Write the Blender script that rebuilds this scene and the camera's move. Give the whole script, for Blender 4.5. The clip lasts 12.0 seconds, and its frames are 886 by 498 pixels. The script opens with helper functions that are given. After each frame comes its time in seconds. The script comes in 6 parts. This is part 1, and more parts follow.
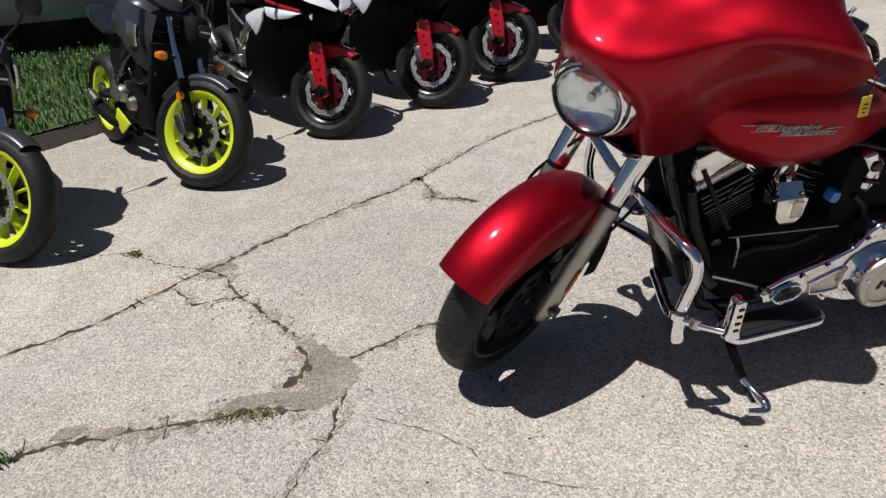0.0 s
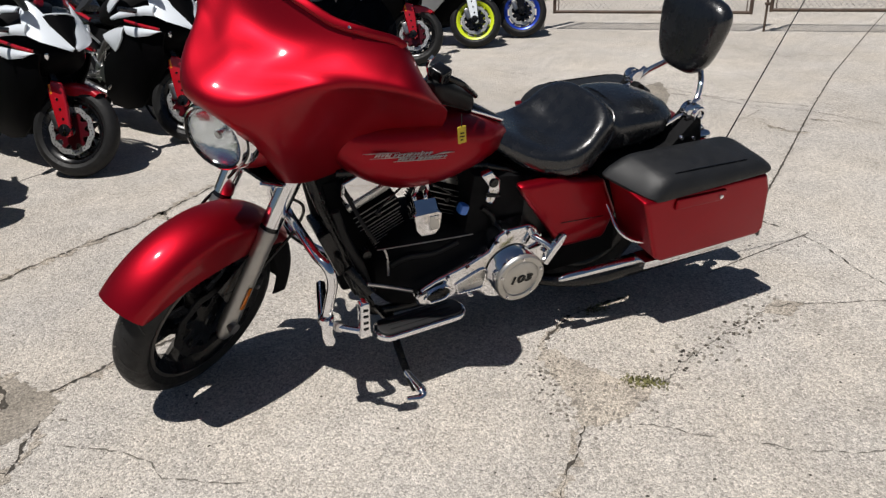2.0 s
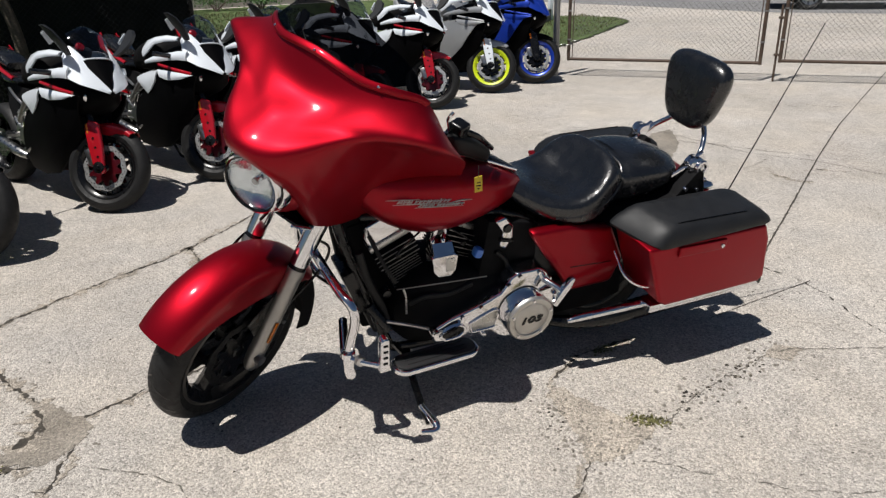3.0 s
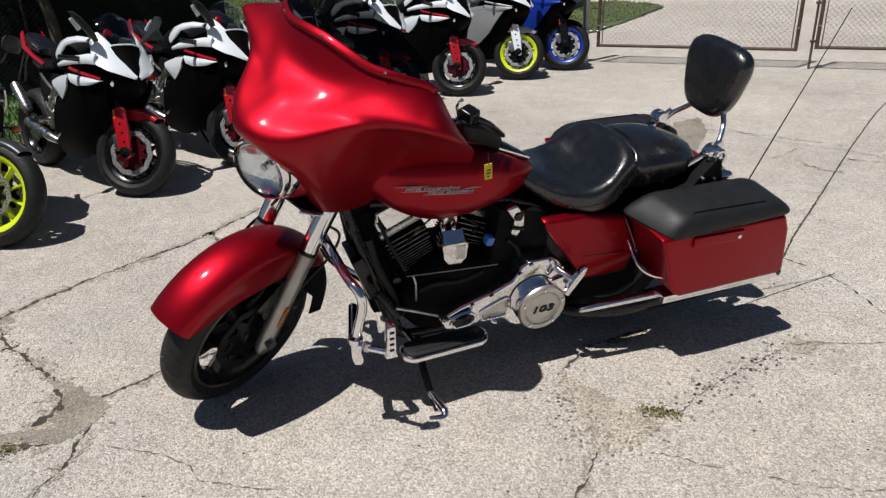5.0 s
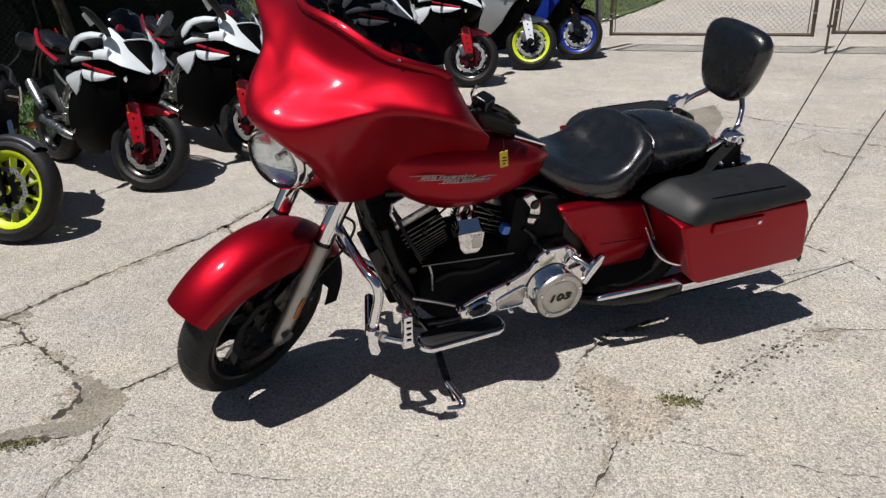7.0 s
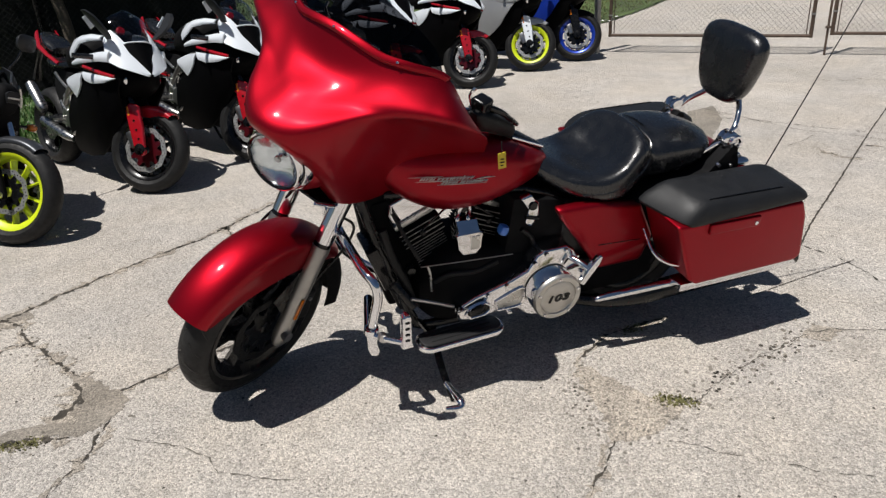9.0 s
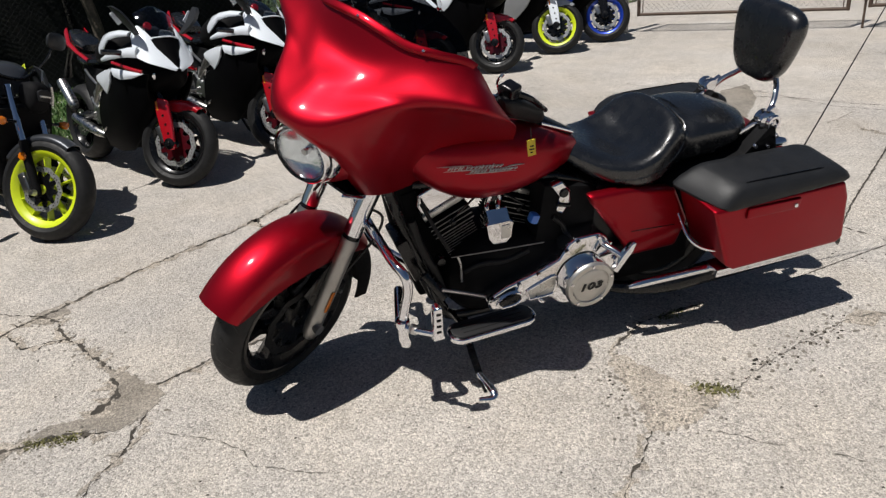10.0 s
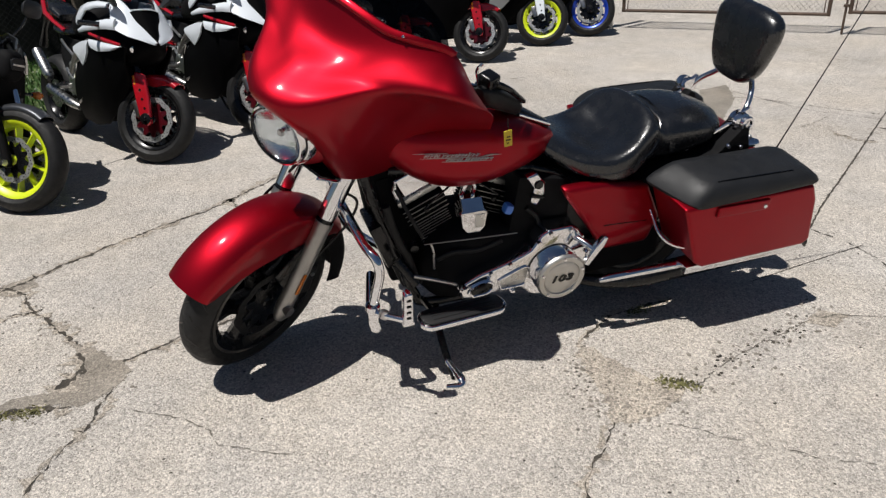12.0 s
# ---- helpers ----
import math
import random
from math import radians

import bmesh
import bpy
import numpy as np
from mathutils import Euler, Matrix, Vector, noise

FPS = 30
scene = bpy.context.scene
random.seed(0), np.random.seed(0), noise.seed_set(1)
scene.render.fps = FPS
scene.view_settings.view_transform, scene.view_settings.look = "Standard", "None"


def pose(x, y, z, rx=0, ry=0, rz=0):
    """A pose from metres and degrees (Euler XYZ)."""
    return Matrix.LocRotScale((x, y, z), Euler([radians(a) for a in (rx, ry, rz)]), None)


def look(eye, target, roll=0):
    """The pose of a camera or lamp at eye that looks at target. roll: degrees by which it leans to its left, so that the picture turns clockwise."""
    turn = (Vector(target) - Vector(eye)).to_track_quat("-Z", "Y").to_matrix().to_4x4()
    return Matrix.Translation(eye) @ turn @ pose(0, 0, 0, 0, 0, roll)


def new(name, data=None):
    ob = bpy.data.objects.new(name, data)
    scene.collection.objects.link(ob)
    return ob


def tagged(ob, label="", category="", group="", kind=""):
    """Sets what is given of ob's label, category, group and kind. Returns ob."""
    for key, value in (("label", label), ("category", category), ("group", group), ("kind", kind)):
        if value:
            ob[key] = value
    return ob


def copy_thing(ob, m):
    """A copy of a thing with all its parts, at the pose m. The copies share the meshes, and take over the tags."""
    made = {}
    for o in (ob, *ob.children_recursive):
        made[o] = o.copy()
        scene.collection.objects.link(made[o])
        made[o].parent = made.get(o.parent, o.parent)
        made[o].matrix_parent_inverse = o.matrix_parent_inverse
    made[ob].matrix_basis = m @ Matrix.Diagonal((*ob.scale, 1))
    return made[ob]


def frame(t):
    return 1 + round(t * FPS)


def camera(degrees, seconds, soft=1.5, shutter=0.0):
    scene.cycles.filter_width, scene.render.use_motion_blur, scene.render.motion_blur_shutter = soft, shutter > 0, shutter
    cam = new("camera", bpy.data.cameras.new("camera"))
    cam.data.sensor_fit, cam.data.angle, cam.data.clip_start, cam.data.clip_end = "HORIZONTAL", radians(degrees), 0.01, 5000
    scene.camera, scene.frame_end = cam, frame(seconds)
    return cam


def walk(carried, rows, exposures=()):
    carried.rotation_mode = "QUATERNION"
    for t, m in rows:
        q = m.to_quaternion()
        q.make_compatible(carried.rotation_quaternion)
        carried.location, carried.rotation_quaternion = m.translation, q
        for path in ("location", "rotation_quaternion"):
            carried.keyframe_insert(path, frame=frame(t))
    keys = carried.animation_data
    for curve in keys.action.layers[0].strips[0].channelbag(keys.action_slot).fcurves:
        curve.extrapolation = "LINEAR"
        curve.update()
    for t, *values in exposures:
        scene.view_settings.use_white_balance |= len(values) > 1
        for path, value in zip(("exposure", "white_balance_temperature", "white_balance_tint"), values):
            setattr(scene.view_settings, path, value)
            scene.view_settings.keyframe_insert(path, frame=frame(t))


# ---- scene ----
cam = camera(63.0, 12.0, 1.35)
PATH = [
    (0, (-0.491, -2.025, 1.521), (-0.215, -0.267, 0.608), -4.7),
    (0.4, (-0.41, -2.146, 1.55), (0.088, -0.441, 0.63), -4.8),
    (0.5, (-0.389, -2.199, 1.557), (0.142, -0.501, 0.645), -5.6),
    (1, (-0.375, -2.412, 1.618), (0.376, -0.797, 0.706), -2.7),
    (1.5, (-0.174, -2.457, 1.61), (0.589, -0.812, 0.765), -3.0),
    (2, (-0.008, -2.445, 1.586), (0.687, -0.784, 0.715), -2.6),
    (2.5, (-0.02, -2.496, 1.635), (0.621, -0.808, 0.774), -3.6),
    (3, (-0.077, -2.57, 1.671), (0.608, -0.859, 0.894), -1.8),
    (3.2, (-0.095, -2.604, 1.673), (0.601, -0.887, 0.92), -1.4),
    (4.8, (-0.003, -2.606, 1.673), (0.593, -0.871, 0.877), -1.8),
    (5, (-0.001, -2.594, 1.666), (0.597, -0.864, 0.86), -2.2),
    (5.5, (0.004, -2.595, 1.665), (0.59, -0.863, 0.856), -2.4),
    (6, (0.0, -2.593, 1.652), (0.587, -0.856, 0.852), -2.7),
    (6.5, (-0.004, -2.582, 1.649), (0.578, -0.853, 0.831), -3.4),
    (6.7, (-0.007, -2.58, 1.643), (0.56, -0.847, 0.823), -3.5),
    (8.3, (-0.01, -2.595, 1.658), (0.545, -0.858, 0.835), -2.9),
    (8.5, (-0.006, -2.601, 1.658), (0.552, -0.865, 0.836), -2.6),
    (9, (-0.007, -2.595, 1.65), (0.554, -0.858, 0.832), -3.4),
    (9.5, (0.015, -2.577, 1.636), (0.548, -0.85, 0.781), -4.8),
    (10, (0.002, -2.561, 1.65), (0.479, -0.813, 0.803), -5.6),
    (10.5, (-0.023, -2.559, 1.646), (0.381, -0.808, 0.769), -3.4),
    (11, (-0.023, -2.565, 1.645), (0.373, -0.826, 0.741), -1.5),
    (11.5, (0.0, -2.573, 1.643), (0.443, -0.848, 0.732), -2.2),
    (12, (0.015, -2.576, 1.651), (0.544, -0.86, 0.77), -2.6),
]
walk(cam, [(t, look(eye, target, roll)) for t, eye, target, roll in PATH])

# ---- world and sun ----
SUN_FROM = Vector((-0.33, -0.125, 1.0)).normalized()
world = bpy.data.worlds.new("sky_world")
scene.world = world
world.use_nodes = True
wn = world.node_tree.nodes
sky = wn.new("ShaderNodeTexSky")
sky.sky_type = "NISHITA"
sky.sun_disc = False
sky.ozone_density = 5.0
sky.sun_elevation = math.asin(SUN_FROM.z)
sky.sun_rotation = math.atan2(SUN_FROM.x, SUN_FROM.y)
world.node_tree.links.new(sky.outputs[0], wn["Background"].inputs[0])
wn["Background"].inputs[1].default_value = 0.032
sun = new("sun", bpy.data.lights.new("sun", "SUN"))
sun.data.energy, sun.data.angle, sun.data.color = 5.0, radians(0.53), (1.0, 0.965, 0.92)
sun.matrix_world = look(SUN_FROM * 30, (0, 0, 0))

# ---- materials ----
def mat(name, color, rough=0.5, metal=0.0, coat=0.0, spec=0.5, vary=0.0, vscale=8.0, grain=0.0, gscale=200.0, bump=0.0, bscale=300.0, ramp=None, rvary=0.0, crough=0.03):
    """Principled material; vary: slow stain, grain: fine speckle (both as a share of the colour), bump: relief height in metres."""
    m = bpy.data.materials.new(name)
    m.use_nodes = True
    nt = m.node_tree
    n, l = nt.nodes, nt.links
    b = n["Principled BSDF"]
    b.inputs["Base Color"].default_value = (*color, 1)
    b.inputs["Roughness"].default_value = rough
    b.inputs["Metallic"].default_value = metal
    b.inputs["Coat Weight"].default_value = coat
    b.inputs["Coat Roughness"].default_value = crough
    b.inputs["Specular IOR Level"].default_value = spec
    co = n.new("ShaderNodeTexCoord")

    def noise_tex(scale, detail=4):
        t = n.new("ShaderNodeTexNoise")
        t.inputs["Scale"].default_value = scale
        t.inputs["Detail"].default_value = detail
        l.new(co.outputs["Object"], t.inputs["Vector"])
        return t

    src = None
    for amount, scale in ((vary, vscale), (grain, gscale)):
        if amount:
            t = noise_tex(scale)
            mr = n.new("ShaderNodeMapRange")
            mr.inputs["From Min"].default_value, mr.inputs["From Max"].default_value = 0.3, 0.7
            mr.inputs["To Min"].default_value, mr.inputs["To Max"].default_value = 1 - amount, 1 + amount
            l.new(t.outputs["Fac"], mr.inputs["Value"])
            mx = n.new("ShaderNodeVectorMath")
            mx.operation = "SCALE"
            if src is None:
                mx.inputs[0].default_value = color
            else:
                l.new(src, mx.inputs[0])
            l.new(mr.outputs["Result"], mx.inputs["Scale"])
            src = mx.outputs["Vector"]
    if src is not None:
        l.new(src, b.inputs["Base Color"])
    if rvary:
        t = noise_tex(vscale * 2.3)
        mr = n.new("ShaderNodeMapRange")
        mr.inputs["From Min"].default_value, mr.inputs["From Max"].default_value = 0.3, 0.7
        mr.inputs["To Min"].default_value, mr.inputs["To Max"].default_value = max(rough - rvary, 0.01), rough + rvary
        l.new(t.outputs["Fac"], mr.inputs["Value"])
        l.new(mr.outputs["Result"], b.inputs["Roughness"])
    if bump:
        t = noise_tex(bscale)
        bp = n.new("ShaderNodeBump")
        bp.inputs["Distance"].default_value = bump
        l.new(t.outputs["Fac"], bp.inputs["Height"])
        l.new(bp.outputs["Normal"], b.inputs["Normal"])
    return m


RED = mat("red_metallic_paint", (0.285, 0.0036, 0.0118), 0.455, 0.87, 0.25, spec=0.08, vary=0.04, vscale=4, grain=0.10, gscale=900, crough=0.10)
CHROME = mat("chrome", (0.78, 0.78, 0.80), 0.06, 1.0, rvary=0.03, vscale=12)
LAMPMIRROR = mat("lamp_mirror", (0.88, 0.89, 0.91), 0.10, 1.0, vary=0.06, vscale=45, bump=0.0012, bscale=55)
BRUSHED = mat("satin_aluminium", (0.50, 0.50, 0.49), 0.30, 1.0, vary=0.06, vscale=20, rvary=0.08)
DERBYMAT = mat("satin_machined_cover", (0.52, 0.51, 0.485), 0.40, 0.9, vary=0.03, vscale=20)
DARKRIM = mat("dark_machined_rim", (0.11, 0.105, 0.10), 0.4, 0.9, vary=0.15, vscale=20)
FORKGREY = mat("satin_grey_casting", (0.33, 0.32, 0.305), 0.38, 0.9, vary=0.08, vscale=15, rvary=0.08)
FINEDGE = mat("machined_fin_edge", (0.34, 0.34, 0.33), 0.5, 0.8, vary=0.2, vscale=30)
DISC = mat("drilled_disc_steel", (0.50, 0.50, 0.49), 0.40, 0.8, vary=0.25, vscale=90, rvary=0.1)
STEEL = mat("bare_steel", (0.48, 0.47, 0.46), 0.30, 1.0, vary=0.15, vscale=25)
BLACK = mat("black_enamel", (0.0045, 0.0045, 0.005), 0.25, 0.0, 0.12, spec=0.32, vary=0.2, vscale=10, rvary=0.1)
MATTE_BLACK = mat("black_crackle", (0.006, 0.006, 0.0065), 0.55, spec=0.3, vary=0.25, vscale=14, bump=0.0008, bscale=500)
# dull black of the castings, also of infill plates that stand in for shade
PIT = mat("low_sheen_black", (0.006, 0.006, 0.0066), 0.7, spec=0.10, vary=0.3, vscale=14, bump=0.0008, bscale=400)
RUBBER = mat("tyre_rubber", (0.0105, 0.0105, 0.0108), 0.58, spec=0.28, vary=0.25, vscale=18, bump=0.0006, bscale=350, rvary=0.12)
LEATHER = mat("black_vinyl", (0.007, 0.0078, 0.0095), 0.27, coat=0.5, crough=0.16, vary=0.2, vscale=9, bump=0.0006, bscale=420, rvary=0.08)
LIDMAT = mat("satin_black_cover", (0.0115, 0.0122, 0.0138), 0.46, spec=0.28, vary=0.18, vscale=9, bump=0.0007, bscale=500, rvary=0.08)
PLASTIC = mat("grey_black_plastic", (0.010, 0.0105, 0.0115), 0.45, vary=0.15, vscale=15)
DARKRED = mat("red_anodised", (0.075, 0.003, 0.007), 0.3, 0.4, 0.4, vary=0.08, vscale=20)
SPORTRED = mat("red_gloss_paint", (0.38, 0.006, 0.014), 0.25, 0.1, 0.8, vary=0.05, vscale=10)
BELLY = mat("black_gloss_plastic", (0.002, 0.002, 0.0024), 0.55, spec=0.05, vary=0.2, vscale=8)
PIPEBROWN = mat("heat_stained_pipe", (0.10, 0.075, 0.050), 0.4, 0.7, vary=0.3, vscale=20)
EMBLEM = mat("dull_silver_script", (0.50, 0.50, 0.48), 0.35, 0.9, vary=0.2, vscale=60)
WHITE = mat("white_gloss_paint", (0.74, 0.79, 0.84), 0.25, 0.0, 0.7, vary=0.03, vscale=6)
SILVER = mat("silver_paint", (0.429, 0.4368, 0.4446), 0.3, 0.5, 0.6, vary=0.04, vscale=6)
BLUE = mat("blue_metallic_paint", (0.012, 0.045, 0.38), 0.28, 0.4, 0.8, vary=0.06, vscale=8)
GREYPAINT = mat("dark_grey_metallic", (0.0546, 0.0585, 0.0663), 0.35, 0.5, 0.5, vary=0.08, vscale=8)
YELLOW = mat("fluorescent_yellow_paint", (0.5616, 0.6708, 0.0156), 0.4, 0.0, 0.2, vary=0.05, vscale=15)
TAGYELLOW = mat("yellow_card", (0.585, 0.429, 0.0234), 0.6, vary=0.08, vscale=60)
AMBER = mat("amber_lens", (0.585, 0.156, 0.0078), 0.2, 0.0, 0.5, vary=0.05, vscale=40)
GALV = mat("galvanised_steel", (0.304, 0.304, 0.296), 0.45, 0.8, vary=0.15, vscale=12, rvary=0.1)
RUST = mat("rusty_brown_paint", (0.088, 0.06, 0.044), 0.65, 0.2, vary=0.3, vscale=15)
FITTINGBLUE = mat("fitting_blue", (0.05, 0.18, 0.60), 0.3, 0.0, 0.3, vary=0.1, vscale=30)


def sheet_glass(name, tint, gloss):
    """Thin glass or screen: tinted see-through with a mirror share at grazing angles."""
    m = bpy.data.materials.new(name)
    m.use_nodes = True
    n, l = m.node_tree.nodes, m.node_tree.links
    n.remove(n["Principled BSDF"])
    tr, gl, mx, fr, po, mu = (n.new("ShaderNode" + k) for k in ("BsdfTransparent", "BsdfGlossy", "MixShader", "LayerWeight", "Math", "Math"))
    tr.inputs["Color"].default_value = (*tint, 1)
    gl.inputs["Roughness"].default_value = 0.03
    fr.inputs["Blend"].default_value = 0.5
    po.operation, mu.operation = "POWER", "MULTIPLY_ADD"
    po.inputs[1].default_value = 4.0
    mu.inputs[1].default_value, mu.inputs[2].default_value = 0.9 * gloss, 0.04 * gloss
    l.new(fr.outputs["Facing"], po.inputs[0])
    l.new(po.outputs[0], mu.inputs[0])
    l.new(mu.outputs[0], mx.inputs[0])
    l.new(tr.outputs[0], mx.inputs[1])
    l.new(gl.outputs[0], mx.inputs[2])
    l.new(mx.outputs[0], n["Material Output"].inputs["Surface"])
    return m


GLASS = sheet_glass("clear_lens", (0.93, 0.95, 0.96), 1.0)
SMOKE = sheet_glass("smoked_screen", (0.07, 0.072, 0.08), 0.5)
CLEAR = sheet_glass("clear_screen", (0.50, 0.54, 0.60), 1.6)

# ---- mesh helpers ----
def part(name, bm, material, parent=None, label="", smooth=True, xf=None):
    """Links a bmesh as one mesh object, under a thing or a part."""
    bmesh.ops.recalc_face_normals(bm, faces=bm.faces)
    if xf is not None:
        bm.transform(xf)
    me = bpy.data.meshes.new(name)
    bm.to_mesh(me)
    bm.free()
    if smooth:
        me.shade_smooth()
        me.set_sharp_from_angle(angle=radians(38))
    me.materials.append(material)
    ob = new(name, me)
    ob.parent = parent
    if label:
        ob["label"] = label
    return ob


def thing(name, m, label, category, group="", kind=""):
    ob = new(name)
    ob.empty_display_size = 0.1
    ob.matrix_basis = m
    return tagged(ob, label, category, group, kind)


def loft(sections, closed=True, cap=True, bm=None):
    bm = bm or bmesh.new()
    rings = [[bm.verts.new(p) for p in s] for s in sections]
    k = len(rings[0])
    for a, b in zip(rings, rings[1:]):
        for i in range(k if closed else k - 1):
            j = (i + 1) % k
            bm.faces.new((a[i], a[j], b[j], b[i]))
    if cap and closed:
        bm.faces.new(rings[0][::-1])
        bm.faces.new(rings[-1])
    return bm


def spline(points, steps):
    """Catmull-Rom through the points."""
    P = [Vector(p) for p in points]
    P = [P[0] * 2 - P[1]] + P + [P[-1] * 2 - P[-2]]
    out = []
    for i in range(1, len(P) - 2):
        a, b, c, d = P[i - 1:i + 3]
        for s in range(steps):
            t = s / steps
            out.append(0.5 * (2 * b + (c - a) * t + (2 * a - 5 * b + 4 * c - d) * t * t + (3 * b - a - 3 * c + d) * t ** 3))
    return out + [P[-2]]


def tube(points, r, n=10, smooth_steps=0, closed=False, bm=None):
    """A round bar along the points; r is one radius or one for each point."""
    pts = spline(points, smooth_steps) if smooth_steps else [Vector(p) for p in points]
    m = len(pts)
    if isinstance(r, (int, float)):
        rad = [r] * m
    else:
        rad = [float(np.interp(i / (m - 1), np.linspace(0, 1, len(r)), r)) for i in range(m)]
    up = None
    secs = []
    for i, p in enumerate(pts):
        if closed:
            d = (pts[(i + 1) % m] - pts[i - 1]).normalized()
        else:
            d = (pts[min(i + 1, m - 1)] - pts[max(i - 1, 0)]).normalized()
        if up is None:
            up = d.orthogonal().normalized()
        up = (up - d * up.dot(d)).normalized()
        side = d.cross(up)
        secs.append([p + (up * math.cos(a) + side * math.sin(a)) * rad[i] for a in (2 * math.pi * k / n for k in range(n))])
    if closed:
        secs.append(secs[0])
    b = loft(secs, True, not closed, bm)
    if closed:
        bmesh.ops.remove_doubles(b, verts=b.verts, dist=1e-6)
    return b


def lathe(profile, origin=(0, 0, 0), axis=(0, 1, 0), n=40, closed=False, bm=None):
    """Turns (radius, height along the axis) round the axis."""
    ax = Vector(axis).normalized()
    u = ax.orthogonal().normalized()
    v = ax.cross(u)
    o = Vector(origin)
    secs = []
    for k in range(n):
        a = 2 * math.pi * k / n
        e = u * math.cos(a) + v * math.sin(a)
        secs.append([o + e * r + ax * h for r, h in profile])
    b = bm or bmesh.new()
    rings = [[b.verts.new(p) for p in s] for s in secs]
    q = len(profile)
    for k in range(n):
        a, c = rings[k], rings[(k + 1) % n]
        for i in range(q if closed else q - 1):
            j = (i + 1) % q
            b.faces.new((a[i], a[j], c[j], c[i]))
    if any(r < 1e-6 for r, _ in profile):
        bmesh.ops.remove_doubles(b, verts=b.verts, dist=1e-6)
    return b


def bevel(bm, w, seg=2, angle=30):
    ed = [e for e in bm.edges if len(e.link_faces) == 2 and e.calc_face_angle() > radians(angle)]
    bmesh.ops.bevel(bm, geom=ed, offset=w, segments=seg, affect="EDGES", profile=0.6, clamp_overlap=True)
    return bm


def box(c, s, w=0.0, seg=2, m=None, bm=None):
    b = bmesh.new()
    bmesh.ops.create_cube(b, size=1.0)
    bmesh.ops.scale(b, vec=s, verts=b.verts)
    if w:
        bevel(b, w, seg)
    if m is not None:
        b.transform(m)
    bmesh.ops.translate(b, vec=c, verts=b.verts)
    if bm is not None:
        me = bpy.data.meshes.new("tmp")
        b.to_mesh(me)
        bm.from_mesh(me)
        bpy.data.meshes.remove(me)
        b.free()
        return bm
    return b


def prism(poly, y0, y1, w=0.0, seg=2, plane="xz"):
    """A plate: an outline in a plane, thick from y0 to y1 across it."""
    def put(a, b, c):
        return {"xz": (a, c, b), "yz": (c, a, b), "xy": (a, b, c)}[plane]
    b = loft([[put(p, q, y0) for p, q in poly], [put(p, q, y1) for p, q in poly]])
    bmesh.ops.recalc_face_normals(b, faces=b.faces)
    if w:
        bevel(b, w, seg)
    return b


def pod(sections, n=24, power=2.4):
    """A closed body along x: each section is (x, half width, z low, z high[, y centre])."""
    secs = []
    for s in sections:
        x, w, z0, z1 = s[:4]
        yc = s[4] if len(s) > 4 else 0.0
        zc, h = (z0 + z1) / 2, (z1 - z0) / 2
        ring = []
        for k in range(n):
            a = 2 * math.pi * k / n
            c, d = math.cos(a), math.sin(a)
            ring.append((x, yc + w * math.copysign(abs(c) ** (2 / power), c), zc + h * math.copysign(abs(d) ** (2 / power), d)))
        secs.append(ring)
    return loft(secs)


def dense(sections, steps=4):
    """Sections of pod(), smoothed along the way."""
    q = len(sections[0])
    cols = [spline([(s[i], 0, 0) for s in sections], steps) for i in range(q)]
    return [tuple(c[k].x for c in cols) for k in range(len(cols[0]))]


def mirror_y(pts):
    return [(p[0], -p[1], p[2]) for p in pts]


def tyre_profile(r, w, rim):
    """Round motorcycle tyre: crown radius r, width w, bead radius rim."""
    pts = []
    h = r - rim
    for k in range(17):
        a = math.pi * k / 16
        pts.append((rim + 0.008 + (h - 0.008) * math.sin(a) ** 0.75, -w / 2 * math.cos(a) * (1.0 if 0 < k < 16 else 0.78)))
    return pts + [(rim - 0.01, w * 0.33), (rim - 0.01, -w * 0.33)]


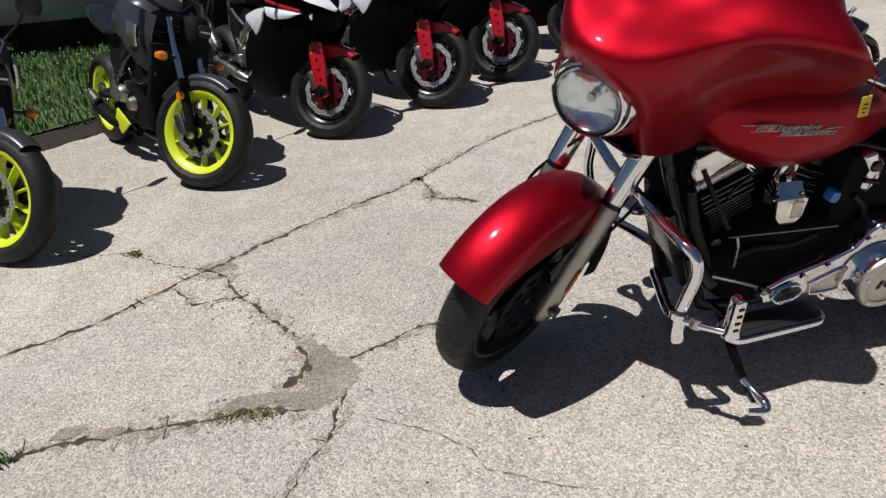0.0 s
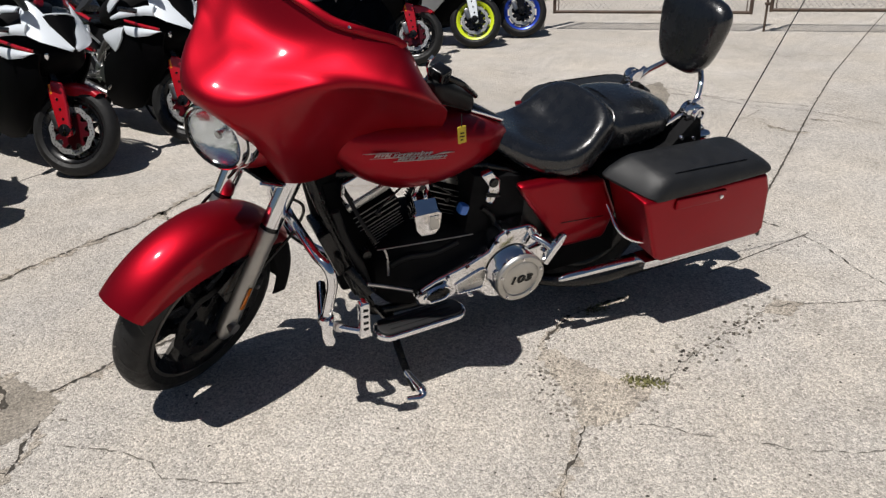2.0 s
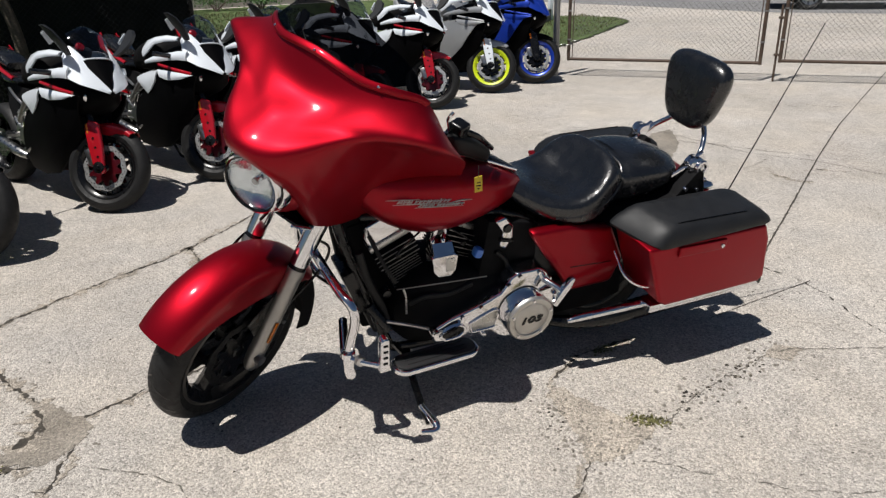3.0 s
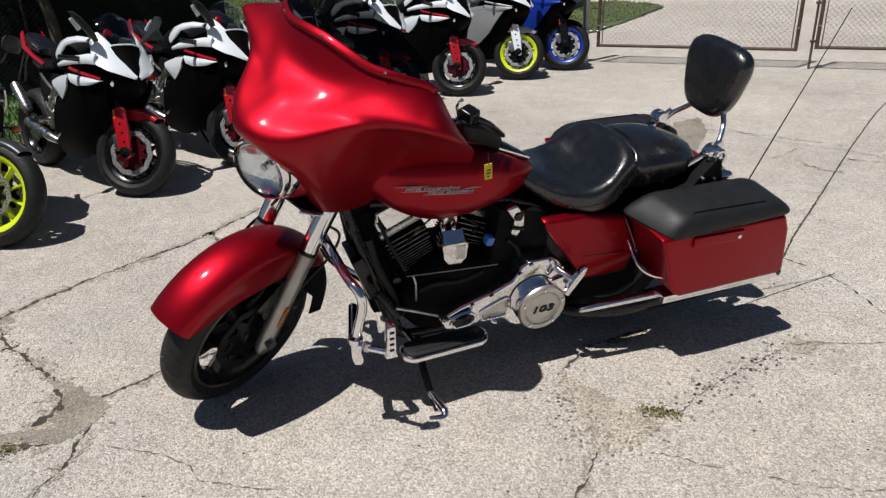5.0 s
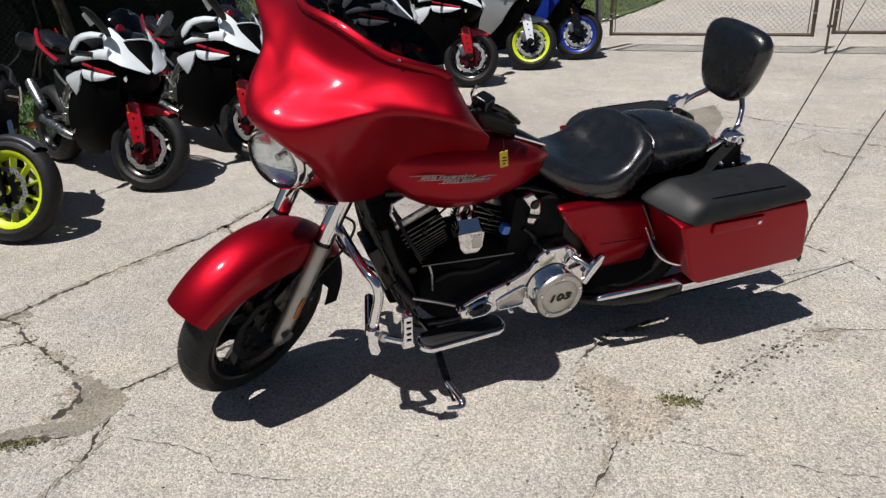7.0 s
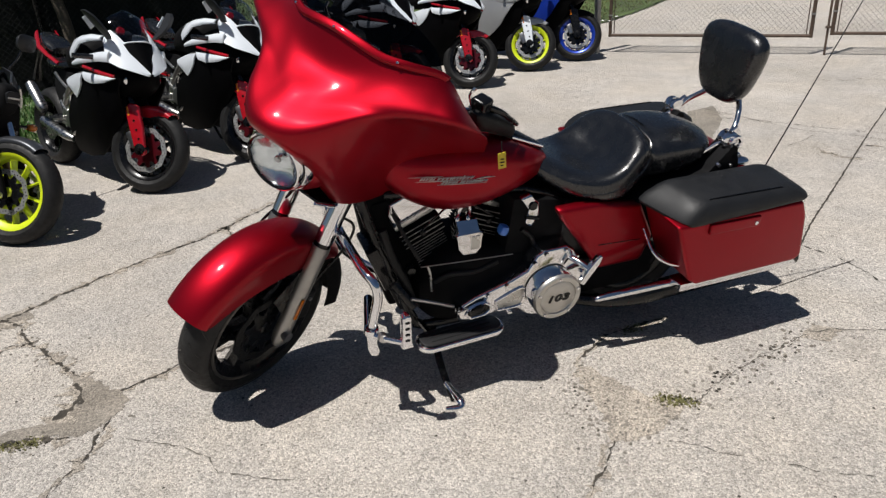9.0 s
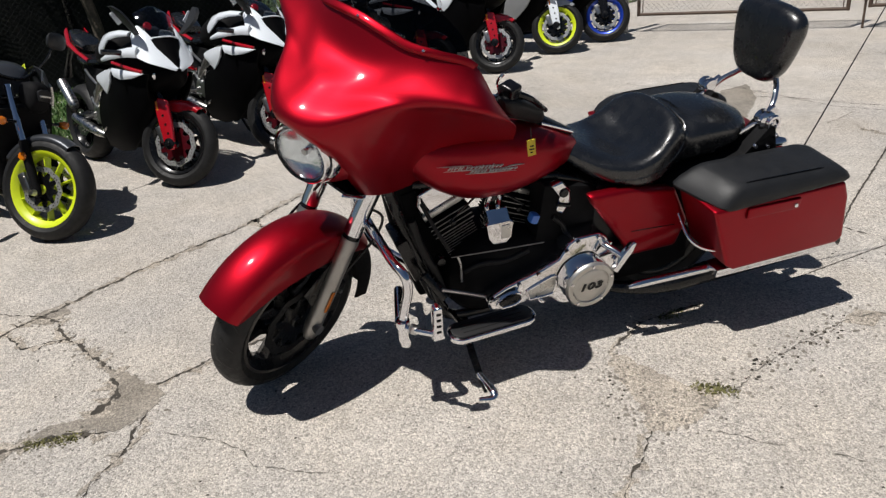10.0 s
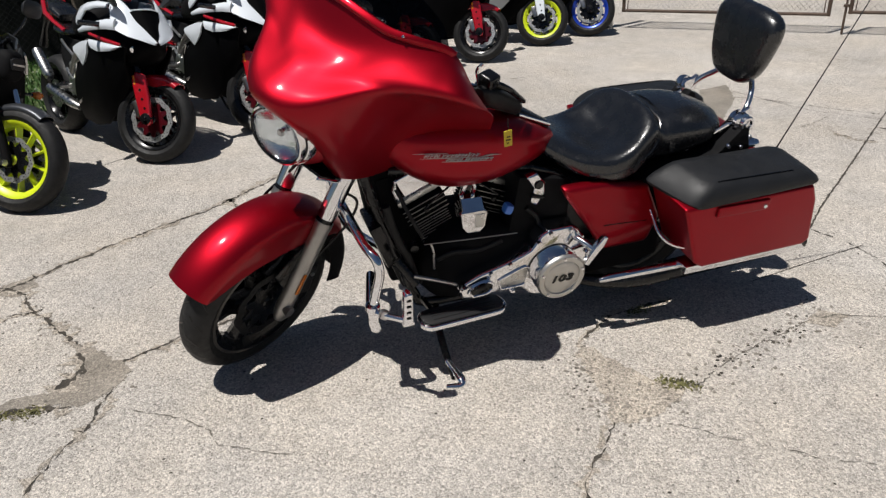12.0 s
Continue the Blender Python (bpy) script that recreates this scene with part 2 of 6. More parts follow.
def wheel(name, parent, c, r, w, rim_r, spokes, rim_mat, disc_mat, xf=None, label="", disc_r=0.15, disc_y=0.062, spoke_w=0.022, lip=None, both=True, grooves=0, disc_sides=(-1, 1), carrier=None):
    """Wheel with tyre, rim, spokes and brake discs, its axle along y."""
    tb = lathe(tyre_profile(r, w, rim_r), c, (0, 1, 0), 56, True)
    root = part(name, tb, RUBBER, parent, label or "black rubber tyre on its wheel", xf=xf)
    cx, cy, cz = c
    carrier = carrier or BLACK
    hw = w * 0.36
    prof = [(rim_r - 0.012, -hw), (rim_r + 0.006, -hw - 0.004), (rim_r + 0.007, -hw + 0.006), (rim_r - 0.020, -hw + 0.020), (rim_r - 0.026, 0),
            (rim_r - 0.020, hw - 0.020), (rim_r + 0.007, hw - 0.006), (rim_r + 0.006, hw + 0.004), (rim_r - 0.012, hw), (rim_r - 0.035, hw * 0.5), (rim_r - 0.038, -hw * 0.5)]
    bm = lathe(prof, c, (0, 1, 0), 56, True)
    for k in range(spokes):
        a = 2 * math.pi * (k + 0.3) / spokes
        d, s = Vector((math.cos(a), 0, math.sin(a))), Vector((-math.sin(a), 0, math.cos(a)))
        secs = []
        for q, ww, th in ((0.035, spoke_w * 1.3, 0.030), (rim_r * 0.55, spoke_w * 0.8, 0.024), (rim_r - 0.03, spoke_w * 1.15, 0.028)):
            o = Vector(c) + d * q
            secs.append([o + s * ww * i + Vector((0, th * j, 0)) for i, j in ((-.5, -1), (.5, -1), (.9, 0), (.5, 1), (-.5, 1), (-.9, 0))])
        loft(secs, bm=bm)
    part("rim", bm, rim_mat, root, xf=xf)
    part("hub", lathe([(0, -0.07), (0.022, -0.07), (0.04, -0.05), (0.045, 0), (0.04, 0.05), (0.022, 0.07), (0, 0.07)], c, (0, 1, 0), 24), rim_mat, root, xf=xf)
    if lip:
        part("rim_edge", lathe([(rim_r + 0.0075, -hw - 0.006), (rim_r - 0.004, -hw - 0.007), (rim_r - 0.004, -hw - 0.002), (rim_r + 0.0075, -hw - 0.001)], c, (0, 1, 0), 56, True), lip, root, xf=xf)
    for sgn in disc_sides:
        y = disc_y * sgn
        secs = []
        for k in range(60):
            a = 2 * math.pi * k / 60
            wave = 0.004 * math.cos(10 * a)
            secs.append([(cx + q * math.cos(a), cy + yy, cz + q * math.sin(a)) for q, yy in ((disc_r * 0.78 + wave, y - 0.003), (disc_r + wave, y - 0.003), (disc_r + wave, y + 0.003), (disc_r * 0.78 + wave, y + 0.003))])
        dk = part("brake_disc", loft(secs + [secs[0]], True, False), disc_mat, root, "drilled steel brake disc", xf=xf)
        hb = bmesh.new()
        for k in range(40):
            a = 2 * math.pi * (k + 0.2) / 40
            q = disc_r * (0.84, 0.89, 0.94)[k % 3]
            for e in (-1, 1):
                o = Vector((cx + q * math.cos(a), cy + y + 0.0034 * e, cz + q * math.sin(a)))
                hb.faces.new([hb.verts.new(o + Vector((0.0042 * math.cos(t), 0, 0.0042 * math.sin(t)))) for t in (math.pi * i / 3 for i in range(6))])
        part("drill_hole", hb, BLACK, dk, "dark drilled holes", smooth=False, xf=xf)
        star = []
        for k in range(40):
            a = 2 * math.pi * k / 40
            q = disc_r * (0.80 if k % 4 in (0, 1) else 0.58)
            star.append((cx + q * math.cos(a), cz + q * math.sin(a)))
        cb = prism(star, cy + y - 0.005, cy + y + 0.005, 0.0015, 1)
        part("disc_carrier", cb, carrier, dk, xf=xf)
    if grooves:
        gb = bmesh.new()
        for k in range(grooves):
            for sgn in (-1, 1):
                a0 = 2 * math.pi * (k + (0.5 if sgn > 0 else 0)) / grooves
                secs = []
                for q in range(6):
                    t = q / 5
                    phi = radians(90 - sgn * (8 + 50 * t))
                    a = a0 + 0.16 * t
                    rr = rim_r + 0.008 + (r - rim_r - 0.008) * math.sin(phi) ** 0.75 + 0.0012
                    y = -w / 2 * math.cos(phi)
                    wd = 0.004 * (1.1 - 0.6 * t)
                    secs.append([(cx + rr * math.cos(a + e * wd / r), cy + y, cz + rr * math.sin(a + e * wd / r)) for e in (-1, 1)])
                loft(secs, False, False, gb)
        part("tread_groove", gb, BLACK, root, "dark tread grooves", xf=xf)
    return root


def fender_strip(c, r0, half, a0, a1, drop, n=28, flare=None, wall=0.004):
    """Skirted mudguard: U section round the wheel, degrees measured from straight ahead (-x) over the top."""
    secs = []
    for k in range(n + 1):
        t = k / n
        a = radians(a0 + (a1 - a0) * t)
        e = Vector((-math.cos(a), 0, math.sin(a)))
        dr = drop(t) if callable(drop) else drop
        hf = half(t) if callable(half) else half
        outer = []
        for q in range(-9, 10):
            u = q / 9
            if abs(u) < 0.72:
                phi = u / 0.72 * radians(82)
                y = hf * math.sin(phi) / math.sin(radians(82))
                rad = r0 - hf * 0.55 * (1 - math.cos(phi))
            else:
                w = (abs(u) - 0.72) / 0.28
                y = math.copysign(hf * (1 - 0.05 * w), u)
                rad = r0 - hf * 0.55 * (1 - math.cos(radians(82))) - dr * w
            outer.append(Vector(c) + e * rad + Vector((0, y, 0)))
        inner = []
        for q, p in enumerate(outer):
            u = q - 9
            inner.append(p - e * wall + Vector((0, -wall * (1 if u > 0 else -1 if u < 0 else 0), 0)))
        secs.append(outer + inner[::-1])
    return loft(secs)



# ---- ground ----
def concrete_mat(name, base, stone=0.22, stain=0.16, bump=0.003):
    """Worn concrete with exposed pebbles: pebble colours, slow stains, dark specks, relief."""
    m = bpy.data.materials.new(name)
    m.use_nodes = True
    nt = m.node_tree
    n, l = nt.nodes, nt.links
    b = n["Principled BSDF"]
    b.inputs["Roughness"].default_value = 0.9
    b.inputs["Specular IOR Level"].default_value = 0.25
    co = n.new("ShaderNodeTexCoord")

    def tex(kind, scale, detail=3.0):
        t = n.new(kind)
        t.inputs["Scale"].default_value = scale
        if "Detail" in t.inputs:
            t.inputs["Detail"].default_value = detail
        l.new(co.outputs["Object"], t.inputs["Vector"])
        return t

    def rng(src, a, c, lo, hi):
        q = n.new("ShaderNodeMapRange")
        for k, v in (("From Min", a), ("From Max", c), ("To Min", lo), ("To Max", hi)):
            q.inputs[k].default_value = v
        l.new(src, q.inputs["Value"])
        return q.outputs["Result"]

    def mul(vec, fac):
        q = n.new("ShaderNodeVectorMath")
        q.operation = "SCALE"
        if isinstance(vec, tuple):
            q.inputs[0].default_value = vec
        else:
            l.new(vec, q.inputs[0])
        l.new(fac, q.inputs["Scale"])
        return q.outputs["Vector"]

    def math_node(op, a, c):
        q = n.new("ShaderNodeMath")
        q.operation = op
        for k, v in enumerate((a, c)):
            if isinstance(v, float):
                q.inputs[k].default_value = v
            else:
                l.new(v, q.inputs[k])
        return q.outputs[0]

    big = tex("ShaderNodeTexNoise", 0.45, 5)
    mid = tex("ShaderNodeTexNoise", 4.5, 6)
    fine = tex("ShaderNodeTexNoise", 330, 2)
    peb = tex("ShaderNodeTexVoronoi", 125)
    peb2 = tex("ShaderNodeTexVoronoi", 250)
    speck = tex("ShaderNodeTexNoise", 150, 3)
    tone = n.new("ShaderNodeSeparateColor")
    l.new(peb.outputs["Color"], tone.inputs[0])
    tone2 = n.new("ShaderNodeSeparateColor")
    l.new(peb2.outputs["Color"], tone2.inputs[0])
    c = mul(base, rng(big.outputs["Fac"], 0.3, 0.7, 1 - stain, 1 + stain))
    c = mul(c, rng(mid.outputs["Fac"], 0.3, 0.7, 1 - stain * 0.7, 1 + stain * 0.7))
    c = mul(c, rng(tone.outputs[0], 0.0, 1.0, 1 - stone, 1 + stone))
    c = mul(c, rng(tone2.outputs[1], 0.0, 1.0, 1 - stone, 1 + stone))
    c = mul(c, rng(fine.outputs["Fac"], 0.3, 0.7, 0.66, 1.32))
    c = mul(c, rng(speck.outputs["Fac"], 0.29, 0.36, 0.66, 1.0))
    c = mul(c, rng(tone.outputs[2], 0.86, 0.90, 1.0, 1.40))
    c = mul(c, rng(tone2.outputs[2], 0.07, 0.11, 0.50, 1.0))
    # warm and cool drift
    hue = n.new("ShaderNodeMix")
    hue.data_type, hue.blend_type = "RGBA", "MULTIPLY"
    l.new(rng(tex("ShaderNodeTexNoise", 1.7, 4).outputs["Fac"], 0.35, 0.7, 0.0, 0.55), hue.inputs["Factor"])
    l.new(c, hue.inputs[6])
    hue.inputs[7].default_value = (1.05, 1.0, 0.92, 1)
    l.new(hue.outputs[2], b.inputs["Base Color"])
    h = math_node("ADD", math_node("MULTIPLY", peb.outputs["Distance"], -0.8), math_node("MULTIPLY", fine.outputs["Fac"], 0.5))
    h = math_node("ADD", h, math_node("MULTIPLY", mid.outputs["Fac"], 1.2))
    bp = n.new("ShaderNodeBump")
    bp.inputs["Distance"].default_value = bump
    bp.inputs["Strength"].default_value = 0.9
    l.new(h, bp.inputs["Height"])
    l.new(bp.outputs["Normal"], b.inputs["Normal"])
    return m


CONCRETE = concrete_mat("worn_concrete", (0.2370, 0.2205, 0.2020), 0.42, 0.13, 0.006)
MORTAR = concrete_mat("grey_patch_mortar", (0.1517, 0.1369, 0.1184), 0.25, 0.30, 0.003)
CRUMBLE = concrete_mat("crumbled_edge", (0.1776, 0.1591, 0.1369), 0.50, 0.30, 0.006)
ASPHALT = concrete_mat("old_asphalt", (0.1258, 0.1258, 0.1295), 0.25, 0.15, 0.003)
CRACKDIRT = mat("crack_dirt", (0.0518, 0.0444, 0.03552), 0.95, vary=0.5, vscale=9, grain=0.4, gscale=120)
PALECRACK = mat("hairline_dust", (0.1258, 0.1147, 0.0962), 0.95, vary=0.3, vscale=9)
SOIL = mat("dark_soil", (0.01628, 0.01258, 0.00888), 0.95, vary=0.5, vscale=12, grain=0.5, gscale=90, bump=0.02, bscale=25)
GRASSMAT = mat("grass_blade", (0.048, 0.118, 0.020), 0.6, vary=0.45, vscale=3, grain=0.3, gscale=40)
LAWN = mat("lawn_turf", (0.066, 0.100, 0.028), 0.9, vary=0.35, vscale=1.5, grain=0.5, gscale=30, bump=0.03, bscale=20)
MOSS = mat("moss", (0.148, 0.1406, 0.0555), 0.95, vary=0.5, vscale=30, grain=0.4, gscale=150)
STONE = mat("pebble", (0.222, 0.1998, 0.1702), 0.85, vary=0.4, vscale=20)

gb = bmesh.new()
bmesh.ops.create_grid(gb, x_segments=2, y_segments=2, size=400)
ground = tagged(part("ground", gb, CONCRETE, smooth=False), "worn exposed aggregate concrete lot", "ground", kind="structure")


def flat(name, pts, z, material, parent=None, wobble=0.0, seed=1):
    """A thin flat patch with an uneven rim."""
    rr = random.Random(seed)
    out = []
    m = len(pts)
    for i in range(m):
        a, b = Vector(pts[i]), Vector(pts[(i + 1) % m])
        k = max(1, int((b - a).length / 0.022)) if wobble else 1
        for q in range(k):
            p = a.lerp(b, q / k)
            out.append((p.x + rr.uniform(-wobble, wobble), p.y + rr.uniform(-wobble, wobble), z))
    bm = bmesh.new()
    bm.faces.new([bm.verts.new(p) for p in out])
    bmesh.ops.triangulate(bm, faces=bm.faces)
    return part(name, bm, material, parent, smooth=False)


def crack(pts, width, material, seed, z=0.003, jitter=0.012, spread=(0.1, 0.25, 0.5, 0.8, 1.2, 2.0)):
    """A wandering crack: a strip of uneven width along the points."""
    rr = random.Random(seed)
    fine = []
    for a, b in zip(pts, pts[1:]):
        a, b = Vector(a), Vector(b)
        k = max(2, int((b - a).length / 0.016))
        fine += [a.lerp(b, q / k) for q in range(k)]
    fine.append(Vector(pts[-1]))
    rows = []
    drift = Vector((0, 0))
    for i, p in enumerate(fine):
        d = (fine[min(i + 1, len(fine) - 1)] - fine[max(i - 1, 0)]).normalized()
        nrm = Vector((-d.y, d.x))
        drift = drift * 0.80 + Vector((rr.uniform(-1, 1), rr.uniform(-1, 1))) * jitter * 0.6
        w = 0.8 * width * rr.choice(spread) * (0.4 if i in (0, len(fine) - 1) else 1)
        c = p + drift
        off = rr.uniform(-0.3, 0.3) * w
        rows.append([(*(c + nrm * (off + w / 2)), z), (*(c + nrm * (off - w / 2)), z)])
    return loft(rows, False, False)


CRACKS = [
    (0.016, [(-3.4, 0.10), (-2.4, 0.38), (-1.84, 0.58), (-1.54, 0.70), (-1.19, 0.98), (-1.02, 1.12), (-0.76, 1.30), (-0.41, 1.56), (-0.15, 1.69), (0.02, 1.83)]),
    (0.014, [(0.02, 1.83), (0.20, 2.0), (0.48, 2.26), (0.73, 2.44), (1.06, 2.61), (1.6, 2.95)]),
    (0.018, [(0.02, 1.83), (0.04, 1.51), (0.26, 1.37)]),
    (0.008, [(-2.6, 1.62), (-2.15, 1.52), (-1.84, 1.45), (-1.5, 1.36), (-1.35, 1.2), (-1.11, 1.06)]),
    (0.016, [(-1.11, 1.06), (-1.02, 0.96), (-0.93, 0.73), (-0.78, 0.48), (-0.68, 0.33)]),
    (0.010, [(-1.26, 0.94), (-1.14, 0.75), (-0.93, 0.74)]),
    (0.012, [(-0.52, 0.16), (-0.39, 0.21), (-0.23, 0.29), (0.1, 0.40)]),
    (0.026, [(-0.76, 0.05), (-0.68, 0.16), (-0.70, 0.30)]),
    (0.022, [(-0.68, -0.09), (-0.82, -0.04), (-0.94, -0.04), (-1.12, -0.04), (-1.27, -0.04), (-1.49, -0.03), (-1.8, -0.10), (-2.3, -0.22)]),
    (0.010, [(-0.55, -0.04), (-0.61, -0.22), (-0.69, -0.35), (-0.75, -0.46), (-0.86, -0.80)]),
    (0.004, [(-0.50, -0.18), (-0.32, -0.28), (-0.23, -0.38), (-0.16, -0.49), (-0.04, -0.58), (0.06, -0.64)]),
    (0.010, [(1.13, -0.88), (1.05, -0.97), (0.94, -1.04), (0.80, -1.25)]),
    (0.0028, [(1.28, -0.94), (1.49, -1.12), (1.64, -1.25), (1.85, -1.36), (2.3, -1.6)]),
    (0.012, [(1.25, -0.39), (1.46, -0.26), (1.63, -0.26), (1.78, -0.24)]),
    (0.0045, [(1.47, -0.80), (1.64, -0.74), (1.85, -0.68), (2.02, -0.64), (2.22, -0.59)]),
    (0.006, [(2.22, -0.59), (2.37, -0.62), (2.58, -0.73), (3.0, -0.85)]),
    (0.007, [(2.80, 0.18), (2.854, 0.07), (2.902, -0.097), (2.90, -0.22), (2.871, -0.372), (2.789, -0.715), (2.80, -1.0)]),
    (0.006, [(2.66, 3.94), (3.10, 3.97), (3.41, 4.09), (3.55, 3.86), (3.66, 3.38), (3.87, 3.14)]),
    (0.006, [(5.97, 3.24), (6.15, 2.98), (6.53, 2.92)]),
    (0.006, [(3.1, 3.2), (3.5, 3.3), (4.2, 2.75), (4.43, 2.83)]),
    (0.009, [(4.18, 2.47), (4.42, 2.19), (4.57, 1.97), (4.67, 1.78), (4.79, 1.6), (4.87, 1.52)]),
    (0.012, [(4.56, 1.29), (4.62, 1.21), (4.69, 1.11)]),
    (0.008, [(6.16, 3.25), (6.16, 3.02), (6.34, 3.01), (6.43, 2.83), (6.58, 2.78)]),
    (0.006, [(4.09, 1.54), (4.32, 1.61), (4.47, 1.68)]),
    (0.010, [(4.18, 1.35), (4.21, 1.15), (4.29, 1.06)]),
    (0.008, [(7.6, 8.0), (8.6, 7.3), (9.4, 7.4), (10.4, 6.2)]),
]
for k, (w, pts) in enumerate(CRACKS):
    part("crack", crack(pts, w, CRACKDIRT, 10 + k), CRACKDIRT if w > 0.0065 else PALECRACK, ground, smooth=False)
for k, (w, pts) in enumerate(CRACKS):
    if w > 0.0095:
        part("crumbled_edge", crack(pts, w * 3.2, CRUMBLE, 110 + k, 0.0022, 0.03), CRUMBLE, ground, smooth=False)
# sawn joints between the slabs
for k, (w, pts) in enumerate(((0.012, [(2.84, 0.10), (3.12, 0.317), (3.833, 0.809), (4.803, 1.491), (5.868, 2.21), (7.569, 3.262), (9.6, 4.5)]),
                             (0.006, [(4.25, 3.0), (4.342, 2.524), (4.465, 1.857), (4.738, 1.432), (4.883, 0.933)]), (0.006, [(2.2, 0.62), (3.05, 0.27)]), (0.005, [(2.2, -0.24), (2.477, -0.20), (2.957, -0.138)]))):
    part("slab_joint", crack(pts, w, CRACKDIRT, 60 + k, 0.003, 0.001, (0.7, 0.9, 1.0, 1.2, 1.5)), CRACKDIRT, ground, smooth=False)
# mortar patches
flat("patch", [(-0.74, 0.41), (-0.67, 0.34), (-0.52, 0.15), (-0.49, 0.09), (-0.55, -0.04), (-0.65, -0.09), (-0.82, -0.03), (-0.94, -0.04), (-1.02, -0.03), (-0.91, 0.05), (-0.76, 0.05), (-0.68, 0.16)], 0.002, MORTAR, ground, 0.014, 3)
flat("patch", [(1.25, -0.39), (1.31, -0.56), (1.36, -0.68), (1.46, -0.80), (1.42, -0.84), (1.24, -0.9), (1.12, -0.88), (1.15, -0.79), (1.18, -0.62), (1.19, -0.47)], 0.002, CRUMBLE, ground, 0.014, 4)
flat("patch", [(4.1, 2.77), (4.43, 2.83), (4.18, 2.39), (3.72, 1.95), (3.71, 2.23)], 0.002, MORTAR, ground, 0.010, 5)
flat("patch", [(-1.14, 1.10), (-1.0, 1.14), (-0.97, 1.02), (-1.05, 0.94), (-1.16, 1.0)], 0.002, MORTAR, ground, 0.012, 6)
for k, (x, y, s) in enumerate(((-1.31, -0.02, 0.05), (-1.45, 0.02, 0.06))):
    flat("patch", [(x - s, y - s * 0.4), (x, y - s * 0.6), (x + s, y), (x + s * 0.6, y + s * 0.5), (x - s * 0.5, y + s * 0.5)], 0.0035, MORTAR, ground, 0.004, 8 + k)
flat("patch", [(2.17, -0.60), (2.30, -0.55), (2.38, -0.62), (2.26, -0.68)], 0.002, CRUMBLE, ground, 0.009, 12)


def scatter_mesh(name, count, where, size, material, seed, height=0.6):
    """Small loose bits, each a flattened uneven pebble."""
    rr = random.Random(seed)
    bm = bmesh.new()
    for _ in range(count):
        x, y = where(rr)
        s = rr.uniform(*size)
        ring = [(x + s * rr.uniform(0.7, 1.1) * math.cos(a), y + s * rr.uniform(0.6, 1.0) * math.sin(a)) for a in (2 * math.pi * q / 6 for q in range(6))]
        low = [bm.verts.new((u, v, 0.0)) for u, v in ring]
        top = [bm.verts.new((x + (u - x) * 0.6, y + (v - y) * 0.6, s * height)) for u, v in ring]
        for q in range(6):
            bm.faces.new((low[q], low[(q + 1) % 6], top[(q + 1) % 6], top[q]))
        bm.faces.new(top)
    return tagged(part(name, bm, material), "small loose pebbles and grit on the concrete", "pebbles", kind="stuff")


def along(pts, spread):
    def pick(rr):
        i = rr.randrange(len(pts) - 1)
        p = Vector(pts[i]).lerp(Vector(pts[i + 1]), rr.random())
        return p.x + rr.gauss(0, spread), p.y + rr.gauss(0, spread)
    return pick


scatter_mesh("grit", 140, along([(1.13, -0.88), (1.42, -0.80), (1.85, -0.68), (2.30, -0.60)], 0.06), (0.004, 0.011), STONE, 21)
scatter_mesh("grit", 160, along([(1.20, -0.40), (1.15, -0.70), (1.20, -0.88)], 0.05), (0.003, 0.009), STONE, 22)
scatter_mesh("grit", 200, along([(-1.1, 1.06), (-0.7, 0.3), (-0.55, -0.05), (-1.2, -0.04)], 0.05), (0.003, 0.009), STONE, 23)
scatter_mesh("dark_grit", 75, along([(1.47, -0.80), (1.64, -0.74), (1.85, -0.68), (2.02, -0.64), (2.22, -0.59)], 0.030), (0.002, 0.011), CRACKDIRT, 26, 0.4)
scatter_mesh("dark_grit", 30, along([(1.13, -0.72), (1.18, -0.55), (1.28, -0.45)], 0.05), (0.003, 0.008), CRACKDIRT, 27, 0.4)
scatter_mesh("dark_speck", 220, lambda rr: (rr.uniform(-1.5, 3.2), rr.uniform(-1.5, 1.5)), (0.003, 0.008), CRACKDIRT, 24, 0.25)
PALESTONE = mat("pale_pebble", (0.36, 0.33, 0.29), 0.85, vary=0.3, vscale=20)
scatter_mesh("pale_grit", 1100, lambda rr: (rr.uniform(-1.8, 3.4), rr.uniform(-1.6, 2.2)), (0.002, 0.0055), PALESTONE, 25, 0.4)


def blades(name, count, where, length, material, seed, label, category="grass", lean=0.5, width=0.004):
    """A sward of single blades, each a bent two-piece strip."""
    rr = random.Random(seed)
    vs, fs = [], []
    for _ in range(count):
        x, y = where(rr)
        a, ln, w = rr.uniform(0, 6.283), rr.uniform(*length), width * rr.uniform(0.6, 1.5)
        dx, dy, le = math.cos(a), math.sin(a), rr.uniform(0.1, lean)
        i = len(vs)
        for t, ww in ((0, 1), (0.55, 0.8), (1, 0.1)):
            px_, py_, pz = x + dx * ln * le * t * t, y + dy * ln * le * t * t, ln * t * (1 - 0.25 * le * t)
            vs += [(px_ - dy * w * ww, py_ + dx * w * ww, pz), (px_ + dy * w * ww, py_ - dx * w * ww, pz)]
        fs += [(i, i + 1, i + 3, i + 2), (i + 2, i + 3, i + 5, i + 4)]
    me = bpy.data.meshes.new(name)
    me.from_pydata(vs, [], fs)
    me.materials.append(material)
    return tagged(new(name, me), label, category, kind="stuff")


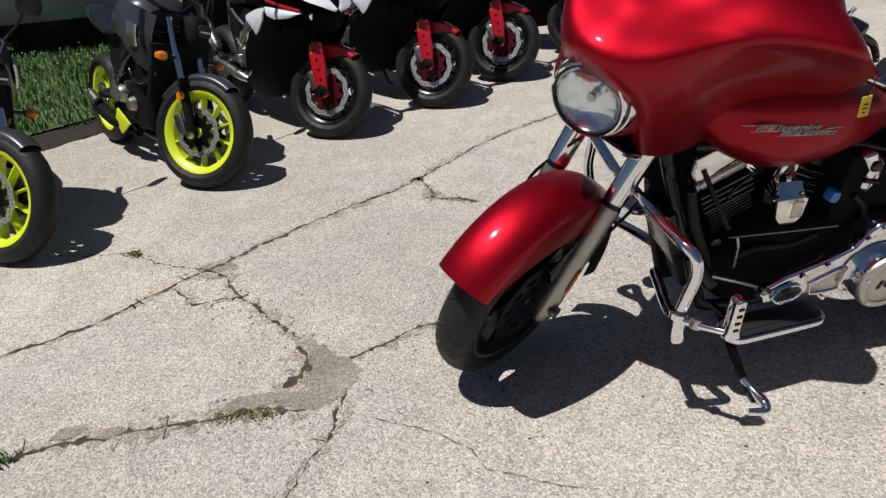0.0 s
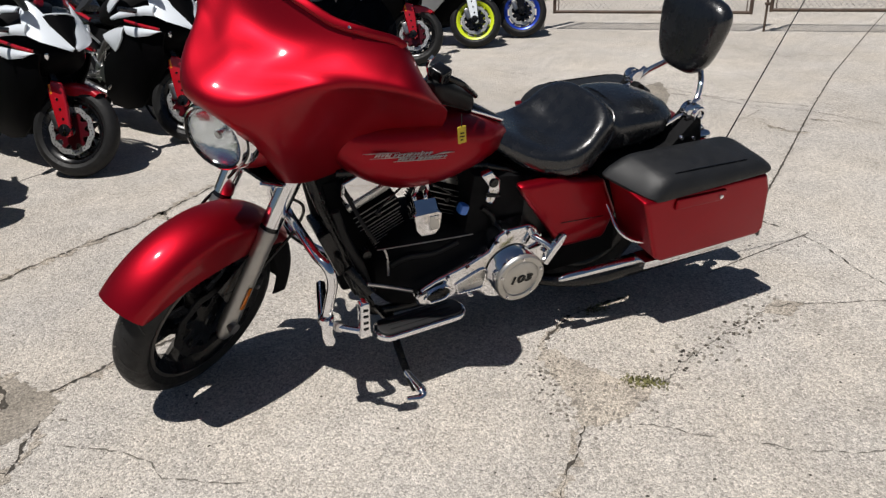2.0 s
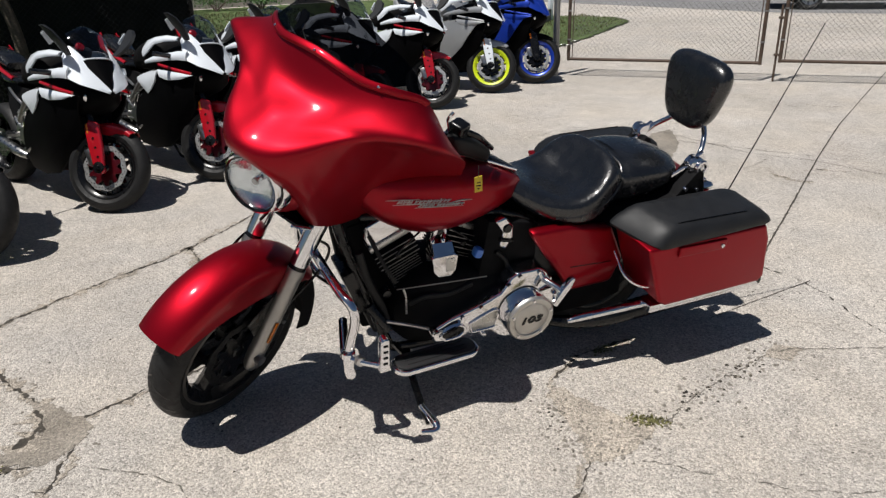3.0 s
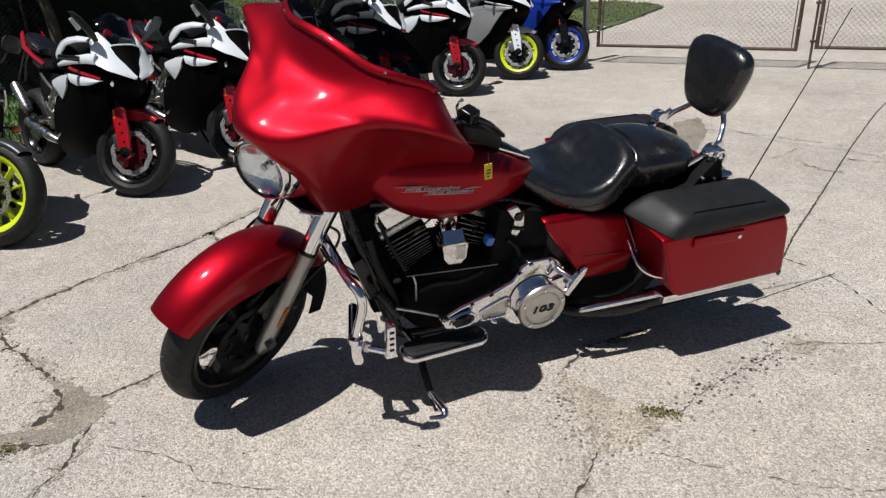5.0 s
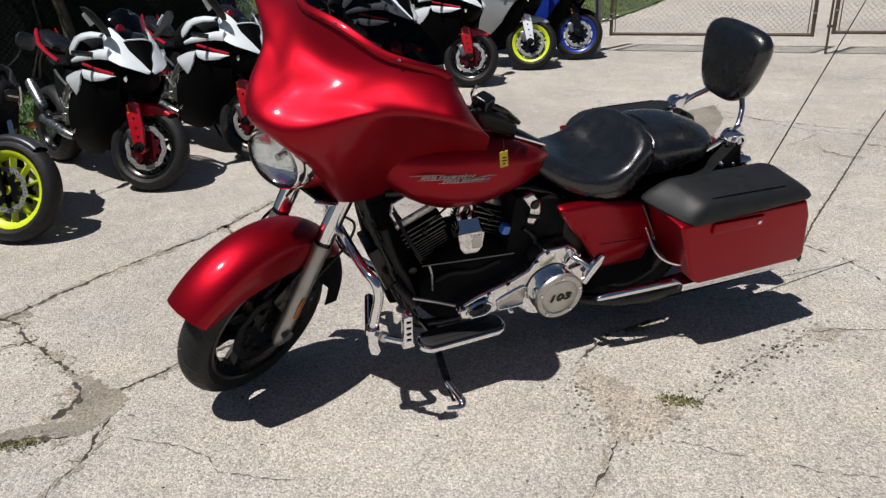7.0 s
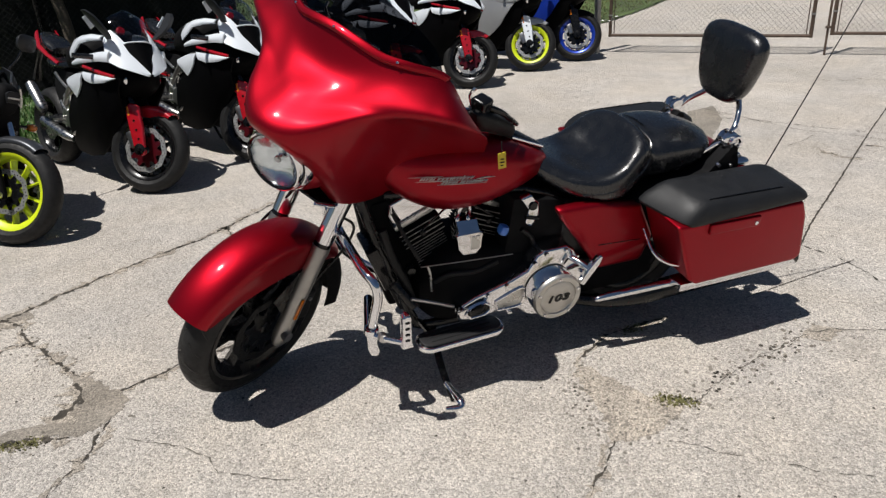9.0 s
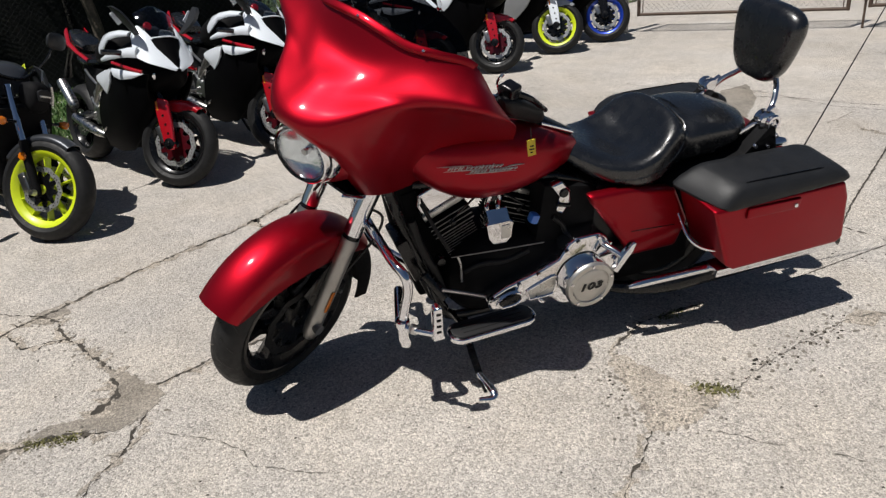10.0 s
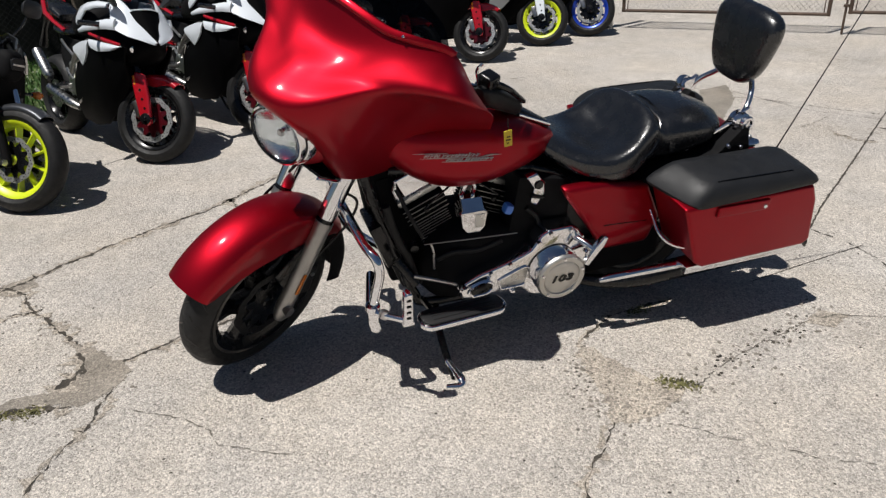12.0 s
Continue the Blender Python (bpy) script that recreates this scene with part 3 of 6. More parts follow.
# moss and weeds in the joints
blades("weeds", 260, along([(1.40, -0.74), (1.50, -0.80)], 0.018), (0.004, 0.014), MOSS, 31, "low weeds growing in a concrete joint", "weeds", 1.2)
blades("weeds", 420, along([(-0.78, -0.07), (-0.98, -0.04)], 0.014), (0.003, 0.010), MOSS, 32, "low moss growing in a concrete joint", "weeds", 1.2)
blades("weeds", 160, along([(-1.60, -0.07), (-1.78, -0.10)], 0.02), (0.008, 0.03), GRASSMAT, 33, "low weeds growing in a concrete joint", "weeds", 1.2)
blades("weeds", 90, along([(-1.50, 1.36), (-1.46, 1.33)], 0.015), (0.006, 0.022), MOSS, 34, "low weeds growing in a concrete joint", "weeds", 1.2)
blades("weeds", 140, along([(1.55, -0.27), (1.64, -0.26)], 0.015), (0.004, 0.010), MOSS, 35, "low weeds growing in a concrete joint", "weeds", 1.2)
blades("weeds", 160, along([(0.03, 1.60), (0.12, 1.45), (0.24, 1.38)], 0.02), (0.004, 0.010), MOSS, 36, "low weeds growing in a concrete joint", "weeds", 1.2)

# grass strip behind the row, with its soil edge
EDGE = [(-9.0, -1.95), (-2.69, 3.18), (-2.41, 3.37), (-1.87, 3.84), (-0.2, 5.2), (1.2, 6.4), (1.4, 7.25)]
strip = flat("soil_edge", EDGE + [(-9.0, 7.25)], 0.006, SOIL, None, 0.02, 41)
tagged(strip, "dark bare soil at the edge of the grass", "soil", kind="structure")
turf = flat("turf", [(-9.0, -1.4), (-2.95, 3.5), (-2.1, 4.2), (-0.5, 5.55), (0.7, 6.6), (0.8, 7.25), (-9.0, 7.25)], 0.02, LAWN, None, 0.03, 42)
tagged(turf, "green turf strip beside the lot", "grass", kind="structure")


def in_strip(rr):
    while True:
        x, y = rr.uniform(-5.2, -0.6), rr.uniform(1.6, 7.2)
        if y > 3.42 + (x + 2.95) * 0.83 + 0.10 * math.sin(x * 9):
            return x, y


blades("grass", 15000, in_strip, (0.05, 0.14), GRASSMAT, 43, "uncut green grass beside the lot", width=0.006)
CLOVER = mat("clover_flower", (0.407, 0.4218, 0.333), 0.8, vary=0.2, vscale=30)
rr = random.Random(44)
cb = bmesh.new()
for _ in range(260):
    x, y = in_strip(rr)
    lathe([(0, 0.010), (0.008, 0.004), (0.008, -0.004), (0, -0.008)], (x, y, rr.uniform(0.08, 0.14)), (0, 0, 1), 6, bm=cb)
tagged(part("clover", cb, CLOVER), "pale clover heads scattered in the grass", "clover", kind="stuff")
# lawns and street beyond the fence
far = flat("lawn", [(0.9, 9.5), (4.6, 9.2), (7.0, 13.0), (8.0, 22.0), (-8.0, 22.0), (-8.0, 9.5)], 0.012, LAWN, None, 0.06, 45)
tagged(far, "sunlit lawn beyond the fence", "lawn", kind="structure")
wedge = flat("lawn", [(6.0, 8.15), (6.8, 8.55), (7.8, 9.3), (9.9, 11.05), (10.2, 12.0), (9.0, 13.5), (7.4, 13.2), (5.3, 9.5)], 0.014, LAWN, None, 0.05, 46)
tagged(wedge, "wedge of lawn beside the driveway", "lawn", kind="structure")


def in_wedge(rr):
    while True:
        x, y = rr.uniform(5.6, 10.0), rr.uniform(8.2, 13.0)
        if y > 8.2 + (x - 6.0) * 0.74 + 0.08 * math.sin(7 * x) and y < 13.0:
            return x, y


DRYGRASS = mat("dry_grass_blade", (0.115, 0.120, 0.045), 0.7, vary=0.4, vscale=3, grain=0.3, gscale=40)
blades("grass", 6000, in_wedge, (0.02, 0.06), DRYGRASS, 47, "dry mown grass beside the driveway", width=0.008)
blades("grass", 5000, lambda rr: (rr.uniform(0.6, 4.5), rr.uniform(9.5, 20)), (0.04, 0.09), DRYGRASS, 48, "mown grass beyond the fence", width=0.012)
street = flat("road", [(11.2, 17.6), (13.6, 10.6), (30.0, -8.0), (90.0, 40.0), (30.0, 90.0), (4.0, 60.0), (9.0, 24.0)], 0.005, ASPHALT, None, 0.0)
tagged(street, "grey asphalt street beyond the driveway", "road", kind="structure")

# ---- gates, fences and the far side ----
def chain_link(p0, p1, z0, z1, pitch=0.062, r=0.0016):
    """Diamond wire mesh between two points of the plan: slanted wires, woven."""
    a, b = Vector((*p0, 0)), Vector((*p1, 0))
    d = (b - a).normalized()
    nrm = Vector((-d.y, d.x, 0))
    L, Hh = (b - a).length, z1 - z0
    vs, fs = [], []

    def wire(s0, h0, s1, h1, off):
        k = 4
        u = Vector((d.x * (s1 - s0), d.y * (s1 - s0), h1 - h0)).normalized()
        e1 = nrm
        e2 = u.cross(e1)
        i = len(vs)
        for s, h in ((s0, h0), (s1, h1)):
            c = a + d * s + nrm * off + Vector((0, 0, z0 + h))
            for q in range(k):
                t = 2 * math.pi * q / k
                vs.append(c + (e1 * math.cos(t) + e2 * math.sin(t)) * r)
        for q in range(k):
            fs.append((i + q, i + (q + 1) % k, i + k + (q + 1) % k, i + k + q))

    s = -Hh
    while s < L:
        for sgn in (1, -1):
            s0, s1 = max(s, 0.0), min(s + Hh, L)
            if s1 - s0 > 0.01:
                h0, h1 = s0 - s, s1 - s
                if sgn < 0:
                    h0, h1 = Hh - h0, Hh - h1
                wire(s0, h0, s1, h1, 0.0016 * sgn)
        s += pitch
    me = bpy.data.meshes.new("chain_link")
    me.from_pydata(vs, [], fs)
    return me


def mesh_part(name, me, material, parent, label=""):
    me.materials.append(material)
    ob = new(name, me)
    ob.parent = parent
    if label:
        ob["label"] = label
    return ob


def gate(p0, p1, z0, z1, label, drop=None):
    root = thing("chain_link_gate", Matrix.Identity(4), label, "gate", "driveway gates")
    a, b = Vector((*p0, 0)), Vector((*p1, 0))
    up = Vector((0, 0, 1))
    for p in (a, b):
        part("gate_upright", tube([p + up * (z0 - 0.02), p + up * (z1 + 0.02)], 0.022, 12), RUST, root)
    for z in (z0, z1):
        part("gate_rail", tube([a + up * z, b + up * z], 0.020, 12), RUST, root)
    d = (b - a).normalized()
    for p in (a + d * 0.05, b - d * 0.05):
        part("tension_bar", tube([p + up * (z0 + 0.01), p + up * (z1 - 0.01)], 0.006, 8), RUST, root)
    mesh_part("wire_mesh", chain_link((a + d * 0.03)[:2], (b - d * 0.03)[:2], z0 + 0.02, z1 - 0.02), GALV, root, "galvanised diamond wire mesh")
    for p, s in ((a, 1), (b, -1)):
        for z in np.arange(z0 + 0.25, z1, 0.36):
            part("tie_band", lathe([(0.025, -0.01), (0.028, -0.01), (0.028, 0.01), (0.025, 0.01)], p + up * float(z), (0, 0, 1), 12, True), GALV, root)
    if drop:
        q = Vector((*drop, 0))
        part("drop_rod", tube([q + up * 0.004, q + up * 0.9], 0.014, 10), RUST, root, "brown drop rod resting on the ground")
        for z in (0.32, 0.75):
            part("rod_bracket", box(q + up * z, (0.05, 0.05, 0.03), 0.006, 1), RUST, root)
    return root


def post(x, y, h, r, material, label):
    root = thing("fence_post", pose(x, y, 0), label, "fence post")
    part("pole", tube([(0, 0, -0.02), (0, 0, h)], r, 16), material, root)
    part("cap", lathe([(0, r * 0.9), (r * 0.7, r * 0.6), (r * 1.12, 0.0), (r * 1.12, -0.03)], (0, 0, h), (0, 0, 1), 16), GALV, root)
    for z in (0.30, 1.1):
        part("hinge_band", lathe([(r + 0.001, -0.02), (r + 0.005, -0.02), (r + 0.005, 0.02), (r + 0.001, 0.02)], (0, 0, z), (0, 0, 1), 16, True), GALV, root)
    return root


GD = (Vector((7.05, 4.19)) - Vector((5.06, 6.0))).normalized()
G0 = Vector((5.06, 6.0))
post(5.06, 6.0, 1.9, 0.042, GALV, "galvanised steel gate post")
gate(G0 + GD * 0.17, G0 + GD * 2.52, 0.22, 1.75, "chain-link driveway gate in a rusty brown tube frame")
gate(G0 + GD * 2.74, G0 + GD * 5.6, 0.25, 1.75, "chain-link driveway gate with a drop rod", (7.05, 4.19))
p = G0 + GD * 5.8
post(p.x, p.y, 1.9, 0.042, GALV, "galvanised steel gate post")
# chain tying the gate to its post
ch = thing("chain", Matrix.Identity(4), "short steel chain round the gate post", "chain")
for k in range(7):
    c = Vector((5.02 + 0.035 * k, 5.97 - 0.025 * k, 0.40 + 0.012 * (k - 3) ** 2 * 0.5))
    a = Matrix.Translation(c) @ Matrix.Rotation(radians(90 * (k % 2)), 4, "X") @ Matrix.Rotation(radians(-40), 4, "Z")
    bm = tube([a @ Vector((0.026 * math.cos(t), 0.014 * math.sin(t), 0)) for t in (2 * math.pi * q / 12 for q in range(12))], 0.005, 6, 0, True)
    part("link", bm, GALV, ch)

# screened fence behind the grass
SCREEN = mat("black_privacy_fabric", (0.010, 0.011, 0.010), 0.85, vary=0.4, vscale=5, grain=0.6, gscale=60, bump=0.003, bscale=40)
SLATE = mat("slate_grey_panel", (0.17, 0.19, 0.205), 0.5, vary=0.18, vscale=2, rvary=0.1)
fence = thing("screened_fence", Matrix.Identity(4), "chain-link fence backed with black privacy fabric", "fence")
rows = []
for k in range(5):
    z = 0.02 + 2.1 * k / 4
    rows.append([(x, 7.32 + 0.018 * math.sin(3.1 * x + z) + 0.01 * math.sin(11 * x), z) for x in np.linspace(-12, 0.60, 120)])
b = loft(rows, False, False)
bmesh.ops.solidify(b, geom=b.faces[:], thickness=0.004)
part("privacy_fabric", b, SCREEN, fence, "black privacy fabric")
mesh_part("wire_mesh", chain_link((-8.0, 7.27), (0.60, 7.27), 0.03, 2.1, 0.07, 0.0016), PLASTIC, fence, "black coated diamond wire mesh")
for x in (-10.4, -8.2, -6.0, -3.8, -1.6, 0.62):
    part("pole", tube([(x, 7.30, 0), (x, 7.30, 2.2)], 0.03, 12), BLACK, fence)
part("top_rail", tube([(-12, 7.30, 2.14), (0.62, 7.30, 2.14)], 0.02, 10), BLACK, fence)
panel = thing("slate_panel", Matrix.Identity(4), "slate grey panels standing against the fence", "panel")
for k in range(5):
    x0 = -12.5 + 2.0 * k
    part("board", box((x0 + 0.98, 7.16, 0.40 + 0.55), (1.97, 0.05, 1.10), 0.008), SLATE, panel)
    for dx in (0.2, 1.75):
        part("leg", box((x0 + dx, 7.16, 0.20), (0.06, 0.06, 0.40), 0.004), BLACK, panel)

# tree over the screened fence; its crown, out of view, is added for shade
BARK = mat("grey_brown_bark", (0.085, 0.066, 0.050), 0.9, vary=0.4, vscale=6, grain=0.4, gscale=60, bump=0.012, bscale=35)
LEAF = mat("dark_leaf", (0.030, 0.060, 0.014), 0.5, vary=0.5, vscale=5)
tree = thing("tree", pose(-1.30, 6.96, 0), "small tree with dark leaves beside the screened fence", "tree")
rr = random.Random(81)
tb = tube([(0, 0, -0.02), (0.02, 0.02, 0.8), (-0.10, 0.10, 1.7), (0.10, 0.3, 2.6), (0.25, 0.5, 3.6)], [0.085, 0.062, 0.056, 0.045, 0.02], 12, 5)
tips = []
for k in range(12):
    z0 = rr.uniform(1.9, 3.1)
    a = 2 * math.pi * k / 12 + rr.uniform(-0.3, 0.3)
    tip = Vector((0.25 + rr.uniform(0.6, 1.4) * math.cos(a), 0.65 + rr.uniform(0.3, 0.75) * math.sin(a), z0 + rr.uniform(0.3, 0.9)))
    tube([(0.02, 0.2, z0), Vector((0.1, 0.4, z0 + 0.2)).lerp(tip, 0.5), tip], [0.03, 0.018, 0.006], 6, 3, bm=tb)
    tips.append(tip)
part("trunk", tb, BARK, tree, "slender grey-brown trunk and limbs")
vs, fs = [], []
for _ in range(9000):
    c = rr.choice(tips) + Vector((rr.gauss(0, 0.32), rr.gauss(0, 0.22), rr.gauss(0, 0.24)))
    u = Vector((rr.gauss(0, 1), rr.gauss(0, 1), rr.gauss(0, 0.5))).normalized()
    v = u.orthogonal().normalized()
    q = rr.uniform(0.03, 0.06)
    i = len(vs)
    vs += [c - u * q, c + v * q * 0.5, c + u * q, c - v * q * 0.5]
    fs.append((i, i + 1, i + 2, i + 3))
me = bpy.data.meshes.new("crown")
me.from_pydata(vs, [], fs)
mesh_part("crown", me, LEAF, tree, "unseen crown of small dark leaves, added to shade the fence")

# low wall, white marker and shrubs beyond the gate
WALLMAT = mat("weathered_block", (0.16, 0.152, 0.14), 0.9, vary=0.2, vscale=4, grain=0.2, gscale=60, bump=0.003, bscale=60)
lowwall = thing("low_wall", Matrix.Identity(4), "low weathered concrete kerb wall on the lawn", "low wall")
for k in range(4):
    a = Vector((5.9, 9.75)).lerp(Vector((8.6, 12.35)), (k + 0.5) / 4)
    part("block", box((a.x, a.y, 0.13), (0.92, 0.22, 0.27), 0.015, 2, Matrix.Rotation(math.atan2(2.6, 2.7), 4, "Z")), WALLMAT, lowwall)
mk = thing("marker_post", pose(8.75, 12.45, 0), "short white marker post on the lawn", "marker post")
part("stake", box((0, 0, 0.24), (0.11, 0.09, 0.50), 0.02), WHITE, mk)


def shrub(x, y, r, h, seed, label):
    """A shrub: stems and a loose crown of small leaves."""
    rr = random.Random(seed)
    root = thing("shrub", pose(x, y, 0), label, "shrub")
    sb = bmesh.new()
    tips = []
    for k in range(9):
        a, q = rr.uniform(0, 6.28), rr.uniform(0.3, 0.9)
        tip = Vector((r * q * math.cos(a), r * q * math.sin(a), h * rr.uniform(0.5, 0.85)))
        tube([(0, 0, 0), tip * 0.5 + Vector((0, 0, 0.1 * h)), tip], [0.015, 0.01, 0.004], 6, bm=sb)
        tips.append(tip)
    part("stem", sb, RUST, root)
    vs, fs = [], []
    for _ in range(1500):
        t = rr.choice(tips)
        c = t + Vector((rr.gauss(0, r * 0.28), rr.gauss(0, r * 0.28), rr.gauss(0, h * 0.16)))
        c.z = max(c.z, 0.03)
        u = Vector((rr.gauss(0, 1), rr.gauss(0, 1), rr.gauss(0, 0.6))).normalized()
        v = u.orthogonal().normalized()
        s = rr.uniform(0.02, 0.05)
        i = len(vs)
        vs += [c - u * s, c + v * s * 0.5, c + u * s, c - v * s * 0.5]
        fs.append((i, i + 1, i + 2, i + 3))
    me = bpy.data.meshes.new("crown")
    me.from_pydata(vs, [], fs)
    mesh_part("crown", me, GRASSMAT, root)
    return root


for k, (x, y, r, h) in enumerate(((0.9, 20.6, 0.9, 0.7), (2.3, 21.0, 0.8, 0.6), (3.6, 20.8, 0.6, 0.5))):
    shrub(x, y, r, h, 70 + k, "low green shrub at the far edge of the lawn")
farwall = thing("garden_wall", Matrix.Identity(4), "pale rendered garden wall beyond the lawn", "wall")
part("wall_face", box((3.0, 22.6, 0.9), (24.0, 0.2, 1.8), 0.02), mat("pale_render", (0.42, 0.40, 0.37), 0.9, vary=0.12, vscale=2, bump=0.002, bscale=60), farwall)
part("coping", box((3.0, 22.6, 1.83), (24.1, 0.3, 0.08), 0.02), WALLMAT, farwall)


def car(x, y, heading, paint, label):
    root = thing("car", pose(x, y, 0, 0, 0, heading), label, "car")
    body = pod(dense([(-2.25, 0.55, 0.35, 0.62), (-2.1, 0.82, 0.25, 0.78), (-1.2, 0.88, 0.22, 0.92), (0.0, 0.89, 0.22, 0.95), (1.3, 0.88, 0.22, 0.98), (2.1, 0.82, 0.28, 0.95), (2.25, 0.6, 0.4, 0.8)]), 28, 4)
    part("body", body, paint, root)
    cab = part("cabin", pod(dense([(-0.95, 0.62, 0.90, 0.95), (-0.3, 0.68, 0.90, 1.38), (0.6, 0.68, 0.90, 1.45), (1.3, 0.64, 0.90, 1.36), (1.85, 0.6, 0.90, 0.98)]), 24, 3.5), SMOKE, root, "dark glass cabin")
    part("roof", pod(dense([(-0.2, 0.55, 1.37, 1.42), (0.5, 0.60, 1.42, 1.48), (1.2, 0.55, 1.35, 1.41)]), 20, 3), paint, cab)
    for cx in (-1.35, 1.35):
        for s in (-1, 1):
            w = part("wheel", lathe(tyre_profile(0.32, 0.21, 0.21), (cx, 0.80 * s, 0.32), (0, 1, 0), 36, True), RUBBER, root)
            part("hubcap", lathe([(0, 0.075), (0.05, 0.08), (0.12, 0.06), (0.20, 0.085), (0.205, 0.06)], (cx, 0.80 * s, 0.32), (0, s, 0), 28), BRUSHED, w)
            for k in range(7):
                a = 2 * math.pi * k / 7
                part("wheel_slot", box((cx + 0.145 * math.cos(a), (0.80 + 0.078) * s, 0.32 + 0.145 * math.sin(a)), (0.05, 0.012, 0.05), 0.006, 1), BLACK, w)
    for s in (-1, 1):
        part("headlamp", box((-2.17, 0.58 * s, 0.66), (0.10, 0.30, 0.12), 0.03), CHROME, root)
        part("door_handle", box((0.35, 0.89 * s, 0.80), (0.16, 0.03, 0.03), 0.008), CHROME, root)
        part("sill", box((0, 0.86 * s, 0.24), (2.0, 0.06, 0.08), 0.02), BLACK, root)
    return root


car(16.2, 10.4, -40, GREYPAINT, "dark grey car parked on the street")

# ---- the red touring motorcycle (x runs from nose to tail, -y is its left side) ----
LEAN_BIKE, STEER, RAKE = 10.8, 34.0, 25.0
BIKE = Matrix.Translation((0.05, -0.008, 0.0)) @ pose(0, 0, 0, LEAN_BIKE, 0, 1.5)
AXIS_FOOT = Vector((-0.17, 0, 0))
STEERED = Matrix.Translation(AXIS_FOOT) @ Matrix.Rotation(radians(STEER), 4, Vector((math.sin(radians(RAKE)), 0, math.cos(radians(RAKE))))) @ Matrix.Translation(-AXIS_FOOT)
RF = 0.326
WB = 1.625


bike = thing("touring_motorcycle", BIKE, "candy red touring motorcycle leaning on its side stand, bars turned", "motorcycle")


def front(name, bm, material, parent=None, label=""):
    """A part of the front end, turned with the bars."""
    return part(name, bm, material, parent or bike, label, xf=STEERED)


def script_mesh(text, size, depth):
    """Raised lettering in the built-in font, centred, in the xy plane."""
    cu = bpy.data.curves.new("lettering", "FONT")
    cu.body, cu.size, cu.extrude, cu.offset, cu.align_x, cu.align_y = text, size, depth, 0.0012, "CENTER", "CENTER"
    ob = bpy.data.objects.new("lettering", cu)
    me = bpy.data.meshes.new_from_object(ob)
    bm = bmesh.new()
    bm.from_mesh(me)
    bpy.data.objects.remove(ob)
    bpy.data.meshes.remove(me)
    return bm


# front wheel, fender, forks
wheel("front_wheel", bike, (-0.009, 0, RF), RF, 0.140, 0.238, 5, BLACK, MATTE_BLACK, STEERED, "black cast front wheel with worn tyre", 0.150, 0.06, 0.05, DARKRIM, grooves=22)
ff = front("front_fender", fender_strip((-0.010, 0, RF + 0.004), 0.424, 0.095, 43, 152, lambda t: 0.012 + 0.105 * math.sin(math.pi * min(1, t * 1.02)) ** 0.7, 36), RED, None, "candy red skirted front fender")
for a, y in ((78, -0.0), (70, -0.055)):
    r = radians(a)
    front("fender_stud", lathe([(0, 0.006), (0.004, 0.004), (0.005, 0)], (-0.404 * math.cos(r), y, RF + 0.402 * math.sin(r)), (-math.cos(r), 0, math.sin(r)), 10), CHROME, ff)
# the red fender's rear end, its shade put in as black colour
front("fender_rear_end", fender_strip((-0.006, 0, RF + 0.004), 0.408, 0.090, 151, 199, 0.06, 12), PIT, ff, "rear end of the front fender, blackened for shade")
FORK_T = math.tan(radians(29.0))


def fork_x(z):
    return 0.035 + (z - RF) * FORK_T


for sgn in (-1, 1):
    y = 0.110 * sgn
    leg = front("fork_slider", tube([(fork_x(0.262), y, 0.262), (fork_x(0.28), y, 0.28), (fork_x(0.31), y, 0.31), (fork_x(0.62), y, 0.62), (fork_x(0.636), y, 0.636), (fork_x(0.655), y, 0.655)], [0.018, 0.029, 0.033, 0.033, 0.036, 0.035], 20), FORKGREY, None, "satin grey fork slider")
    front("fork_tube", tube([(fork_x(0.65), y, 0.65), (fork_x(0.72), y, 0.72), (fork_x(0.94), y, 0.94)], [0.0275, 0.0275, 0.0275], 20), BRUSHED, leg, "bright fork tube")
    front("dust_cap", tube([(fork_x(0.648), y, 0.648), (fork_x(0.668), y, 0.668)], [0.0335, 0.031], 20), BLACK, leg)
    front("axle_cap", lathe([(0, -0.014), (0.015, -0.014), (0.020, 0.0), (0.020, 0.016), (0, 0.016)], (0.02, y + 0.03 * sgn, RF), (0, sgn, 0), 14), STEEL, leg)
    front("reflector", box((fork_x(0.43) - 0.012, y + 0.034 * sgn, 0.43), (0.016, 0.006, 0.09), 0.003, 2, Matrix.Rotation(radians(29), 4, "Y")), AMBER, leg, "amber side reflector")
    cal = front("brake_caliper", box((0.145, 0.088 * sgn, 0.375), (0.075, 0.05, 0.135), 0.014, 3, Matrix.Rotation(radians(25), 4, "Y")), MATTE_BLACK, None, "black brake caliper")
    front("caliper_bolt", lathe([(0, 0.006), (0.008, 0.005), (0.009, -0.004)], (0.165, 0.115 * sgn, 0.40), (0, sgn, 0), 8), STEEL, cal)
    front("fender_bracket", prism([(fork_x(0.42) - 0.05, 0.40), (fork_x(0.55) - 0.02, 0.52), (fork_x(0.55) - 0.01, 0.58), (fork_x(0.44) - 0.10, 0.50)], 0.093 * sgn, 0.099 * sgn, 0.002), BLACK, leg)
front("lower_triple_clamp", box((fork_x(0.83) + 0.0, 0, 0.83), (0.07, 0.25, 0.04), 0.012), BLACK, None, "black triple clamp")
front("brake_hose", tube([(fork_x(0.78), -0.10, 0.76), (fork_x(0.70) + 0.10, -0.145, 0.70), (fork_x(0.60) + 0.12, -0.14, 0.60), (fork_x(0.5) + 0.06, -0.12, 0.50), (0.17, -0.10, 0.42)], 0.0055, 8, 6), BLACK, None, "black brake hose")
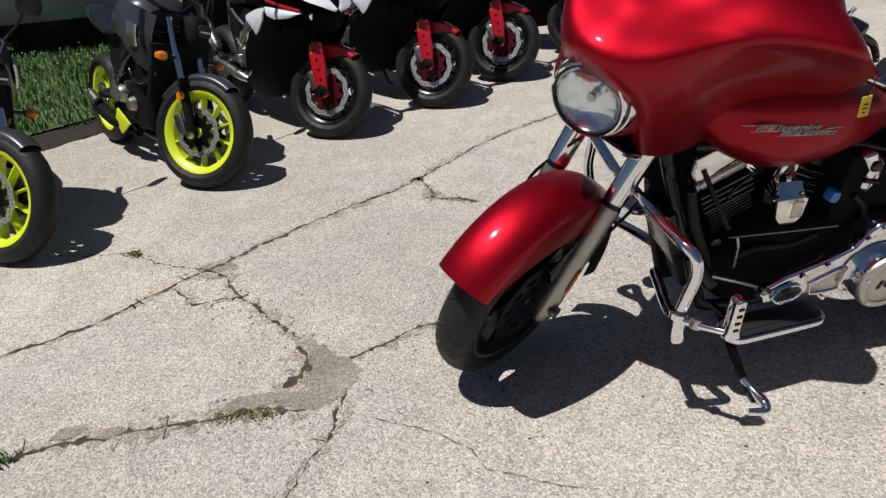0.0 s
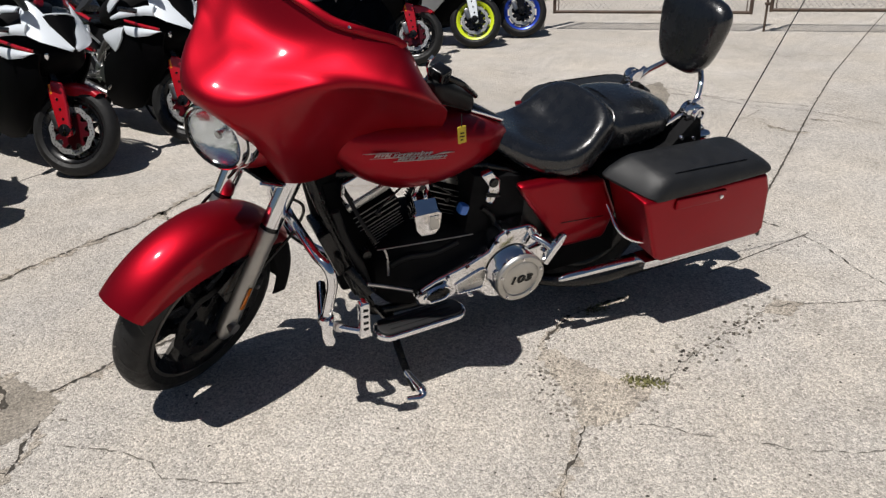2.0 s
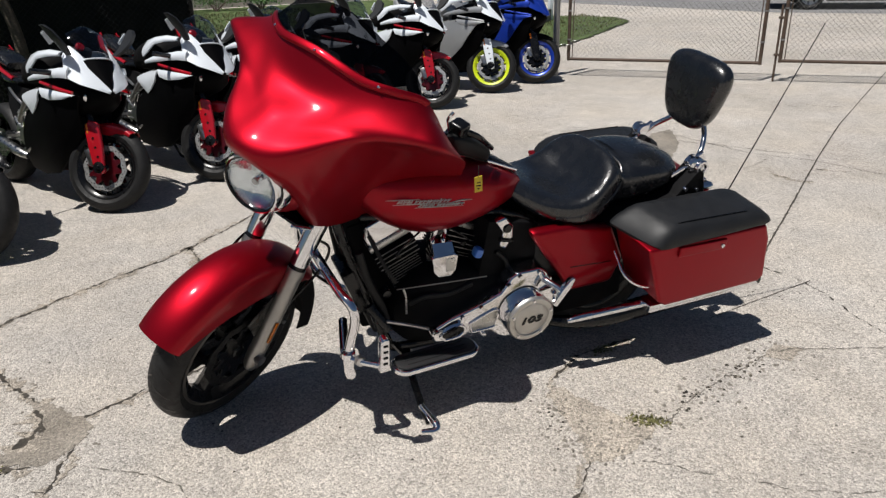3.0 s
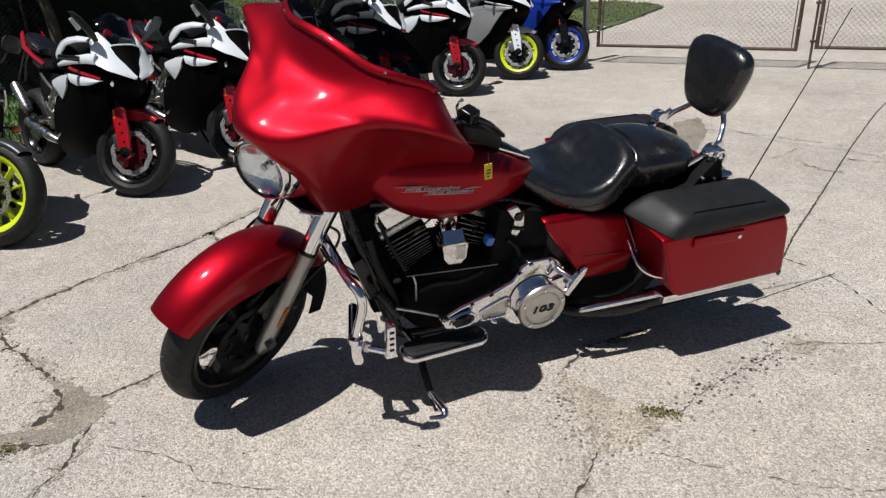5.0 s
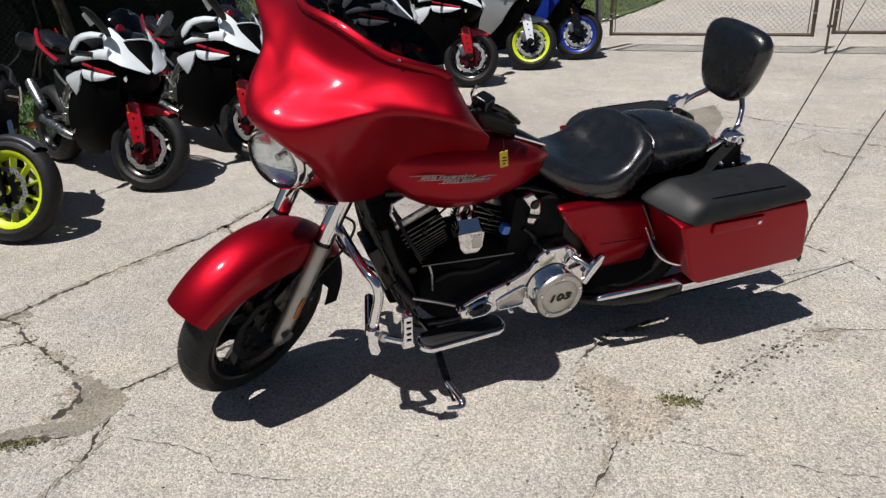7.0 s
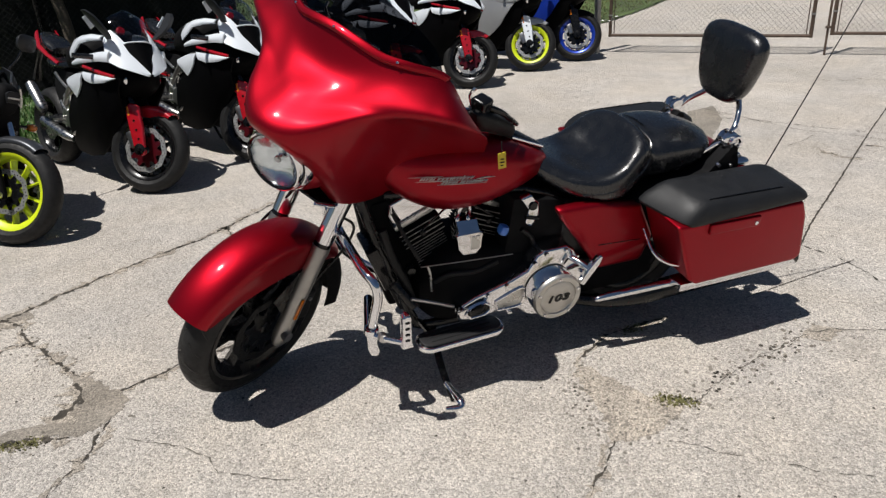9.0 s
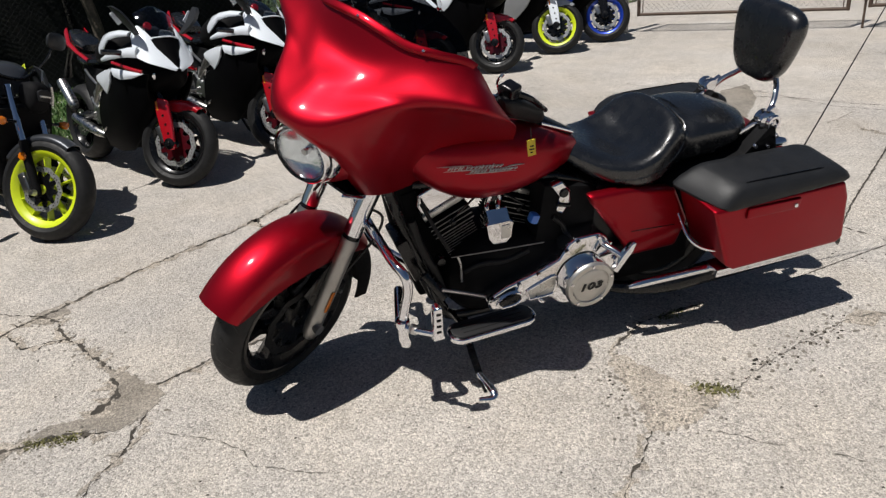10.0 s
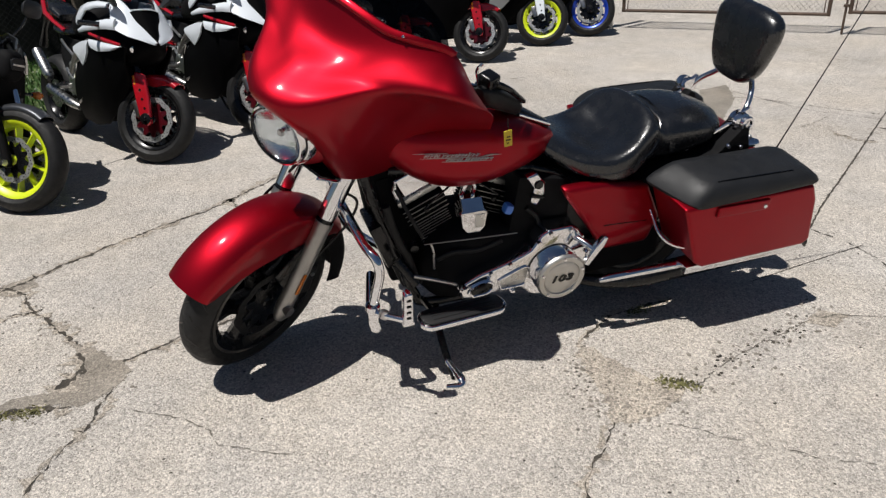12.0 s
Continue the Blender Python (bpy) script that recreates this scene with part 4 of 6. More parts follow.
front("brake_hose", tube([(fork_x(0.80) - 0.06, 0.06, 0.80), (fork_x(0.72) - 0.03, 0.115, 0.70), (fork_x(0.6) - 0.04, 0.15, 0.60), (0.13, 0.12, 0.44)], 0.0055, 8, 6), BLACK, None, "black brake hose")

# fairing: columns from the middle to the wing tip, each from the screen's foot down to the lower lip
FAIR_MIDDLE = [(0.350, 0.000, 1.436), (0.283, 0.000, 1.327), (0.163, 0.000, 1.278), (0.038, 0.000, 1.203), (0.151, 0.000, 1.061), (0.297, 0.000, 0.830)]
FAIR_LAMP = [(0.356, 0.088, 1.426), (0.292, 0.085, 1.334), (0.190, 0.075, 1.279), (0.061, 0.085, 1.207), (0.140, 0.112, 1.056), (0.265, 0.105, 0.838)]
FAIR_BROW = [(0.378, 0.172, 1.406), (0.322, 0.169, 1.347), (0.244, 0.162, 1.288), (0.141, 0.168, 1.230), (0.222, 0.182, 1.056), (0.338, 0.166, 0.833)]
FAIR_CREST = [(0.425, 0.251, 1.396), (0.374, 0.256, 1.358), (0.295, 0.269, 1.304), (0.280, 0.246, 1.244), (0.378, 0.229, 1.060), (0.479, 0.211, 0.841)]
FAIR_WING = [(0.499, 0.324, 1.366), (0.437, 0.340, 1.351), (0.358, 0.378, 1.312), (0.407, 0.337, 1.231), (0.508, 0.296, 1.052), (0.605, 0.275, 0.866)]
FAIR_OUTER = [(0.548, 0.376, 1.270), (0.474, 0.410, 1.318), (0.416, 0.455, 1.300), (0.501, 0.420, 1.201), (0.608, 0.363, 1.047), (0.706, 0.327, 0.898)]
FAIR_TIP = [(0.618, 0.428, 1.130), (0.545, 0.462, 1.218), (0.513, 0.482, 1.238), (0.575, 0.473, 1.177), (0.672, 0.422, 1.055), (0.771, 0.365, 0.934)]
FAIR = (FAIR_MIDDLE, FAIR_LAMP, FAIR_BROW, FAIR_CREST, FAIR_WING, FAIR_OUTER, FAIR_TIP)


def fair_rows(across, down):
    """The fairing's skin as rows of points, from the far tip over the nose to the near one."""
    full = [mirror_y(c) for c in FAIR[:0:-1]] + list(FAIR)
    fine_v = [spline(c, down) for c in full]
    return [spline([c[i] for c in fine_v], across) for i in range(len(fine_v[0]))]


def fairing_skin(thick):
    bm = loft(fair_rows(8, 8), False, False)
    bmesh.ops.recalc_face_normals(bm, faces=bm.faces)
    bmesh.ops.solidify(bm, geom=bm.faces[:], thickness=thick)
    return bm


fairing = front("fairing", fairing_skin(0.004), RED, None, "candy red batwing fairing shell")
for k in (-1, 1):
    front("fairing_screw", lathe([(0, 0.005), (0.005, 0.003), (0.006, 0)], (0.595, 0.366 * k, 1.103), (-0.4, k, 0), 10), CHROME, fairing)
    front("fairing_screw", lathe([(0, 0.005), (0.005, 0.003), (0.006, 0)], (0.690, 0.371 * k, 0.979), (-0.4, k, 0), 10), CHROME, fairing)

# headlight
HL = Vector((0.098, 0, 1.044))
HL_SIZE = 1.12
HLA = Vector((-1, -0.15, 0.02)).normalized()
hl = front("headlight", lathe([(r * HL_SIZE, h * HL_SIZE) for r, h in [(0.086, 0.008), (0.0885, 0.013), (0.093, 0.011), (0.096, 0.002), (0.0965, -0.006), (0.086, -0.006)]], HL, HLA, 56, True), CHROME, None, "round headlight in a chrome ring")
front("gasket", lathe([(r * HL_SIZE, h * HL_SIZE) for r, h in [(0.0955, -0.004), (0.0985, -0.007), (0.0985, -0.013), (0.0955, -0.016)]], HL, HLA, 48, True), BLACK, hl)
front("lens_seal", lathe([(r * HL_SIZE, h * HL_SIZE) for r, h in [(0.0835, 0.006), (0.0838, 0.0105), (0.0875, 0.0135), (0.0882, 0.008)]], HL, HLA, 48, True), BLACK, hl, "thin black seal round the lens")
front("bezel", lathe([(r * HL_SIZE, h * HL_SIZE) for r, h in [(0.097, -0.011), (0.102, -0.013), (0.107, -0.022), (0.109, -0.034), (0.110, -0.040), (0.09, -0.040)]], HL, HLA, 48), CHROME, hl, "deep chrome headlight bezel")
front("headlight_bucket", lathe([(r * HL_SIZE, h * HL_SIZE) for r, h in [(0.106, -0.036), (0.114, -0.042), (0.128, -0.060), (0.142, -0.095), (0.146, -0.15), (0.10, -0.15)]], HL, HLA, 40), RED, hl, "red headlight bucket")
front("reflector", lathe([(r * HL_SIZE, h * HL_SIZE) for r, h in [(0.087, 0.0), (0.083, -0.008), (0.068, -0.020), (0.048, -0.030), (0.022, -0.036), (0.0, -0.036)]], HL, HLA, 20), LAMPMIRROR, hl, "faceted mirror reflector")
front("bulb", lathe([(r * HL_SIZE, h * HL_SIZE) for r, h in [(0, -0.010), (0.008, -0.012), (0.011, -0.030), (0.0, -0.04)]], HL, HLA, 16), CHROME, hl)
front("bulb_shield", lathe([(r * HL_SIZE, h * HL_SIZE) for r, h in [(0.0, -0.006), (0.010, -0.007), (0.012, -0.014)]], HL, HLA, 20), STEEL, hl)
front("lens", lathe([(r * HL_SIZE, h * HL_SIZE) for r, h in [(0.0, 0.024), (0.04, 0.020), (0.07, 0.013), (0.088, 0.004), (0.088, 0.001), (0.07, 0.010), (0.04, 0.017), (0.0, 0.021)]], HL, HLA, 40), GLASS, hl, "clear glass lens").visible_shadow = False
tp = front("headlight_trim", prism([(0.18, 0.885), (0.30, 0.800), (0.306, 0.806), (0.186, 0.893)], -0.115, 0.115, 0.002), BLACK, None, "thin dark trim plate under the headlight")
for k in (-1, 1):
    front("trim_edge", tube([(0.17, 0.112 * k, 0.892), (0.24, 0.118 * k, 0.842), (0.31, 0.118 * k, 0.797)], 0.005, 8, 3), CHROME, tp, "bright edge")
front("fork_cover", tube([(fork_x(0.67), -0.110, 0.67), (fork_x(0.80), -0.110, 0.80), (fork_x(0.90), -0.110, 0.90)], [0.034, 0.036, 0.036], 18), CHROME, None, "chrome fork cover")
front("fork_cover", tube([(fork_x(0.67), 0.110, 0.67), (fork_x(0.80), 0.110, 0.80), (fork_x(0.90), 0.110, 0.90)], [0.034, 0.036, 0.036], 18), CHROME, None, "chrome fork cover")


# windshield with its trim strip
FOOT_LINE = fair_rows(8, 1)[0]


def screen_line(u, lift=0.0):
    k = 48 + 33.0 * u
    i = int(k)
    return FOOT_LINE[i].lerp(FOOT_LINE[i + 1], k - i) + Vector((-0.004, 0, 0.003 + lift))


def screen_skin():
    rows = []
    for k in range(9):
        t = k / 8
        row = []
        for q in range(-14, 15):
            u = q / 14
            p = screen_line(u)
            h = 0.105 * (1 - abs(u) ** 2.6) ** 0.8
            row.append((p.x + 1.05 * h * t, p.y * (1 - 0.10 * t), p.z + h * t - 0.002))
        rows.append(row)
    bm = loft(rows, False, False)
    bmesh.ops.solidify(bm, geom=bm.faces[:], thickness=0.004)
    return bm


ws = front("windshield", screen_skin(), SMOKE, None, "low dark smoked windshield")
front("windshield_trim", loft([[screen_line(q / 16) + Vector(o) for o in ((-0.010, 0, -0.016), (-0.016, 0, -0.010), (-0.016, 0, -0.001), (-0.009, 0, 0.006), (0.0, 0, 0.009), (0.008, 0, 0.006), (0.006, 0, -0.004))] for q in range(-16, 17)]), RED, ws, "candy red trim strip")
for u in (-0.62, 0.0, 0.62):
    p = screen_line(u)
    front("trim_screw", lathe([(0, 0.004), (0.004, 0.003), (0.005, 0)], p + Vector((-0.014, 0, 0.003)), (-0.7, 0, 0.7), 10), CHROME, ws)

# inner fairing, gauges, bars
inn = front("inner_fairing", pod(dense([(0.386, 0.084, 0.989, 1.289), (0.456, 0.143, 0.997, 1.297), (0.552, 0.202, 0.998, 1.258), (0.627, 0.227, 0.992, 1.182), (0.677, 0.218, 0.992, 1.112)]), 24, 3), PLASTIC, None, "black inner fairing with gauges")
for y in (-0.09, 0.09):
    front("gauge", lathe([(0.0, 0.004), (0.048, 0.004), (0.05, 0.012), (0.056, 0.012), (0.058, -0.01)], (0.583, y, 1.251), (0.55, 0, 0.83), 28), CHROME, inn, "chrome-ringed gauge")
bars = front("handlebar", tube([(0.745, -0.346, 1.128), (0.670, -0.303, 1.154), (0.571, -0.196, 1.159), (0.536, 0, 1.064), (0.571, 0.196, 1.159), (0.670, 0.303, 1.154), (0.745, 0.346, 1.128)], 0.014, 12, 4), CHROME, None, "chrome handlebar")
for s in (-1, 1):
    front("grip", tube([(0.745, 0.346 * s, 1.128), (0.771, 0.352 * s, 1.110), (0.878, 0.373 * s, 1.040), (0.897, 0.376 * s, 1.028)], [0.030, 0.028, 0.028, 0.020], 16), LEATHER, bars, "black rubber grip")
    front("switch_housing", box((0.726, 0.340 * s, 1.143), (0.085, 0.065, 0.07), 0.016, 3, Matrix.Rotation(radians(12 * s), 4, "Z") @ Matrix.Rotation(radians(28), 4, "Y")), BLACK, bars)
    front("lever", tube([(0.699, 0.356 * s, 1.195), (0.758, 0.399 * s, 1.164), (0.816, 0.412 * s, 1.116), (0.867, 0.417 * s, 1.072)], [0.012, 0.011, 0.010, 0.009], 10, 3), BLACK, bars, "black clutch lever" if s < 0 else "black brake lever")
    front("hand_control", pod(dense([(0.649, 0.018, 1.151, 1.186, 0.359 * s), (0.674, 0.034, 1.121, 1.188, 0.363 * s), (0.748, 0.036, 1.073, 1.151, 0.372 * s), (0.823, 0.034, 1.025, 1.103, 0.381 * s), (0.873, 0.028, 0.999, 1.064, 0.386 * s), (0.898, 0.014, 0.999, 1.034, 0.387 * s)], 3), 20, 2.6), MATTE_BLACK, bars, "black rounded control housing")
    front("lever_perch", box((0.699, 0.352 * s, 1.195), (0.06, 0.06, 0.055), 0.014, 3), BLACK, bars)
    front("mirror_stem", tube([(0.669, 0.333 * s, 1.190), (0.640, 0.335 * s, 1.249), (0.656, 0.340 * s, 1.273)], 0.006, 8, 3), CHROME, bars)

# tank, console, emblem
tank = part("fuel_tank", pod(dense([(0.47, 0.05, 0.88, 0.95), (0.51, 0.115, 0.825, 0.995), (0.60, 0.158, 0.755, 1.015), (0.72, 0.175, 0.705, 1.015), (0.86, 0.172, 0.702, 1.0), (0.98, 0.150, 0.730, 0.95), (1.08, 0.115, 0.765, 0.90), (1.15, 0.06, 0.79, 0.86)]), 36, 2.5), RED, bike, "candy red fuel tank")
part("tank_console", pod(dense([(0.55, 0.02, 0.99, 1.012), (0.62, 0.05, 0.99, 1.032), (0.80, 0.06, 0.98, 1.028), (1.0, 0.045, 0.92, 0.965), (1.14, 0.03, 0.84, 0.885)]), 20, 3), BLACK, tank, "black tank console")
part("console_trim", tube([(1.0, -0.05, 0.945), (1.06, -0.045, 0.918), (1.14, -0.035, 0.88)], 0.007, 8, 3), CHROME, tank)
em = bmesh.new()
rnd = random.Random(4)
for row, (x0, x1, z0, z1, hgt) in enumerate(((0.600, 0.80, 0.907, 0.882, 0.017), (0.680, 0.85, 0.881, 0.860, 0.015))):
    x = x0
    while x < x1:
        w = rnd.uniform(0.006, 0.014)
        t = (x - x0) / (x1 - x0)
        zc, yc, h = z0 + (z1 - z0) * t, -0.1735 - 0.004 * math.sin((x - 0.55) * 9), hgt * rnd.choice((0.55, 0.6, 0.65, 1.0))
        lean = rnd.uniform(0.003, 0.006)
        tube([(x - lean, yc, zc - h / 2), (x, yc - 0.001, zc), (x + lean, yc, zc + h / 2)], 0.0022, 5, 2, bm=em)
        if rnd.random() < 0.7:
            tube([(x, yc, zc - h * 0.35), (x + w, yc, zc + h * 0.2)], 0.0016, 5, bm=em)
        x += w + 0.003
    tube([(x0 - 0.02, -0.172, z0 - hgt * 0.55), (x0 + 0.06, -0.1765, z0 - hgt * 0.62 - 0.006), (x1, -0.1755, z1 - hgt * 0.6)], [0.0006, 0.0022, 0.0006], 6, 4, bm=em)
for a, b in (((0.56, -0.155, 0.910), (0.68, -0.1775, 0.906)), ((0.80, -0.1765, 0.872), (0.885, -0.170, 0.866))):
    tube([a, ((a[0] + b[0]) / 2, -0.1740, (a[2] + b[2]) / 2 + 0.004), b], [0.0006, 0.003, 0.0006], 6, 4, bm=em)
part("tank_emblem", em, EMBLEM, tank, "silver script emblem")

# seat
def seat_body():
    rows = [(1.08, 0.085, 0.795, 0.872, 0.850), (1.14, 0.135, 0.750, 0.850, 0.825), (1.22, 0.195, 0.705, 0.818, 0.808), (1.32, 0.228, 0.680, 0.784, 0.820), (1.40, 0.232, 0.680, 0.792, 0.860),
            (1.45, 0.222, 0.690, 0.840, 0.905), (1.49, 0.208, 0.700, 0.895, 0.915), (1.525, 0.192, 0.705, 0.922, 0.908), (1.56, 0.182, 0.710, 0.900, 0.875), (1.62, 0.190, 0.715, 0.902, 0.880), (1.71, 0.188, 0.730, 0.897, 0.874), (1.79, 0.175, 0.750, 0.882, 0.859), (1.85, 0.140, 0.775, 0.860, 0.842), (1.882, 0.075, 0.80, 0.845, 0.84)]
    rows = dense(rows, 5)
    secs = []
    for x, w, z0, zc, ze in rows:
        ring = []
        for k in range(36):
            a = 2 * math.pi * k / 36
            c, d = math.cos(a), math.sin(a)
            y = w * math.copysign(abs(c) ** 0.62, c)
            u = abs(y) / w
            top = zc + (ze - zc) * u ** 2
            zm = z0 + 0.55 * (min(zc, ze) - z0)
            z = zm + (top - zm) * abs(d) ** 0.55 if d >= 0 else zm - (zm - z0) * abs(d) ** 0.6
            ring.append((x, y, z))
        secs.append(ring)
    return loft(secs)


seat = part("seat", seat_body(), LEATHER, bike, "black vinyl two-up seat")
part("seat_piping", tube([(1.24, -0.205, 0.735), (1.36, -0.230, 0.745), (1.50, -0.205, 0.80), (1.555, -0.15, 0.873), (1.56, -0.08, 0.894), (1.562, 0, 0.899), (1.56, 0.08, 0.894), (1.555, 0.15, 0.873), (1.53, 0.195, 0.83)], 0.005, 8, 5), LEATHER, seat)
part("passenger_strap", loft([[(1.60 + dx, 0.192 * math.sin(a), 0.745 + 0.160 * math.cos(a) ** 0.6 if math.cos(a) > 0 else 0.745) for dx in (-0.012, 0.012)] for a in (radians(-88 + 8 * k) for k in range(23))], False, False), LEATHER, seat, "black vinyl strap")

# side covers, bags
BAGP = [(1.495, 0.690), (2.085, 0.690), (2.12, 0.62), (2.165, 0.42), (2.14, 0.395), (1.645, 0.395), (1.605, 0.42)]
def lid_shell(s):
    """Saddlebag lid: a rounded shell with a sloping nose, its corners turned in small arcs."""
    def ring(of, inf, inb, ob, r=0.045):
        P = [Vector(q) for q in (of, inf, inb, ob)]
        out = []
        for k in range(4):
            a, b, c = P[k - 1], P[k], P[(k + 1) % 4]
            p, q = b + (a - b).normalized() * r, b + (c - b).normalized() * r
            for i in range(6):
                t = i / 5
                v = p * (1 - t) ** 2 + b * 2 * t * (1 - t) + q * t * t
                out.append((v.x, v.y * s, v.z))
        return out
    return loft([ring((1.550, 0.458, 0.676), (1.468, 0.248, 0.690), (2.080, 0.248, 0.702), (2.088, 0.458, 0.696)),
                 ring((1.536, 0.474, 0.682), (1.452, 0.240, 0.697), (2.094, 0.240, 0.706), (2.102, 0.474, 0.702)),
                 ring((1.534, 0.478, 0.694), (1.450, 0.238, 0.707), (2.098, 0.238, 0.716), (2.105, 0.478, 0.710)),
                 ring((1.548, 0.474, 0.718), (1.470, 0.242, 0.729), (2.091, 0.242, 0.735), (2.098, 0.473, 0.722)),
                 ring((1.576, 0.462, 0.745), (1.512, 0.248, 0.756), (2.067, 0.248, 0.752), (2.078, 0.462, 0.738)),
                 ring((1.594, 0.448, 0.758), (1.535, 0.256, 0.770), (2.036, 0.256, 0.763), (2.047, 0.448, 0.750)),
                 ring((1.616, 0.428, 0.766), (1.562, 0.266, 0.778), (1.996, 0.266, 0.768), (2.006, 0.428, 0.758), 0.035),
                 ring((1.680, 0.370, 0.773), (1.650, 0.296, 0.782), (1.912, 0.296, 0.772), (1.925, 0.370, 0.766), 0.02)])


for s in (-1, 1):
    cov = prism([(1.12, 0.708), (1.30, 0.705), (1.50, 0.665), (1.585, 0.50), (1.545, 0.385), (1.34, 0.385), (1.29, 0.46), (1.22, 0.56), (1.15, 0.655)], 0.180 * s, 0.238 * s, 0.026, 4)
    sc = part("side_cover", cov, RED, bike, "candy red side cover")
    part("cover_groove", box((1.42, 0.2385 * s, 0.505), (0.20, 0.003, 0.004), 0.001, 1, Matrix.Rotation(radians(4), 4, "Y")), BLACK, sc)
    bag = part("saddlebag", prism(BAGP, 0.235 * s, 0.470 * s, 0.028, 4), RED, bike, "candy red hard saddlebag")
    lidp = part("lid", lid_shell(s), LIDMAT, bag, "satin black saddlebag lid")
    part("lid_seam", tube([(1.64, 0.432 * s, 0.7650), (1.80, 0.434 * s, 0.7630), (1.98, 0.436 * s, 0.7580)], 0.0025, 6, 4), BLACK, lidp)
    lt = part("latch", box((1.755, 0.474 * s, 0.655), (0.235, 0.016, 0.046), 0.008, 3, Matrix.Rotation(radians(1.5), 4, "Y")), RED, bag, "red latch panel")
    part("lock", lathe([(0, 0.006), (0.008, 0.005), (0.009, 0)], (1.848, 0.482 * s, 0.650), (0, s, 0), 12), CHROME, lt)
    part("bag_rail", tube([(1.50, 0.27 * s, 0.57), (1.50, 0.36 * s, 0.51), (1.56, 0.40 * s, 0.470), (1.66, 0.42 * s, 0.460)], 0.007, 10, 5), CHROME, bag, "chrome bag guard rail")
    # the muffler's black stands in for the shadow under the bag
    mf = part("muffler", tube([(1.22, 0.19 * s, 0.25), (1.32, 0.25 * s, 0.245), (1.45, 0.30 * s, 0.26), (1.60, 0.325 * s, 0.285), (2.12, 0.345 * s, 0.315), (2.26, 0.348 * s, 0.322)], [0.024, 0.026, 0.036, 0.044, 0.046, 0.044], 20, 4), BLACK, bike, "muffler, coloured black for the shade under the bag")
    part("heat_shield", prism([(1.60, 0.380), (2.17, 0.375), (2.20, 0.345), (2.15, 0.338), (1.60, 0.345)], 0.36 * s, 0.435 * s, 0.006), CHROME, bag, "bright strip under the bag")
    part("muffler_nose", tube([(1.27, 0.345 * s, 0.330), (1.32, 0.350 * s, 0.337), (1.62, 0.375 * s, 0.352)], [0.008, 0.015, 0.018], 12, 3), CHROME, mf, "chrome muffler nose")

# rear wheel, fender, struts, backrest
wheel("rear_wheel", bike, (WB, 0, 0.32), 0.32, 0.17, 0.215, 5, BLACK, MATTE_BLACK, None, "black cast rear wheel", 0.146, 0.08, 0.05)
rf = part("rear_fender", fender_strip((1.72, 0, 0.335), 0.505, 0.120, 70, 172, 0.15, 34), RED, bike, "candy red rear fender")
part("tail_lamp", pod(dense([(2.06, 0.05, 0.60, 0.66), (2.09, 0.06, 0.58, 0.67), (2.115, 0.045, 0.59, 0.66)]), 16, 3), DARKRED, rf, "red tail lamp")
back = part("backrest_pad", pod(dense([(1.945, 0.07, 1.03, 1.16, 0.010), (1.953, 0.150, 0.970, 1.215, 0.010), (1.97, 0.178, 0.950, 1.238, 0.010), (2.00, 0.184, 0.945, 1.244, 0.010), (2.03, 0.165, 0.96, 1.230, 0.010), (2.045, 0.11, 1.02, 1.175, 0.010)], 4), 44, 3.6), LEATHER, bike, "black vinyl backrest pad")
for v in back.data.vertices:
    k = (1.244 - v.co.z) / 0.30
    v.co.y *= 1.02 - 0.40 * k ** 1.3 if k > 0 else 1.02
    v.co.x += 0.0875 * (v.co.z - 1.1)
for s in (-1, 1):
    part("sissy_bar", tube([(1.905, 0.165 * s, 0.845), (1.95, 0.150 * s, 0.89), (1.99, 0.11 * s, 0.935), (2.01, 0.075 * s, 0.98), (2.035, 0.06 * s, 1.10)], 0.0115, 12, 5), CHROME, back, "chrome backrest upright")
    dk = part("docking_bobbin", lathe([(0, 0.032), (0.024, 0.030), (0.037, 0.020), (0.038, 0.004), (0.026, 0.0), (0.026, -0.009), (0.037, -0.013), (0.036, -0.026), (0.0, -0.031)], (1.905, 0.178 * s, 0.852), (0, s, 0), 24), CHROME, bike, "chrome docking bobbin")
    part("bobbin_ring", lathe([(0.016, 0.030), (0.020, 0.040), (0.029, 0.040), (0.033, 0.030), (0.029, 0.026)], (1.912, 0.182 * s, 0.852), (0, s, 0), 24, True), CHROME, dk, "chrome locking ring")
    part("latch_block", box((1.935, 0.168 * s, 0.872), (0.050, 0.022, 0.040), 0.007, 2, Matrix.Rotation(radians(-35), 4, "Y")), CHROME, dk, "chrome latch block")
    for bx, bz in ((1.84, 0.772), (1.90, 0.762), (1.93, 0.80)):
        part("strut_bolt", lathe([(0, 0.010), (0.008, 0.009), (0.011, 0.0), (0.011, -0.004)], (bx, 0.225 * s, bz), (0, s, 0), 10), CHROME, bike, "chrome strut bolt")
    part("fender_strut", tube([(1.70, 0.15 * s, 0.74), (1.80, 0.160 * s, 0.80), (1.905, 0.165 * s, 0.85)], 0.008, 8), CHROME, bike, "chrome strut")
    # widened inwards to the fender, to close a lit slit in the tail's shadow
    part("strut_cover", prism([(1.47, 0.66), (1.54, 0.71), (1.72, 0.725), (1.80, 0.742), (1.895, 0.845), (1.925, 0.835), (1.965, 0.70), (1.92, 0.66)], 0.126 * s, 0.224 * s, 0.008), PIT, bike, "black fender strut cover")
    part("rear_signal", lathe([(0, 0.03), (0.02, 0.026), (0.028, 0.0), (0.022, -0.03), (0, -0.034)], (2.02, 0.16 * s, 0.72), (1, 0, 0), 16), CHROME, bike, "chrome rear turn signal")

